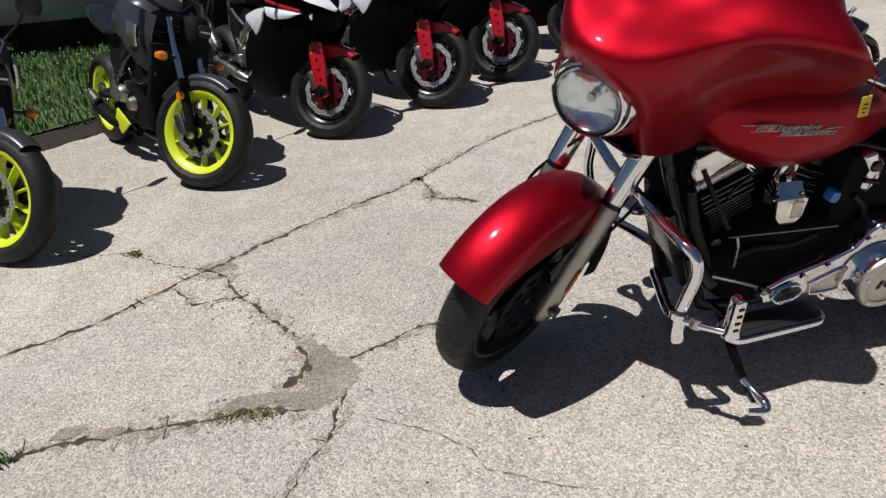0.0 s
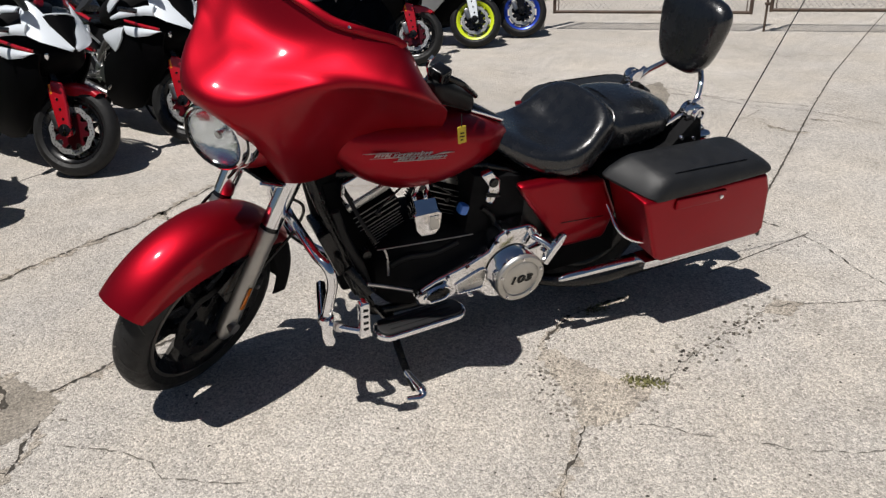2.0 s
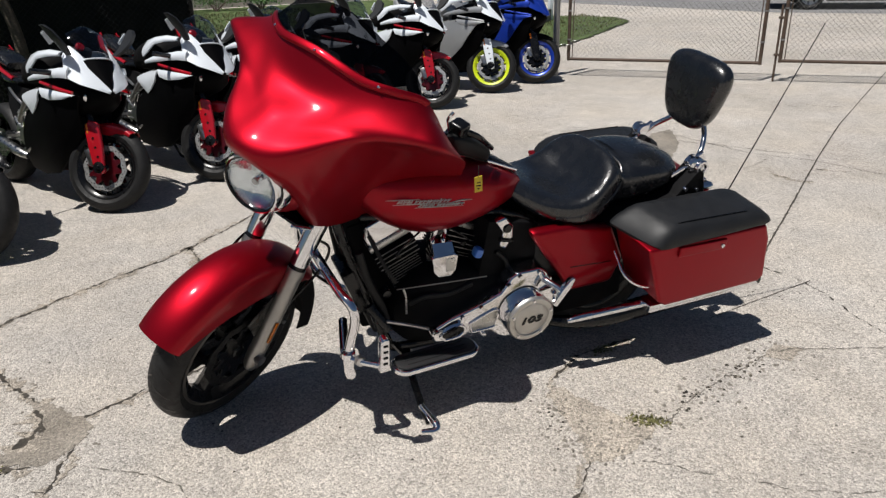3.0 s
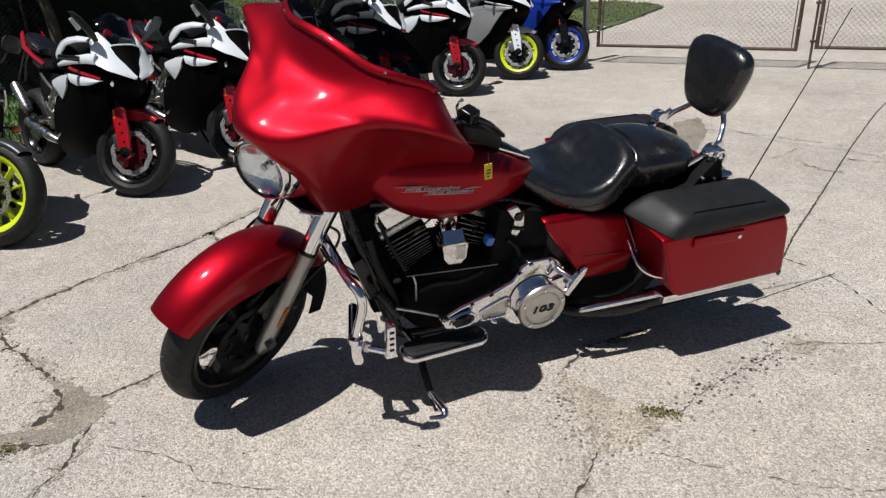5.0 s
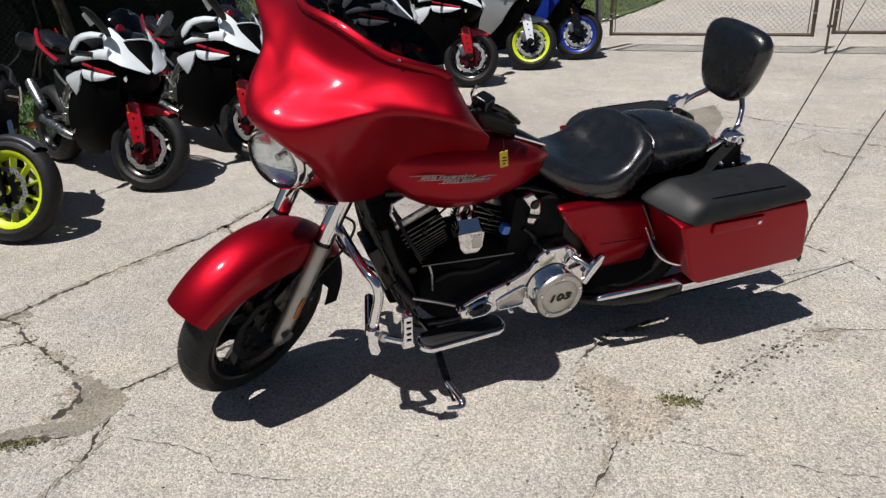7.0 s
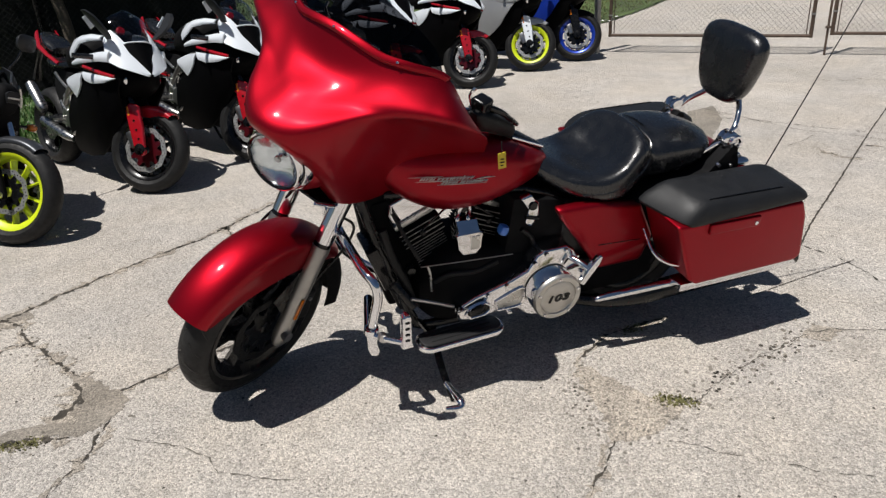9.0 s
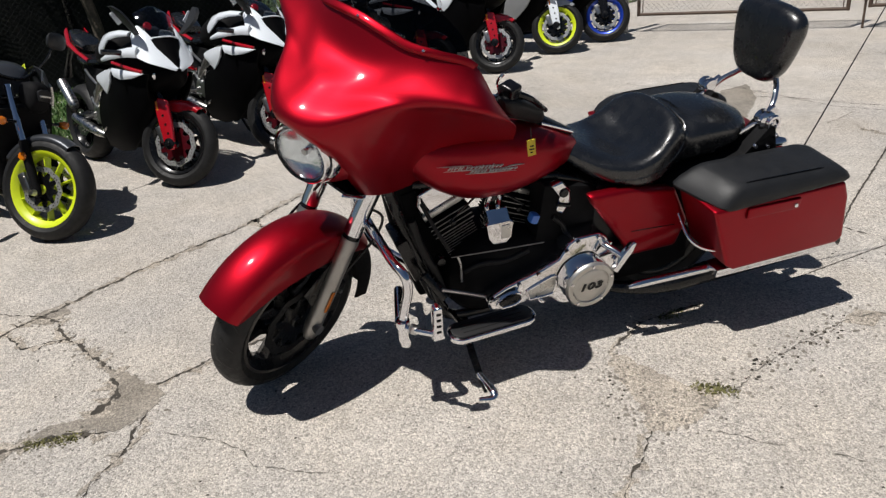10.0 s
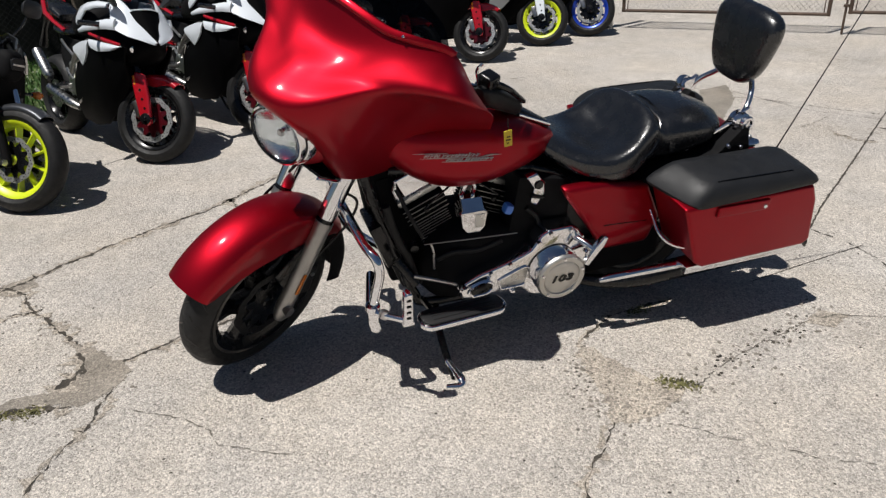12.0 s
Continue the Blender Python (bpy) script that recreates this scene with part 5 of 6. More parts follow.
# whip antenna behind the bag
ant = part("antenna", tube([(2.123, -0.137, 0.485), (2.30, -0.130, 0.934), (2.475, -0.123, 1.377)], [0.0033, 0.0027, 0.0019], 10), PLASTIC, bike, "thin black whip antenna")
part("antenna_base", lathe([(0, 0.075), (0.006, 0.072), (0.009, 0.040), (0.011, 0.0), (0.014, -0.005), (0.014, -0.020), (0, -0.020)], (2.115, -0.137, 0.465), (0.37, 0.01, 0.93), 16), BLACK, ant, "black antenna base")
part("antenna_bracket", tube([(2.03, -0.10, 0.46), (2.08, -0.13, 0.45), (2.112, -0.137, 0.452)], 0.009, 8, 3), BLACK, ant)

# frame
for s in (-1, 1):
    part("frame_downtube", tube([(0.40, 0.045 * s, 0.86), (0.43, 0.06 * s, 0.72), (0.52, 0.10 * s, 0.45), (0.58, 0.12 * s, 0.27), (0.68, 0.13 * s, 0.215), (1.35, 0.13 * s, 0.215)], 0.019, 12, 4), BLACK, bike, "black frame tube")
    part("seat_rail", tube([(0.50, 0.05 * s, 0.80), (1.05, 0.09 * s, 0.74), (1.30, 0.13 * s, 0.62), (1.50, 0.13 * s, 0.55)], 0.018, 10, 4), BLACK, bike)
    part("swingarm", tube([(1.25, 0.12 * s, 0.35), (1.45, 0.125 * s, 0.335), (WB, 0.125 * s, 0.32)], 0.028, 10), BLACK, bike)
part("mount_stub", tube([(0.50, -0.15, 0.47), (0.545, -0.19, 0.405), (0.562, -0.20, 0.382)], 0.020, 12), BLACK, bike, "black mounting tube")
part("steering_head", tube([(0.34, 0, 0.84), (0.44, 0, 1.04)], 0.045, 16), BLACK, bike)
part("battery_box", box((1.33, 0, 0.55), (0.26, 0.30, 0.28), 0.02), PLASTIC, bike)
part("oil_cooler", box((0.47, -0.02, 0.50), (0.05, 0.16, 0.20), 0.01, 2, Matrix.Rotation(radians(-20), 4, "Y")), BLACK, bike, "black oil cooler")
part("regulator", box((0.56, 0, 0.33), (0.07, 0.14, 0.12), 0.012, 2, Matrix.Rotation(radians(-20), 4, "Y")), MATTE_BLACK, bike, "black voltage regulator")

# added black plates that block the sunlit ground behind downtube and engine
part("front_infill", prism([(0.40, 0.80), (0.52, 0.80), (0.62, 0.52), (0.64, 0.22), (0.53, 0.22), (0.45, 0.50)], 0.03, 0.085, 0.015), PIT, bike, "added black infill plate ahead of the engine")
part("engine_infill", prism([(0.47, 0.72), (0.60, 0.74), (0.66, 0.60), (0.68, 0.40), (0.66, 0.25), (0.60, 0.24), (0.53, 0.42)], 0.02, 0.08, 0.015), PIT, bike, "added black infill plate in the engine bay")
# added black plates that stand in for the deep shade before the rear wheel
for s in (-1, 1):
    part("wheel_shade_plate", prism([(1.28, 0.42), (1.62, 0.44), (1.64, 0.28), (1.50, 0.25), (1.30, 0.25)], 0.180 * s, 0.196 * s, 0.006), PIT, bike, "added black plate standing in for shade below the side panel")
# added black block that keeps light from leaking through the bike's middle
part("middle_infill", prism([(0.98, 0.74), (1.18, 0.70), (1.34, 0.60), (1.66, 0.66), (1.68, 0.42), (1.50, 0.26), (1.10, 0.24), (0.95, 0.45)], -0.145, 0.145, 0.02), PIT, bike, "added black infill behind the side covers")
# engine
case = part("crankcase", pod(dense([(0.62, 0.10, 0.26, 0.42), (0.68, 0.15, 0.21, 0.50), (0.80, 0.17, 0.19, 0.55), (1.0, 0.17, 0.19, 0.52), (1.25, 0.15, 0.23, 0.52), (1.36, 0.10, 0.28, 0.46)]), 20, 4), PIT, bike, "black crankcase")
part("case_rib", tube([(0.60, -0.172, 0.536), (0.80, -0.178, 0.524), (0.975, -0.178, 0.512)], 0.0022, 8, 3), FORKGREY, case, "machined case edge")
part("oil_line", tube([(0.625, -0.176, 0.535), (0.634, -0.180, 0.50), (0.638, -0.180, 0.42)], 0.0045, 8, 3), BRUSHED, case, "bright oil line")
CRANK = Vector((0.785, 0.03, 0.300))
for ang in (-24.0, 24.0):
    d = Vector((math.sin(radians(ang)), 0, math.cos(radians(ang))))
    turn = Matrix.Rotation(radians(ang), 4, "Y")
    cyl = part("cylinder", tube([CRANK + d * 0.10, CRANK + d * 0.41], 0.062, 20), PIT, bike, "black finned engine cylinder")
    for k in range(16):
        q = 0.15 + 0.0125 * k if k < 12 else 0.312 + 0.021 * (k - 12)
        w, th = (0.150, 0.0045) if k < 12 else (0.175, 0.007)
        part("fin", box(CRANK + d * q, (w, w, th), 0.0, 1, turn), PIT, cyl)
        part("fin_edge", box(CRANK + d * q + Vector((0, -w / 2 - 0.0012, 0)), (w * 0.97, 0.0025, th * 0.38), 0.0, 1, turn), FINEDGE, cyl)
    rk = part("rocker_cover", prism([(-0.084, 0.0), (-0.084, 0.050), (-0.055, 0.092), (0.055, 0.092), (0.084, 0.050), (0.084, 0.0)], -0.066, 0.066, 0.010, 3), CHROME, bike, "chrome rocker cover")
    rk.data.transform(Matrix.Translation(CRANK + d * 0.415) @ turn)
    part("rocker_base", box(CRANK + d * 0.403, (0.172, 0.146, 0.024), 0.005, 2, turn), BRUSHED, rk)
    for y in (-0.058, 0.0, 0.058):
        for x in (-0.074, 0.074):
            part("cover_bolt", lathe([(0, 0.010), (0.007, 0.009), (0.007, -0.004)], CRANK + d * 0.455 + turn @ Vector((x, y, 0)), d, 8), CHROME, rk)
    part("plug_lead", tube([CRANK + d * 0.33 + Vector((0, -0.08, 0)), CRANK + d * 0.35 + Vector((0.0, -0.11, 0.02)), Vector((0.785, -0.06, 0.740))], 0.0045, 6, 5), BLACK, cyl)
    part("head_bolt", lathe([(0, 0.010), (0.010, 0.008), (0.012, -0.004)], CRANK + d * 0.335 + Vector((0, -0.088, 0)), (0, -1, 0), 8), BLACK, cyl)
# rear exhaust elbow and its bracket
elbow = part("exhaust_elbow", prism([(1.005, 0.735), (1.05, 0.748), (1.088, 0.705), (1.092, 0.655), (1.062, 0.600), (1.032, 0.622), (1.044, 0.680)], -0.155, -0.115, 0.010, 3), CHROME, bike, "chrome bracket behind the rear cylinder")
part("bracket_cap", lathe([(0, 0.008), (0.016, 0.007), (0.020, 0.0)], (1.058, -0.156, 0.700), (0, -1, 0), 12), BLACK, elbow)
part("bracket_strap", tube([(1.03, -0.158, 0.655), (1.085, -0.158, 0.640)], 0.007, 8), BLACK, elbow)
part("cable_clip", lathe([(0, 0.02), (0.016, 0.018), (0.020, 0.0), (0.016, -0.02), (0, -0.02)], (0.565, -0.15, 0.52), (0, -1, 0), 12), BLACK, bike, "small black clamp")
for pts, r in (([(0.47, -0.125, 0.70), (0.50, -0.135, 0.58), (0.545, -0.15, 0.47), (0.575, -0.155, 0.36)], 0.016), ([(0.52, -0.09, 0.74), (0.56, -0.14, 0.64), (0.60, -0.16, 0.56)], 0.008), ([(0.66, -0.15, 0.44), (0.72, -0.165, 0.47), (0.82, -0.165, 0.46), (0.92, -0.16, 0.48)], 0.012), ([(1.02, -0.15, 0.60), (1.06, -0.16, 0.56), (1.08, -0.16, 0.50)], 0.010)):
    part("engine_hose", tube(pts, r, 10, 4), MATTE_BLACK, bike, "black rubber hose")
HORN = [(0.744, 0.628), (0.758, 0.673), (0.840, 0.668), (0.856, 0.622), (0.850, 0.560), (0.828, 0.536), (0.776, 0.540), (0.754, 0.568)]
horn = part("horn_cover", bevel(loft([[(0.80 + (x - 0.80) * k, y, min(z, zt) if k < 1.01 else z) for x, z in HORN] for y, k, zt in ((-0.090, 0.97, 0.9), (-0.122, 1.0, 0.673), (-0.152, 1.0, 0.636), (-0.158, 0.93, 0.630))]), 0.004, 2, 40), CHROME, bike, "chrome waterfall horn cover")
part("horn_bracket", tube([(0.774, -0.09, 0.673), (0.774, -0.108, 0.713), (0.794, -0.110, 0.742), (0.816, -0.108, 0.713), (0.818, -0.09, 0.673)], 0.010, 10, 4), CHROME, horn)
part("horn_stud", lathe([(0, 0.012), (0.012, 0.010), (0.014, -0.01)], (0.795, -0.100, 0.710), (0, -1, 0), 10), BLACK, horn)
part("horn_emblem", box((0.824, -0.1595, 0.588), (0.036, 0.003, 0.058), 0.003, 2), BRUSHED, horn)
part("intake", tube([(0.74, 0.02, 0.72), (0.80, 0.05, 0.73), (0.86, 0.02, 0.72)], 0.035, 12), BRUSHED, bike)
part("knock_sensor", box((0.940, -0.15, 0.615), (0.034, 0.04, 0.040), 0.012, 2, Matrix.Rotation(radians(18), 4, "Y")), FITTINGBLUE, bike, "small blue-tinted fitting")

# primary cover: outline of a long teardrop with a raised rim
PRIM = [(0.735, 0.285), (0.725, 0.325), (0.745, 0.355), (0.80, 0.382), (0.95, 0.425), (1.02, 0.455), (1.055, 0.515), (1.085, 0.535), (1.185, 0.535), (1.215, 0.515), (1.265, 0.43), (1.275, 0.33), (1.235, 0.25), (1.15, 0.215), (1.05, 0.225), (0.96, 0.262), (0.80, 0.270)]
prim = part("primary_cover", prism(PRIM, -0.235, -0.15, 0.012, 3), CHROME, bike, "chrome primary cover")
for path in ([(0.76, 0.315), (0.79, 0.345), (0.84, 0.350), (0.865, 0.325), (0.84, 0.295), (0.78, 0.290)], [(0.885, 0.345), (0.985, 0.385), (1.01, 0.37), (1.005, 0.32), (0.985, 0.30), (0.895, 0.30)]):
    part("primary_recess", prism(path, -0.2385, -0.230, 0.004), BLACK if path[0][0] < 0.8 else BRUSHED, prim)
    part("recess_rim", tube([(x, -0.238, z) for x, z in path], 0.006, 8, 4, True), CHROME, prim)
for x, z in ((0.742, 0.345), (0.85, 0.385), (0.93, 0.412), (1.045, 0.49), (1.09, 0.522), (1.175, 0.522), (1.225, 0.485), (1.262, 0.40), (1.255, 0.30), (0.95, 0.275), (0.80, 0.282)):
    part("cover_bolt", lathe([(0, 0.012), (0.008, 0.011), (0.0095, 0.004), (0.0095, -0.004)], (x, -0.236, z), (0, -1, 0), 8), CHROME, prim)
DERBY = (1.135, -0.285, 0.335)
part("derby_barrel", lathe([(0.098, 0.0), (0.102, -0.02), (0.104, -0.06), (0, -0.06)], DERBY, (0, -1, 0), 48), CHROME, prim, "polished derby barrel")
derby = part("derby_cover", lathe([(0, 0.006), (0.070, 0.006), (0.076, 0.002), (0.080, 0.006), (0.098, 0.006), (0.104, 0.0), (0.105, -0.008)], DERBY, (0, -1, 0), 56), DERBYMAT, bike, "round satin derby cover with 103 in black")
for k in range(5):
    a = radians(90 + 72 * k)
    part("derby_screw", lathe([(0, 0.005), (0.006, 0.004), (0.007, -0.003)], (DERBY[0] + 0.09 * math.cos(a), DERBY[1] - 0.006, DERBY[2] + 0.09 * math.sin(a)), (0, -1, 0), 10), CHROME, derby)
num = script_mesh("103", 0.054, 0.0015)
num.transform(Matrix.Translation((DERBY[0], DERBY[1] - 0.0085, DERBY[2])) @ Matrix.Rotation(radians(90), 4, "X") @ Matrix(((1.25, 0.28, 0, 0), (0, 0.8, 0, 0), (0, 0, 1, 0), (0, 0, 0, 1))))
part("lettering", num, BLACK, derby, smooth=False)

# floorboard, levers, guard, stand
def rounded(x0, x1, y0, y1, r, n=5):
    out = []
    for cx, cy, a0 in ((x1 - r, y1 - r, 0), (x0 + r, y1 - r, 90), (x0 + r, y0 + r, 180), (x1 - r, y0 + r, 270)):
        for k in range(n + 1):
            a = radians(a0 + 90 * k / n)
            out.append((cx + r * math.cos(a), cy + r * math.sin(a)))
    return out


for s in (-1, 1):
    tip = Matrix.Translation((0.70, 0.335 * s, 0.325)) @ Matrix.Rotation(radians(2), 4, "Y") @ Matrix.Rotation(radians(-4 * s), 4, "Z")
    bd = prism(rounded(-0.180, 0.175, -0.052, 0.052, 0.048), -0.022, 0.0, 0.006, 3, "xy")
    bd.transform(tip)
    fb = part("floorboard", bd, CHROME, bike, "chrome-edged floorboard with black rubber pad")
    pd = prism(rounded(-0.167, 0.162, -0.042, 0.042, 0.038), 0.001, 0.009, 0.003, 2, "xy")
    pd.transform(tip)
    pad = part("rubber_pad", pd, PLASTIC, fb, "black ribbed rubber pad")
    for k in range(3):
        rb = box((-0.005, -0.022 + 0.022 * k, 0.010), (0.25, 0.004, 0.003), 0.001, 1)
        rb.transform(tip)
        part("rib", rb, RUBBER, pad)
    part("board_bracket", tube([(0.60, 0.15 * s, 0.26), (0.60, 0.30 * s, 0.30)], 0.012, 8), BLACK, fb)
peg = part("highway_peg", prism([(0.422, 0.590), (0.436, 0.600), (0.452, 0.592), (0.454, 0.480), (0.462, 0.458), (0.416, 0.458), (0.421, 0.480)], -0.500, -0.462, 0.008, 3), CHROME, bike, "chrome slotted highway peg folded up")
for k in range(4):
    part("slot", box((0.437, -0.5012, 0.497 + 0.025 * k), (0.017, 0.004, 0.010), 0.002, 1), BLACK, peg)
part("peg_arm", tube([(0.432, -0.478, 0.472), (0.385, -0.43, 0.462), (0.350, -0.385, 0.452)], 0.011, 10, 3), CHROME, peg)
part("peg_joint", lathe([(0, 0.018), (0.015, 0.016), (0.019, 0.0), (0.015, -0.016), (0, -0.018)], (0.375, -0.412, 0.458), (0, -1, 0.3), 14), STEEL, peg)
part("shift_rod", tube([(0.548, -0.205, 0.424), (0.64, -0.208, 0.384), (0.72, -0.210, 0.345)], 0.007, 8, 3), STEEL, bike, "steel shift linkage rod")
heel = part("heel_lever", prism([(1.205, 0.41), (1.225, 0.395), (1.285, 0.485), (1.295, 0.52), (1.278, 0.525), (1.24, 0.475)], -0.325, -0.295, 0.008, 3), CHROME, bike, "chrome passenger peg")
part("peg_mount", tube([(1.20, -0.22, 0.48), (1.23, -0.28, 0.47), (1.245, -0.31, 0.46)], 0.013, 10, 3), CHROME, heel)
guard = part("engine_guard", tube([(0.335, 0.10, 0.665), (0.338, -0.12, 0.672), (0.350, -0.29, 0.668), (0.370, -0.352, 0.648), (0.376, -0.368, 0.60), (0.362, -0.370, 0.53), (0.350, -0.366, 0.465), (0.348, -0.345, 0.432), (0.358, -0.29, 0.418), (0.405, -0.12, 0.405)], 0.0170, 16, 5), CHROME, bike, "chrome engine guard")
part("guard_side", tube([(0.335, 0.10, 0.665), (0.350, 0.29, 0.668), (0.370, 0.350, 0.645), (0.376, 0.362, 0.60), (0.368, 0.350, 0.50), (0.41, 0.30, 0.36), (0.53, 0.12, 0.32)], 0.0185, 14, 5), CHROME, guard)
part("guard_foot", prism([(0.326, 0.468), (0.366, 0.470), (0.364, 0.41), (0.374, 0.372), (0.362, 0.352), (0.336, 0.362), (0.326, 0.40)], -0.390, -0.350, 0.010, 3), CHROME, guard, "chrome clamp at the lower end")
part("clamp_ring", lathe([(0.020, -0.012), (0.026, -0.010), (0.026, 0.010), (0.020, 0.012)], (0.347, -0.369, 0.462), (0.06, 0.05, 1), 16, True), CHROME, guard)
stand = part("side_stand", tube([(0.66, -0.14, 0.20), (0.638, -0.26, 0.165), (0.634, -0.36, 0.118), (0.636, -0.440, 0.092)], [0.016, 0.015, 0.014, 0.014], 12, 4), BLACK, bike, "black side stand with a bright foot")
part("stand_foot", tube([(0.630, -0.370, 0.116), (0.642, -0.415, 0.104), (0.652, -0.462, 0.097), (0.642, -0.486, 0.091), (0.590, -0.474, 0.092)], [0.013, 0.016, 0.019, 0.014, 0.010], 12, 4), CHROME, stand, "bright curved foot")

# price tag on the bars
tg = box((0.889, -0.205, 0.945), (0.030, 0.004, 0.062), 0.003, 2, Matrix.Rotation(radians(-6), 4, "Y"))
tag_ob = part("tag", tg, TAGYELLOW, bike, "yellow card tag on a string")
for k, w in ((0, 0.014), (1, 0.018), (2, 0.010)):
    part("bar", box((0.889, -0.2078, 0.952 - 0.012 * k), (w, 0.001, 0.004), 0, 1), BLACK, tag_ob)
part("string", tube([(0.886, -0.205, 0.972), (0.88, -0.215, 1.0), (0.872, -0.225, 1.03)], 0.0018, 6, 3), BLACK, tag_ob)

# ---- the row of parked motorcycles ----
HEAD = 121.0


def parked(name, x, y, label, heading=HEAD):
    return thing(name, pose(x, y, 0, 0, 0, heading) @ pose(0, 0, 0, 9, 0, 0), label, "motorcycle", "parked row")


def steer_by(angle, foot=-0.10, rake=24.0):
    a = Vector((math.sin(radians(rake)), 0, math.cos(radians(rake))))
    return Matrix.Translation((foot, 0, 0)) @ Matrix.Rotation(radians(angle), 4, a) @ Matrix.Translation((-foot, 0, 0))


def caliper(root, x, y, z, material, st):
    c = part("brake_caliper", box((x, y, z), (0.055, 0.045, 0.12), 0.012, 2, Matrix.Rotation(radians(28), 4, "Y")), material, root, xf=st)
    part("caliper_bolt", lathe([(0, 0.006), (0.008, 0.005), (0.008, -0.004)], (x, y + math.copysign(0.024, y), z + 0.03), (0, math.copysign(1, y), 0), 8), STEEL, c, xf=st)


def strip_panel(top, low, y_off, s, thick=0.012):
    """A side panel between two lines of (x, y, z), with a rounded edge, on side s."""
    secs = []
    for a, b in zip(top, low):
        a, b = Vector(a), Vector(b)
        m = (a + b) / 2 + Vector((0, y_off, 0))
        ring = [a, (a + m) / 2 + Vector((0, y_off * 0.25, 0)), m, (b + m) / 2 + Vector((0, y_off * 0.25, 0)), b]
        ring += [p - Vector((0, thick, 0)) for p in ring[::-1]]
        secs.append([(p.x, p.y * s, p.z) for p in ring])
    return loft(secs)


def sport(root, c):
    """Race-replica motorcycle. c: materials for body, panel, nose strip, belly, wheel, leg, fender, tail."""
    st = steer_by(30)
    ww = wheel("front_wheel", root, (0, 0, 0.30), 0.30, 0.12, 0.213, 10, c["wheel"], DISC, st, "black tyre on a cast wheel", 0.158, 0.055, 0.013, c.get("lip"), carrier=c.get("carrier"))
    wheel("rear_wheel", root, (1.41, 0, 0.31), 0.31, 0.19, 0.213, 10, c["wheel"], STEEL, None, "wide black rear tyre on a cast wheel", 0.11, 0.07, 0.013, disc_sides=(1,), carrier=STEEL)
    part("front_fender", fender_strip((0, 0, 0.30), 0.322, 0.062, 58, 128, lambda t: 0.014 + 0.05 * math.sin(math.pi * t) ** 2, 16), c["fender"], root, xf=st)
    for s in (-1, 1):
        y = 0.095 * s
        leg = part("fork_leg", tube([(-0.012, y, 0.285), (0.01, y, 0.34), (0.11, y, 0.58)], [0.020, 0.025, 0.024], 12), BRUSHED, root, "silver fork leg", xf=st)
        part("fork_tube", tube([(0.10, y, 0.56), (0.225, y, 0.86)], 0.028, 12), BLACK, leg, xf=st)
        guard = prism([(-0.048, 0.275), (-0.02, 0.252), (0.042, 0.30), (0.090, 0.42), (0.138, 0.55), (0.118, 0.61), (0.045, 0.60), (-0.006, 0.46)], y + 0.006 * s, y + 0.040 * s, 0.012, 3)
        gp = part("fork_guard", guard, c["leg"], leg, "coloured fork guard", xf=st)
        for q in (0.37, 0.43, 0.49):
            part("guard_hole", lathe([(0, 0.002), (0.009, 0.002), (0.009, -0.004)], (0.012 + (q - 0.37) * 0.42, y + 0.040 * s, q), (0, s, 0), 10), BLACK, gp, xf=st)
        part("axle_nut", lathe([(0, 0.028), (0.014, 0.028), (0.016, 0.016), (0.040, 0.012), (0.046, -0.02)], (0, y + 0.03 * s, 0.30), (0, s, 0), 12), BLACK, leg, xf=st)
        part("reflector", tube([(0.105, y + 0.03 * s, 0.52), (0.125, y + 0.03 * s, 0.58)], 0.013, 8), AMBER, leg, xf=st)
        caliper(root, 0.095, 0.075 * s, 0.36, c.get("caliper", BLACK), st)
        # cowl face, ducts and flank
        part("cowl_panel", strip_panel([(-0.118, 0.012, 0.838), (-0.07, 0.040, 0.892), (0.0, 0.076, 0.972), (0.045, 0.098, 1.030), (0.10, 0.120, 1.078), (0.165, 0.134, 1.112)],
                                       [(-0.116, 0.026, 0.822), (-0.085, 0.105, 0.850), (-0.02, 0.168, 0.874), (0.05, 0.206, 0.905), (0.11, 0.204, 0.968), (0.175, 0.176, 1.045)], 0.007, s), c["body"], root, "painted cowl face")
        part("upper_duct", strip_panel([(0.23, 0.150, 1.072), (0.36, 0.165, 1.078), (0.50, 0.170, 1.060), (0.62, 0.165, 1.028), (0.69, 0.155, 0.985)],
                                       [(0.23, 0.165, 1.040), (0.36, 0.185, 1.030), (0.50, 0.192, 1.005), (0.60, 0.195, 0.930), (0.66, 0.185, 0.900)], 0.014, s), c["body"], root, "painted tank panel")
        part("lower_duct", strip_panel([(0.06, 0.200, 0.978), (0.16, 0.210, 0.970), (0.32, 0.215, 0.945), (0.48, 0.212, 0.915), (0.60, 0.200, 0.880)],
                                       [(0.07, 0.206, 0.905), (0.16, 0.222, 0.905), (0.32, 0.224, 0.890), (0.48, 0.218, 0.868), (0.60, 0.204, 0.850)], 0.010, s), c["duct"], root, "pale air duct")
        part("flank_panel", strip_panel([(0.0, 0.205, 0.803), (0.12, 0.226, 0.812), (0.26, 0.236, 0.818), (0.39, 0.238, 0.822)],
                                        [(0.03, 0.208, 0.797), (0.12, 0.230, 0.765), (0.26, 0.242, 0.750), (0.36, 0.242, 0.765)], 0.006, s), c["panel"], root, "painted flank triangle")
        part("flank_accent", strip_panel([(0.02, 0.206, 0.826), (0.16, 0.224, 0.842), (0.38, 0.236, 0.868)], [(0.02, 0.208, 0.806), (0.16, 0.228, 0.818), (0.38, 0.238, 0.850)], 0.004, s), c["accent"], root)
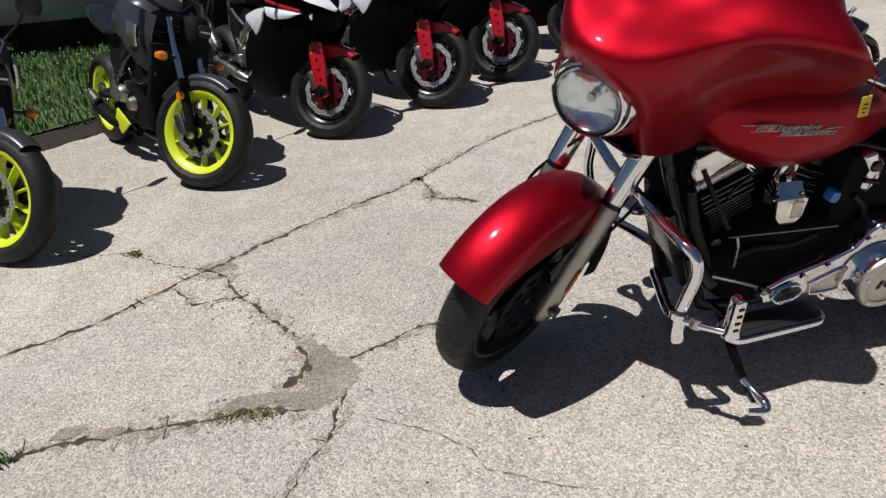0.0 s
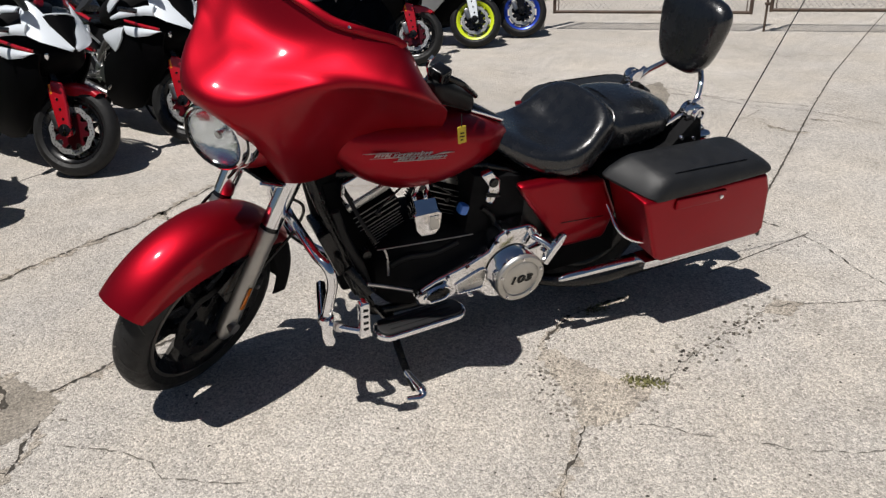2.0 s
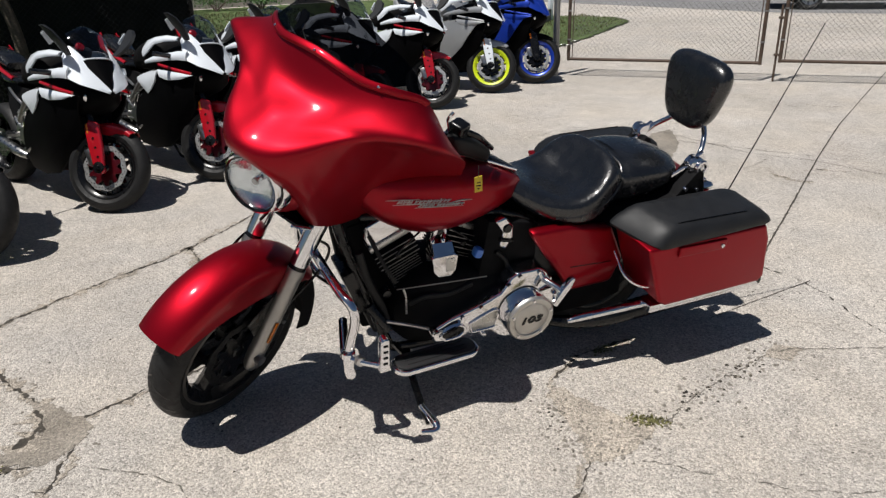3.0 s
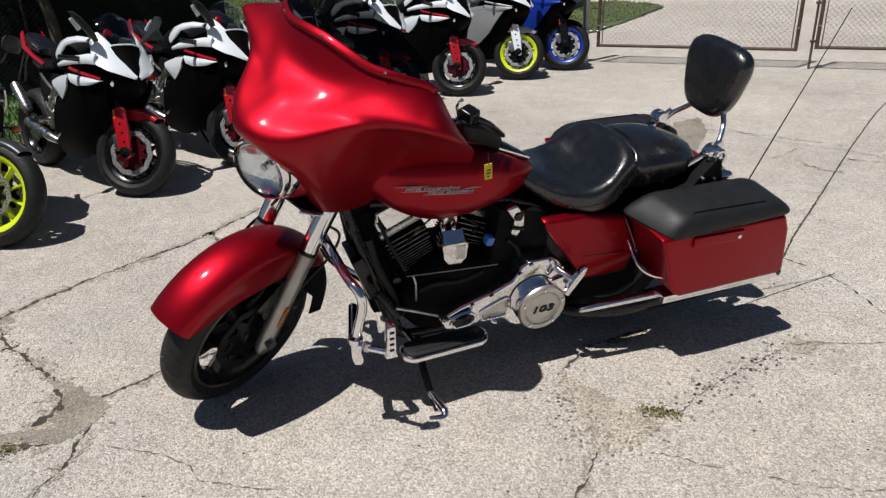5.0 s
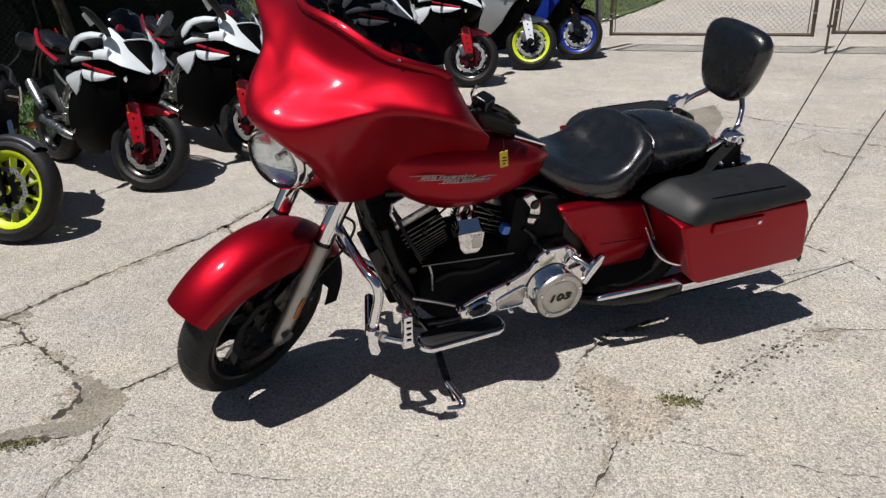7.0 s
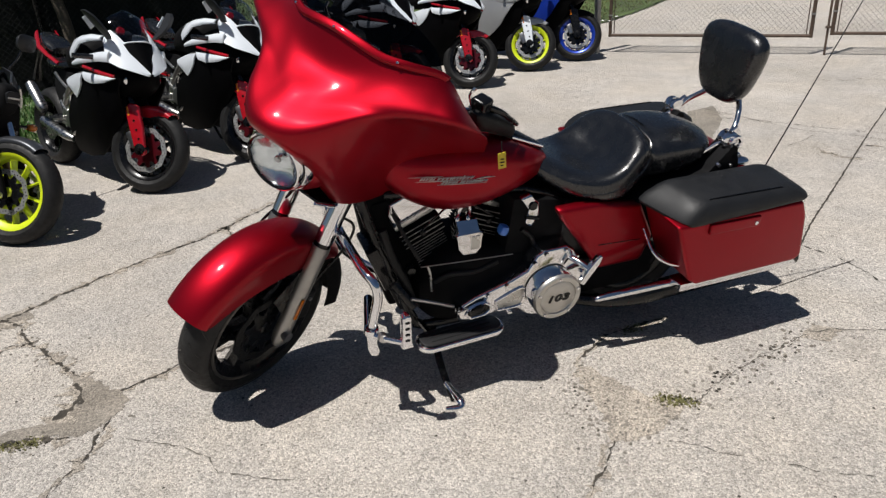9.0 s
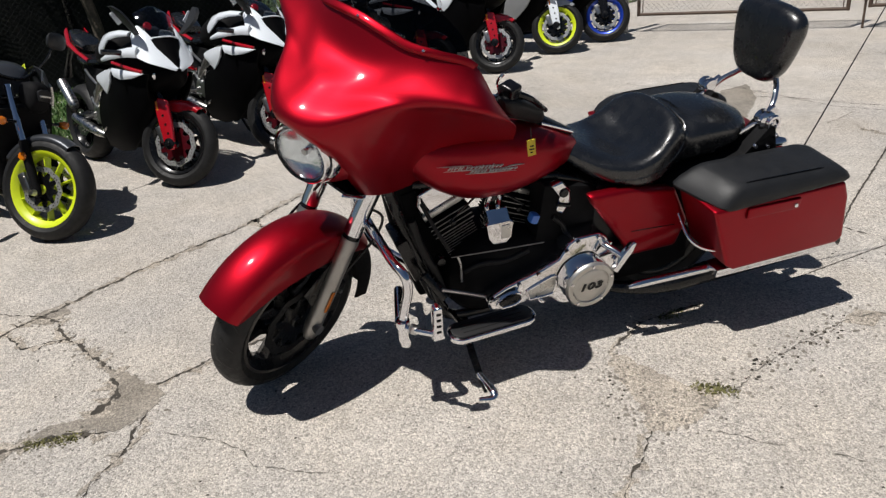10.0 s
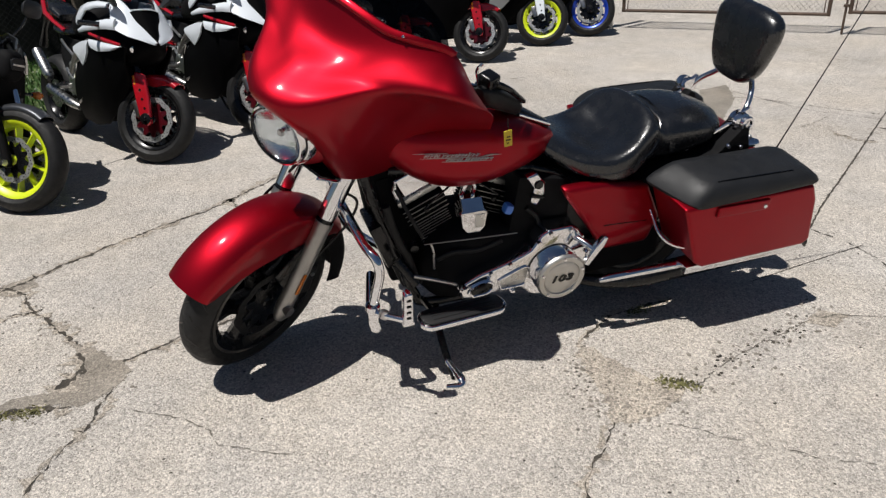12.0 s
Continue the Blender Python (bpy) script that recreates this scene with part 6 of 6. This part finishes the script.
        part("rear_flank", strip_panel([(0.39, 0.238, 0.815), (0.52, 0.226, 0.798), (0.64, 0.210, 0.770), (0.73, 0.200, 0.742)],
                                       [(0.43, 0.240, 0.735), (0.50, 0.230, 0.665), (0.57, 0.212, 0.625), (0.70, 0.200, 0.690)], 0.008, s), c["panel"], root, "painted rear flank")
        if "side" in c:
            part("side_panel", strip_panel([(0.10, 0.215, 0.790), (0.24, 0.236, 0.795), (0.42, 0.244, 0.790), (0.56, 0.236, 0.760)],
                                           [(0.28, 0.236, 0.520), (0.38, 0.236, 0.420), (0.50, 0.226, 0.330), (0.64, 0.200, 0.230)], 0.016, s), c["side"], root, "painted side fairing")
        part("belly_panel", strip_panel([(0.0, 0.17, 0.80), (0.20, 0.215, 0.79), (0.40, 0.228, 0.76), (0.60, 0.205, 0.66), (0.78, 0.18, 0.55)],
                                        [(0.10, 0.10, 0.56), (0.24, 0.13, 0.36), (0.40, 0.14, 0.22), (0.62, 0.12, 0.18), (0.82, 0.12, 0.20)], 0.030, s), c["belly"], root, "black belly fairing side")
        mir = part("mirror", loft([[(x0 + dx, (y0 + dy) * s, z0 + dz) for dx, dy, dz in ((-0.5 * w, 0.006, 0.0), (0, 0.014, -0.004), (0.5 * w, 0.004, 0.0), (0.4 * w, -0.012, 0.004), (-0.4 * w, -0.012, 0.004))]
                                   for x0, y0, z0, w in ((0.11, 0.165, 1.055, 0.06), (0.09, 0.20, 1.095, 0.09), (0.09, 0.245, 1.15, 0.12), (0.11, 0.285, 1.205, 0.11), (0.14, 0.31, 1.235, 0.05))]), PLASTIC, root, "black wing mirror")
        part("mirror_glass", box((0.165, 0.262 * s, 1.165), (0.008, 0.05, 0.09), 0.004, 2, Matrix.Rotation(radians(-35 * s), 4, "X")), c["body"], mir, "pale mirror back")
        part("grip", tube([(0.34, 0.20 * s, 0.885), (0.42, 0.34 * s, 0.865)], 0.018, 10), LEATHER, root, "black grip", xf=st)
        part("tail_panel", strip_panel([(1.02, 0.125, 0.845), (1.22, 0.115, 0.895), (1.38, 0.105, 0.955), (1.47, 0.075, 1.06)], [(1.02, 0.125, 0.815), (1.22, 0.115, 0.862), (1.42, 0.105, 0.920), (1.52, 0.07, 0.985)], 0.012, s), c["tail"], root, "tail side")
        part("footpeg", tube([(0.98, 0.14 * s, 0.42), (0.98, 0.22 * s, 0.42)], 0.012, 8), STEEL, root)
        part("swingarm", tube([(0.88, 0.10 * s, 0.42), (1.15, 0.12 * s, 0.40), (1.41, 0.12 * s, 0.31)], [0.045, 0.04, 0.028], 12, 3), c.get("arm", BLACK), root, "swingarm")
    part("nose_strip", loft([[(x + 0.03 * abs(y) ** 2, y * w, z - 0.010 * abs(y) ** 2) for y in (-1, -0.5, 0, 0.5, 1)] + [(x + 0.05, y * w, z - 0.03) for y in (1, 0, -1)] for x, w, z in ((-0.124, 0.016, 0.832), (-0.091, 0.050, 0.892), (-0.031, 0.084, 0.975), (0.011, 0.102, 1.036))]), c["strip"], root, "dark centre strip")
    part("screen_edge", tube([(0.045, -0.090, 1.034), (0.018, -0.045, 1.042), (0.010, 0.0, 1.044), (0.018, 0.045, 1.042), (0.045, 0.090, 1.034)], 0.005, 6, 3), c["body"], root, "pale screen edge")
    part("nose_liner", pod(dense([(-0.09, 0.02, 0.79, 0.825), (-0.02, 0.11, 0.72, 0.86), (0.08, 0.165, 0.66, 0.95), (0.20, 0.175, 0.62, 1.03), (0.34, 0.185, 0.60, 1.02), (0.50, 0.18, 0.60, 0.97)], 3), 20, 2.6), BELLY, root, "black intake and headlight liner")
    for s in (-1, 1):
        part("headlamp", lathe([(0, 0.012), (0.022, 0.008), (0.028, -0.01)], (0.005, 0.115 * s, 0.785), (-1, 0.5 * s, -0.1), 14), CHROME, root, "small round lamp")
    scr = []
    for k in range(8):
        t = k / 7
        w = 0.088 + 0.045 * math.sin(math.pi * min(1.0, t * 0.8)) - 0.045 * max(0, t - 0.7) / 0.3
        x, z = 0.012 + 0.20 * t, 1.040 + 0.205 * math.sin(t * 1.5)
        scr.append([(x + 0.05 * (q / 8) ** 2, w * q / 8, z - 0.035 * (q / 8) ** 2 * (0.2 + t)) for q in range(-8, 9)])
    b = loft(scr, False, False)
    bmesh.ops.solidify(b, geom=b.faces[:], thickness=0.003)
    part("windscreen", b, CLEAR, root, "clear bubble windscreen").visible_shadow = False
    part("dash", box((0.30, 0, 1.05), (0.06, 0.17, 0.10), 0.015, 2, Matrix.Rotation(radians(-25), 4, "Y")), PLASTIC, root, "black dash")
    part("steering_knob", lathe([(0, 0.012), (0.024, 0.010), (0.032, 0.0), (0.030, -0.02)], (0.262, 0.0, 1.105), (-1, 0, 0.5), 18), c.get("dash", PLASTIC), root, "coloured knob behind the screen")
    part("fuel_tank", pod(dense([(0.48, 0.09, 0.84, 0.96), (0.54, 0.15, 0.82, 1.03), (0.70, 0.165, 0.80, 1.045), (0.88, 0.125, 0.80, 0.975), (0.99, 0.07, 0.80, 0.87)]), 20, 2.5), c["tank"], root, "fuel tank")
    part("seat", pod(dense([(0.94, 0.08, 0.79, 0.86), (1.05, 0.14, 0.79, 0.845), (1.20, 0.13, 0.81, 0.87), (1.25, 0.09, 0.83, 0.89)]), 16, 3), LEATHER, root, "black rider seat")
    part("pillion_seat", pod(dense([(1.20, 0.08, 0.89, 0.94), (1.32, 0.10, 0.93, 1.01), (1.46, 0.06, 0.97, 1.05)]), 16, 3), LEATHER, root, "black pillion seat")
    eng = part("engine", box((0.64, 0, 0.46), (0.50, 0.27, 0.46), 0.05, 3), PIT, root, "dark engine block")
    part("radiator", box((0.20, 0, 0.56), (0.05, 0.28, 0.34), 0.01, 2, Matrix.Rotation(radians(-15), 4, "Y")), PIT, eng)
    part("clutch_case", lathe([(0, 0.03), (0.07, 0.028), (0.085, 0.0), (0.085, -0.03)], (0.80, 0.145, 0.44), (0, 1, 0), 24), STEEL, eng)
    part("generator_case", lathe([(0, 0.02), (0.045, 0.018), (0.055, 0.0), (0.055, -0.03)], (0.72, 0.15, 0.56), (0, 1, 0), 18), BRUSHED, eng)
    part("frame_spar", tube([(0.52, 0.175, 0.80), (0.72, 0.175, 0.70), (0.90, 0.150, 0.54)], [0.020, 0.026, 0.022], 10, 3), FORKGREY, root, "grey frame spar")
    for a, b, r, m in (((0.62, 0.165, 0.64), (0.70, 0.172, 0.50), 0.010, STEEL), ((0.70, 0.168, 0.66), (0.84, 0.166, 0.58), 0.008, BRUSHED), ((0.66, 0.160, 0.40), (0.78, 0.165, 0.33), 0.012, STEEL), ((0.86, 0.155, 0.48), (0.98, 0.150, 0.56), 0.009, BRUSHED), ((0.76, 0.172, 0.62), (0.79, 0.176, 0.50), 0.007, CHROME), ((0.92, 0.12, 0.66), (1.10, 0.12, 0.76), 0.010, STEEL)):
        part("engine_link", tube([a, ((a[0] + b[0]) / 2, a[1] + 0.006, (a[2] + b[2]) / 2), b], r, 8, 2), m, eng)
    for px0, pz0, pr in ((0.64, 0.56, 0.014), (0.73, 0.44, 0.016), (0.88, 0.60, 0.013), (0.82, 0.34, 0.014), (0.94, 0.44, 0.012)):
        part("engine_bolt", lathe([(0, 0.02), (pr, 0.016), (pr * 1.2, -0.02)], (px0, 0.155, pz0), (0, 1, 0), 10), STEEL, eng)
    part("foot_plate", prism([(0.86, 0.62), (0.92, 0.62), (0.99, 0.42), (0.93, 0.36), (0.88, 0.40)], 0.140, 0.152, 0.004), BRUSHED, root, "silver foot plate")
    part("shift_rod", tube([(0.70, 0.16, 0.52), (0.82, 0.168, 0.40), (0.95, 0.165, 0.40)], 0.007, 8), STEEL, root)
    part("exhaust", tube([(0.86, 0.13, 0.28), (0.95, 0.15, 0.30), (1.15, 0.155, 0.34), (1.32, 0.155, 0.375)], [0.026, 0.036, 0.038, 0.034], 16, 3), BRUSHED, root, "steel exhaust pipe")
    part("silencer", tube([(1.20, 0.19, 0.465), (1.23, 0.195, 0.495), (1.37, 0.20, 0.64), (1.385, 0.20, 0.655)], [0.028, 0.040, 0.040, 0.030], 16, 2), BRUSHED, root, "bright upswept silencer")
    part("side_stand", tube([(0.80, -0.13, 0.22), (0.82, -0.24, 0.06), (0.80, -0.27, 0.045)], 0.012, 8), BLACK, root, "side stand")
    part("inner_tray", prism([(0.80, 0.74), (1.20, 0.82), (1.22, 0.62), (1.05, 0.34), (0.90, 0.20), (0.75, 0.20)], -0.085, 0.085, 0.01), PIT, root, "black inner tray")
    part("subframe", tube([(0.90, -0.10, 0.62), (1.15, -0.09, 0.78), (1.5, -0.05, 0.93)], 0.018, 8), BLACK, root)
    part("fender_tail", tube([(1.55, 0, 0.96), (1.68, 0, 0.80), (1.74, 0, 0.66)], [0.03, 0.02, 0.04], 8), BLACK, root, "tail tidy")
    return root


def naked(root):
    """Naked street motorcycle with yellow wheels."""
    st = steer_by(30)
    wheel("front_wheel", root, (0, 0, 0.318), 0.318, 0.135, 0.230, 10, YELLOW, DISC, st, "black tyre on a fluorescent yellow wheel", 0.138, 0.055, 0.007, carrier=BLACK)
    wheel("rear_wheel", root, (1.40, 0, 0.31), 0.31, 0.18, 0.216, 10, YELLOW, STEEL, None, "black tyre on a fluorescent yellow wheel", 0.11, 0.07, 0.013, disc_sides=(1,), carrier=STEEL)
    ff_ = part("front_fender", fender_strip((0, 0, 0.318), 0.338, 0.060, 58, 148, 0.016, 16), GREYPAINT, root, "dark grey front fender", xf=st)
    for s in (-1, 1):
        y = 0.098 * s
        leg = part("fork_leg", tube([(-0.012, y, 0.275), (0.0, y, 0.31), (0.115, y, 0.60)], [0.020, 0.027, 0.026], 12), PIT, root, "black fork leg", xf=st)
        part("fork_tube", tube([(0.11, y, 0.59), (0.24, y, 0.92)], 0.021, 12), CHROME, leg, "bright fork tube", xf=st)
        part("reflector", lathe([(0, 0.008), (0.022, 0.006), (0.026, -0.006)], (0.085, y + 0.034 * s, 0.51), (0, s, 0), 14), AMBER, leg, "round amber reflector", xf=st)
        part("axle_nut", lathe([(0, 0.03), (0.014, 0.028), (0.022, 0.0)], (0, y + 0.02 * s, 0.30), (0, s, 0), 12), STEEL, leg, xf=st)
        caliper(root, 0.10, 0.075 * s, 0.35, STEEL, st)
        sig = part("turn_signal", pod(dense([(0.10, 0.010, 0.70, 0.72, 0.25 * s), (0.12, 0.035, 0.685, 0.735, 0.25 * s), (0.155, 0.03, 0.69, 0.73, 0.25 * s)], 3), 12), AMBER, root, "amber turn signal", xf=st)
        part("signal_stalk", tube([(0.15, 0.12 * s, 0.71), (0.14, 0.22 * s, 0.71)], 0.010, 8), BLACK, sig, xf=st)
        part("tank_shroud", strip_panel([(0.17, 0.14, 0.95), (0.30, 0.20, 1.00), (0.48, 0.215, 1.02), (0.66, 0.18, 0.95)], [(0.22, 0.15, 0.62), (0.34, 0.205, 0.68), (0.50, 0.22, 0.80), (0.68, 0.18, 0.82)], 0.03, s), GREYPAINT, root, "dark grey tank shroud")
        part("shroud_insert", strip_panel([(0.26, 0.222, 0.90), (0.33, 0.24, 0.915)], [(0.28, 0.222, 0.78), (0.34, 0.24, 0.775)], 0.006, s), BRUSHED, root, "silver shroud insert")
        part("grip", tube([(0.36, 0.24 * s, 1.03), (0.44, 0.38 * s, 1.02)], 0.018, 10), LEATHER, root, "black grip", xf=st)
        mir = part("mirror", pod(dense([(0.30, 0.04, 1.21, 1.27, 0.37 * s), (0.315, 0.08, 1.19, 1.30, 0.37 * s), (0.34, 0.07, 1.20, 1.29, 0.37 * s)], 3), 14, 3), PLASTIC, root, "black mirror", xf=st)
        part("mirror_stalk", tube([(0.36, 0.26 * s, 1.04), (0.34, 0.32 * s, 1.13), (0.33, 0.355 * s, 1.22)], 0.007, 8, 3), BLACK, mir, xf=st)
        part("swingarm", tube([(0.85, 0.10 * s, 0.40), (1.12, 0.12 * s, 0.39), (1.40, 0.12 * s, 0.31)], [0.04, 0.035, 0.026], 12, 3), BLACK, root, "black swingarm")
        part("frame_spar", tube([(0.30, 0.07 * s, 0.84), (0.55, 0.16 * s, 0.72), (0.85, 0.14 * s, 0.52)], [0.03, 0.035, 0.03], 10, 3), BLACK, root, "black frame spar")
    part("handlebar", tube([(0.44, -0.38, 1.02), (0.36, -0.24, 1.03), (0.30, -0.08, 0.97), (0.30, 0.08, 0.97), (0.36, 0.24, 1.03), (0.44, 0.38, 1.02)], 0.012, 10, 4), BLACK, root, "black handlebar", xf=st)
    hd = part("headlight", pod(dense([(0.06, 0.03, 0.83, 0.90), (0.075, 0.060, 0.79, 0.94), (0.12, 0.075, 0.77, 0.96), (0.19, 0.06, 0.82, 0.95)]), 20, 3.2), PIT, root, "angular black headlight", xf=st)
    part("headlight_lens", prism([(-0.045, 0.845), (0.045, 0.845), (0.055, 0.90), (0.03, 0.915), (-0.03, 0.915), (-0.055, 0.90)], 0.055, 0.072, 0.006, 2, "yz"), LIDMAT, hd, "dark lens over the reflector", xf=st)
    part("headlight_strip", prism([(-0.045, 0.868), (0.045, 0.868), (0.045, 0.880), (-0.045, 0.880)], 0.050, 0.060, 0.002, 1, "yz"), BRUSHED, hd, xf=st)
    part("fuel_tank", pod(dense([(0.38, 0.10, 0.86, 0.97), (0.46, 0.17, 0.84, 1.04), (0.62, 0.19, 0.82, 1.05), (0.80, 0.14, 0.81, 0.97), (0.92, 0.08, 0.80, 0.87)]), 20, 2.6), GREYPAINT, root, "dark grey fuel tank")
    part("tank_flash", box((0.60, -0.185, 0.99), (0.10, 0.006, 0.05), 0.003, 1, Matrix.Rotation(radians(20), 4, "Y")), YELLOW, root, "yellow tank flash")
    part("seat", pod(dense([(0.86, 0.09, 0.78, 0.84), (1.0, 0.14, 0.77, 0.83), (1.18, 0.14, 0.80, 0.87), (1.40, 0.11, 0.86, 0.92), (1.55, 0.06, 0.88, 0.92)]), 16, 3), LEATHER, root, "black seat")
    part("tail", pod(dense([(1.15, 0.10, 0.74, 0.83), (1.40, 0.10, 0.80, 0.88), (1.62, 0.05, 0.86, 0.91)]), 14, 3), GREYPAINT, root, "dark grey tail")
    eng = part("engine", box((0.60, 0, 0.46), (0.46, 0.28, 0.40), 0.05, 3), PIT, root, "dark engine block")
    part("cylinder_head", box((0.47, 0, 0.68), (0.28, 0.30, 0.22), 0.03, 2, Matrix.Rotation(radians(-25), 4, "Y")), PIT, eng)
    part("clutch_case", lathe([(0, 0.03), (0.045, 0.028), (0.058, 0.0), (0.06, -0.03)], (0.78, 0.15, 0.44), (0, 1, 0), 24), FORKGREY, eng)
    part("generator_case", lathe([(0, 0.03), (0.035, 0.028), (0.045, 0.0), (0.048, -0.03)], (0.62, 0.15, 0.40), (0, 1, 0), 24), FORKGREY, eng)
    for px0, pz0, pr in ((0.66, 0.52, 0.018), (0.72, 0.58, 0.014), (0.80, 0.56, 0.016), (0.86, 0.50, 0.012), (0.70, 0.46, 0.012)):
        part("engine_bolt", lathe([(0, 0.02), (pr, 0.018), (pr, -0.02)], (px0, 0.15, pz0), (0, 1, 0), 10), STEEL, eng)
    part("coolant_hose", tube([(0.30, 0.15, 0.60), (0.42, 0.17, 0.56), (0.55, 0.16, 0.58), (0.64, 0.15, 0.66)], 0.013, 10, 4), BLACK, root, "black coolant hose")
    part("radiator", box((0.25, 0, 0.64), (0.06, 0.34, 0.36), 0.01, 2, Matrix.Rotation(radians(-18), 4, "Y")), PIT, eng)
    part("foot_plate", prism([(0.90, 0.58), (0.96, 0.58), (1.02, 0.40), (0.95, 0.35), (0.90, 0.38)], 0.140, 0.152, 0.004), BRUSHED, root, "silver foot plate")
    part("belly_flash", prism([(0.70, 0.26), (0.90, 0.33), (0.95, 0.24), (0.85, 0.17)], 0.145, 0.160, 0.005), YELLOW, root, "yellow belly flash")
    for y in (-0.09, 0.0, 0.09):
        part("header_pipe", tube([(0.36, y, 0.60), (0.27, y, 0.48), (0.30, y * 0.9, 0.28), (0.45, y * 0.7, 0.20), (0.75, y * 0.4, 0.19)], 0.019, 10, 4), PIPEBROWN, root, "heat-stained header pipe")
    part("silencer", tube([(0.75, 0.08, 0.19), (1.0, 0.15, 0.24), (1.22, 0.17, 0.30)], [0.030, 0.045, 0.040], 14, 3), PIT, root, "short black silencer")
    part("silencer_cap", tube([(1.16, 0.185, 0.33), (1.28, 0.19, 0.38)], [0.034, 0.028], 14), BRUSHED, root, "bright silencer cap")
    part("side_stand", tube([(0.72, -0.13, 0.22), (0.74, -0.24, 0.06), (0.72, -0.27, 0.045)], 0.012, 8), BLACK, root, "side stand")
    part("inner_tray", prism([(0.30, 0.85), (1.10, 0.80), (1.16, 0.60), (1.0, 0.32), (0.82, 0.22), (0.45, 0.26)], -0.08, 0.08, 0.01), PIT, root, "black inner tray")
    part("rear_shock", tube([(0.95, 0, 0.68), (1.10, 0, 0.42)], 0.03, 10), YELLOW, root, "yellow shock spring")
    part("footpeg", tube([(0.95, -0.14, 0.40), (0.95, -0.23, 0.40)], 0.012, 8), STEEL, root)
    return root


WHITE_RED = dict(body=WHITE, panel=WHITE, duct=WHITE, strip=BELLY, belly=BELLY, carrier=DARKRED, wheel=BLACK, leg=SPORTRED, fender=SPORTRED, tail=SPORTRED, accent=SPORTRED, tank=PIT, dash=SPORTRED, caliper=STEEL)
SILVER_YELLOW = dict(body=WHITE, panel=SILVER, duct=SILVER, side=SILVER, strip=BELLY, belly=BELLY, carrier=BLACK, wheel=YELLOW, leg=WHITE, fender=SILVER, tail=SILVER, accent=SILVER, tank=SILVER, caliper=STEEL)
ALL_BLUE = dict(body=BLUE, panel=BLUE, duct=BLUE, side=BLUE, strip=BLUE, belly=BELLY, carrier=BLACK, wheel=BLUE, leg=BLACK, fender=BELLY, tail=BLUE, accent=BLUE, tank=BLUE, caliper=STEEL)

nk = naked(parked("naked_motorcycle", -1.22, 2.17, "dark grey naked motorcycle with fluorescent yellow wheels"))
copy_thing(nk, pose(-2.10, 1.50, 0, 0, 0, HEAD) @ pose(0, 0, 0, 9, 0, 0))
sp = sport(parked("sport_motorcycle", -0.45, 2.81, "white and black sport motorcycle with red fork guards"), WHITE_RED)
for x, y in ((0.33, 3.22), (1.0, 3.73), (1.88, 4.33), (2.80, 4.85)):
    copy_thing(sp, pose(x, y, 0, 0, 0, HEAD) @ pose(0, 0, 0, 9, 0, 0))
sport(parked("sport_motorcycle", 3.76, 5.36, "silver and white sport motorcycle with fluorescent yellow wheels"), SILVER_YELLOW)
sport(parked("sport_motorcycle", 4.53, 5.63, "blue sport motorcycle with blue wheels"), ALL_BLUE)
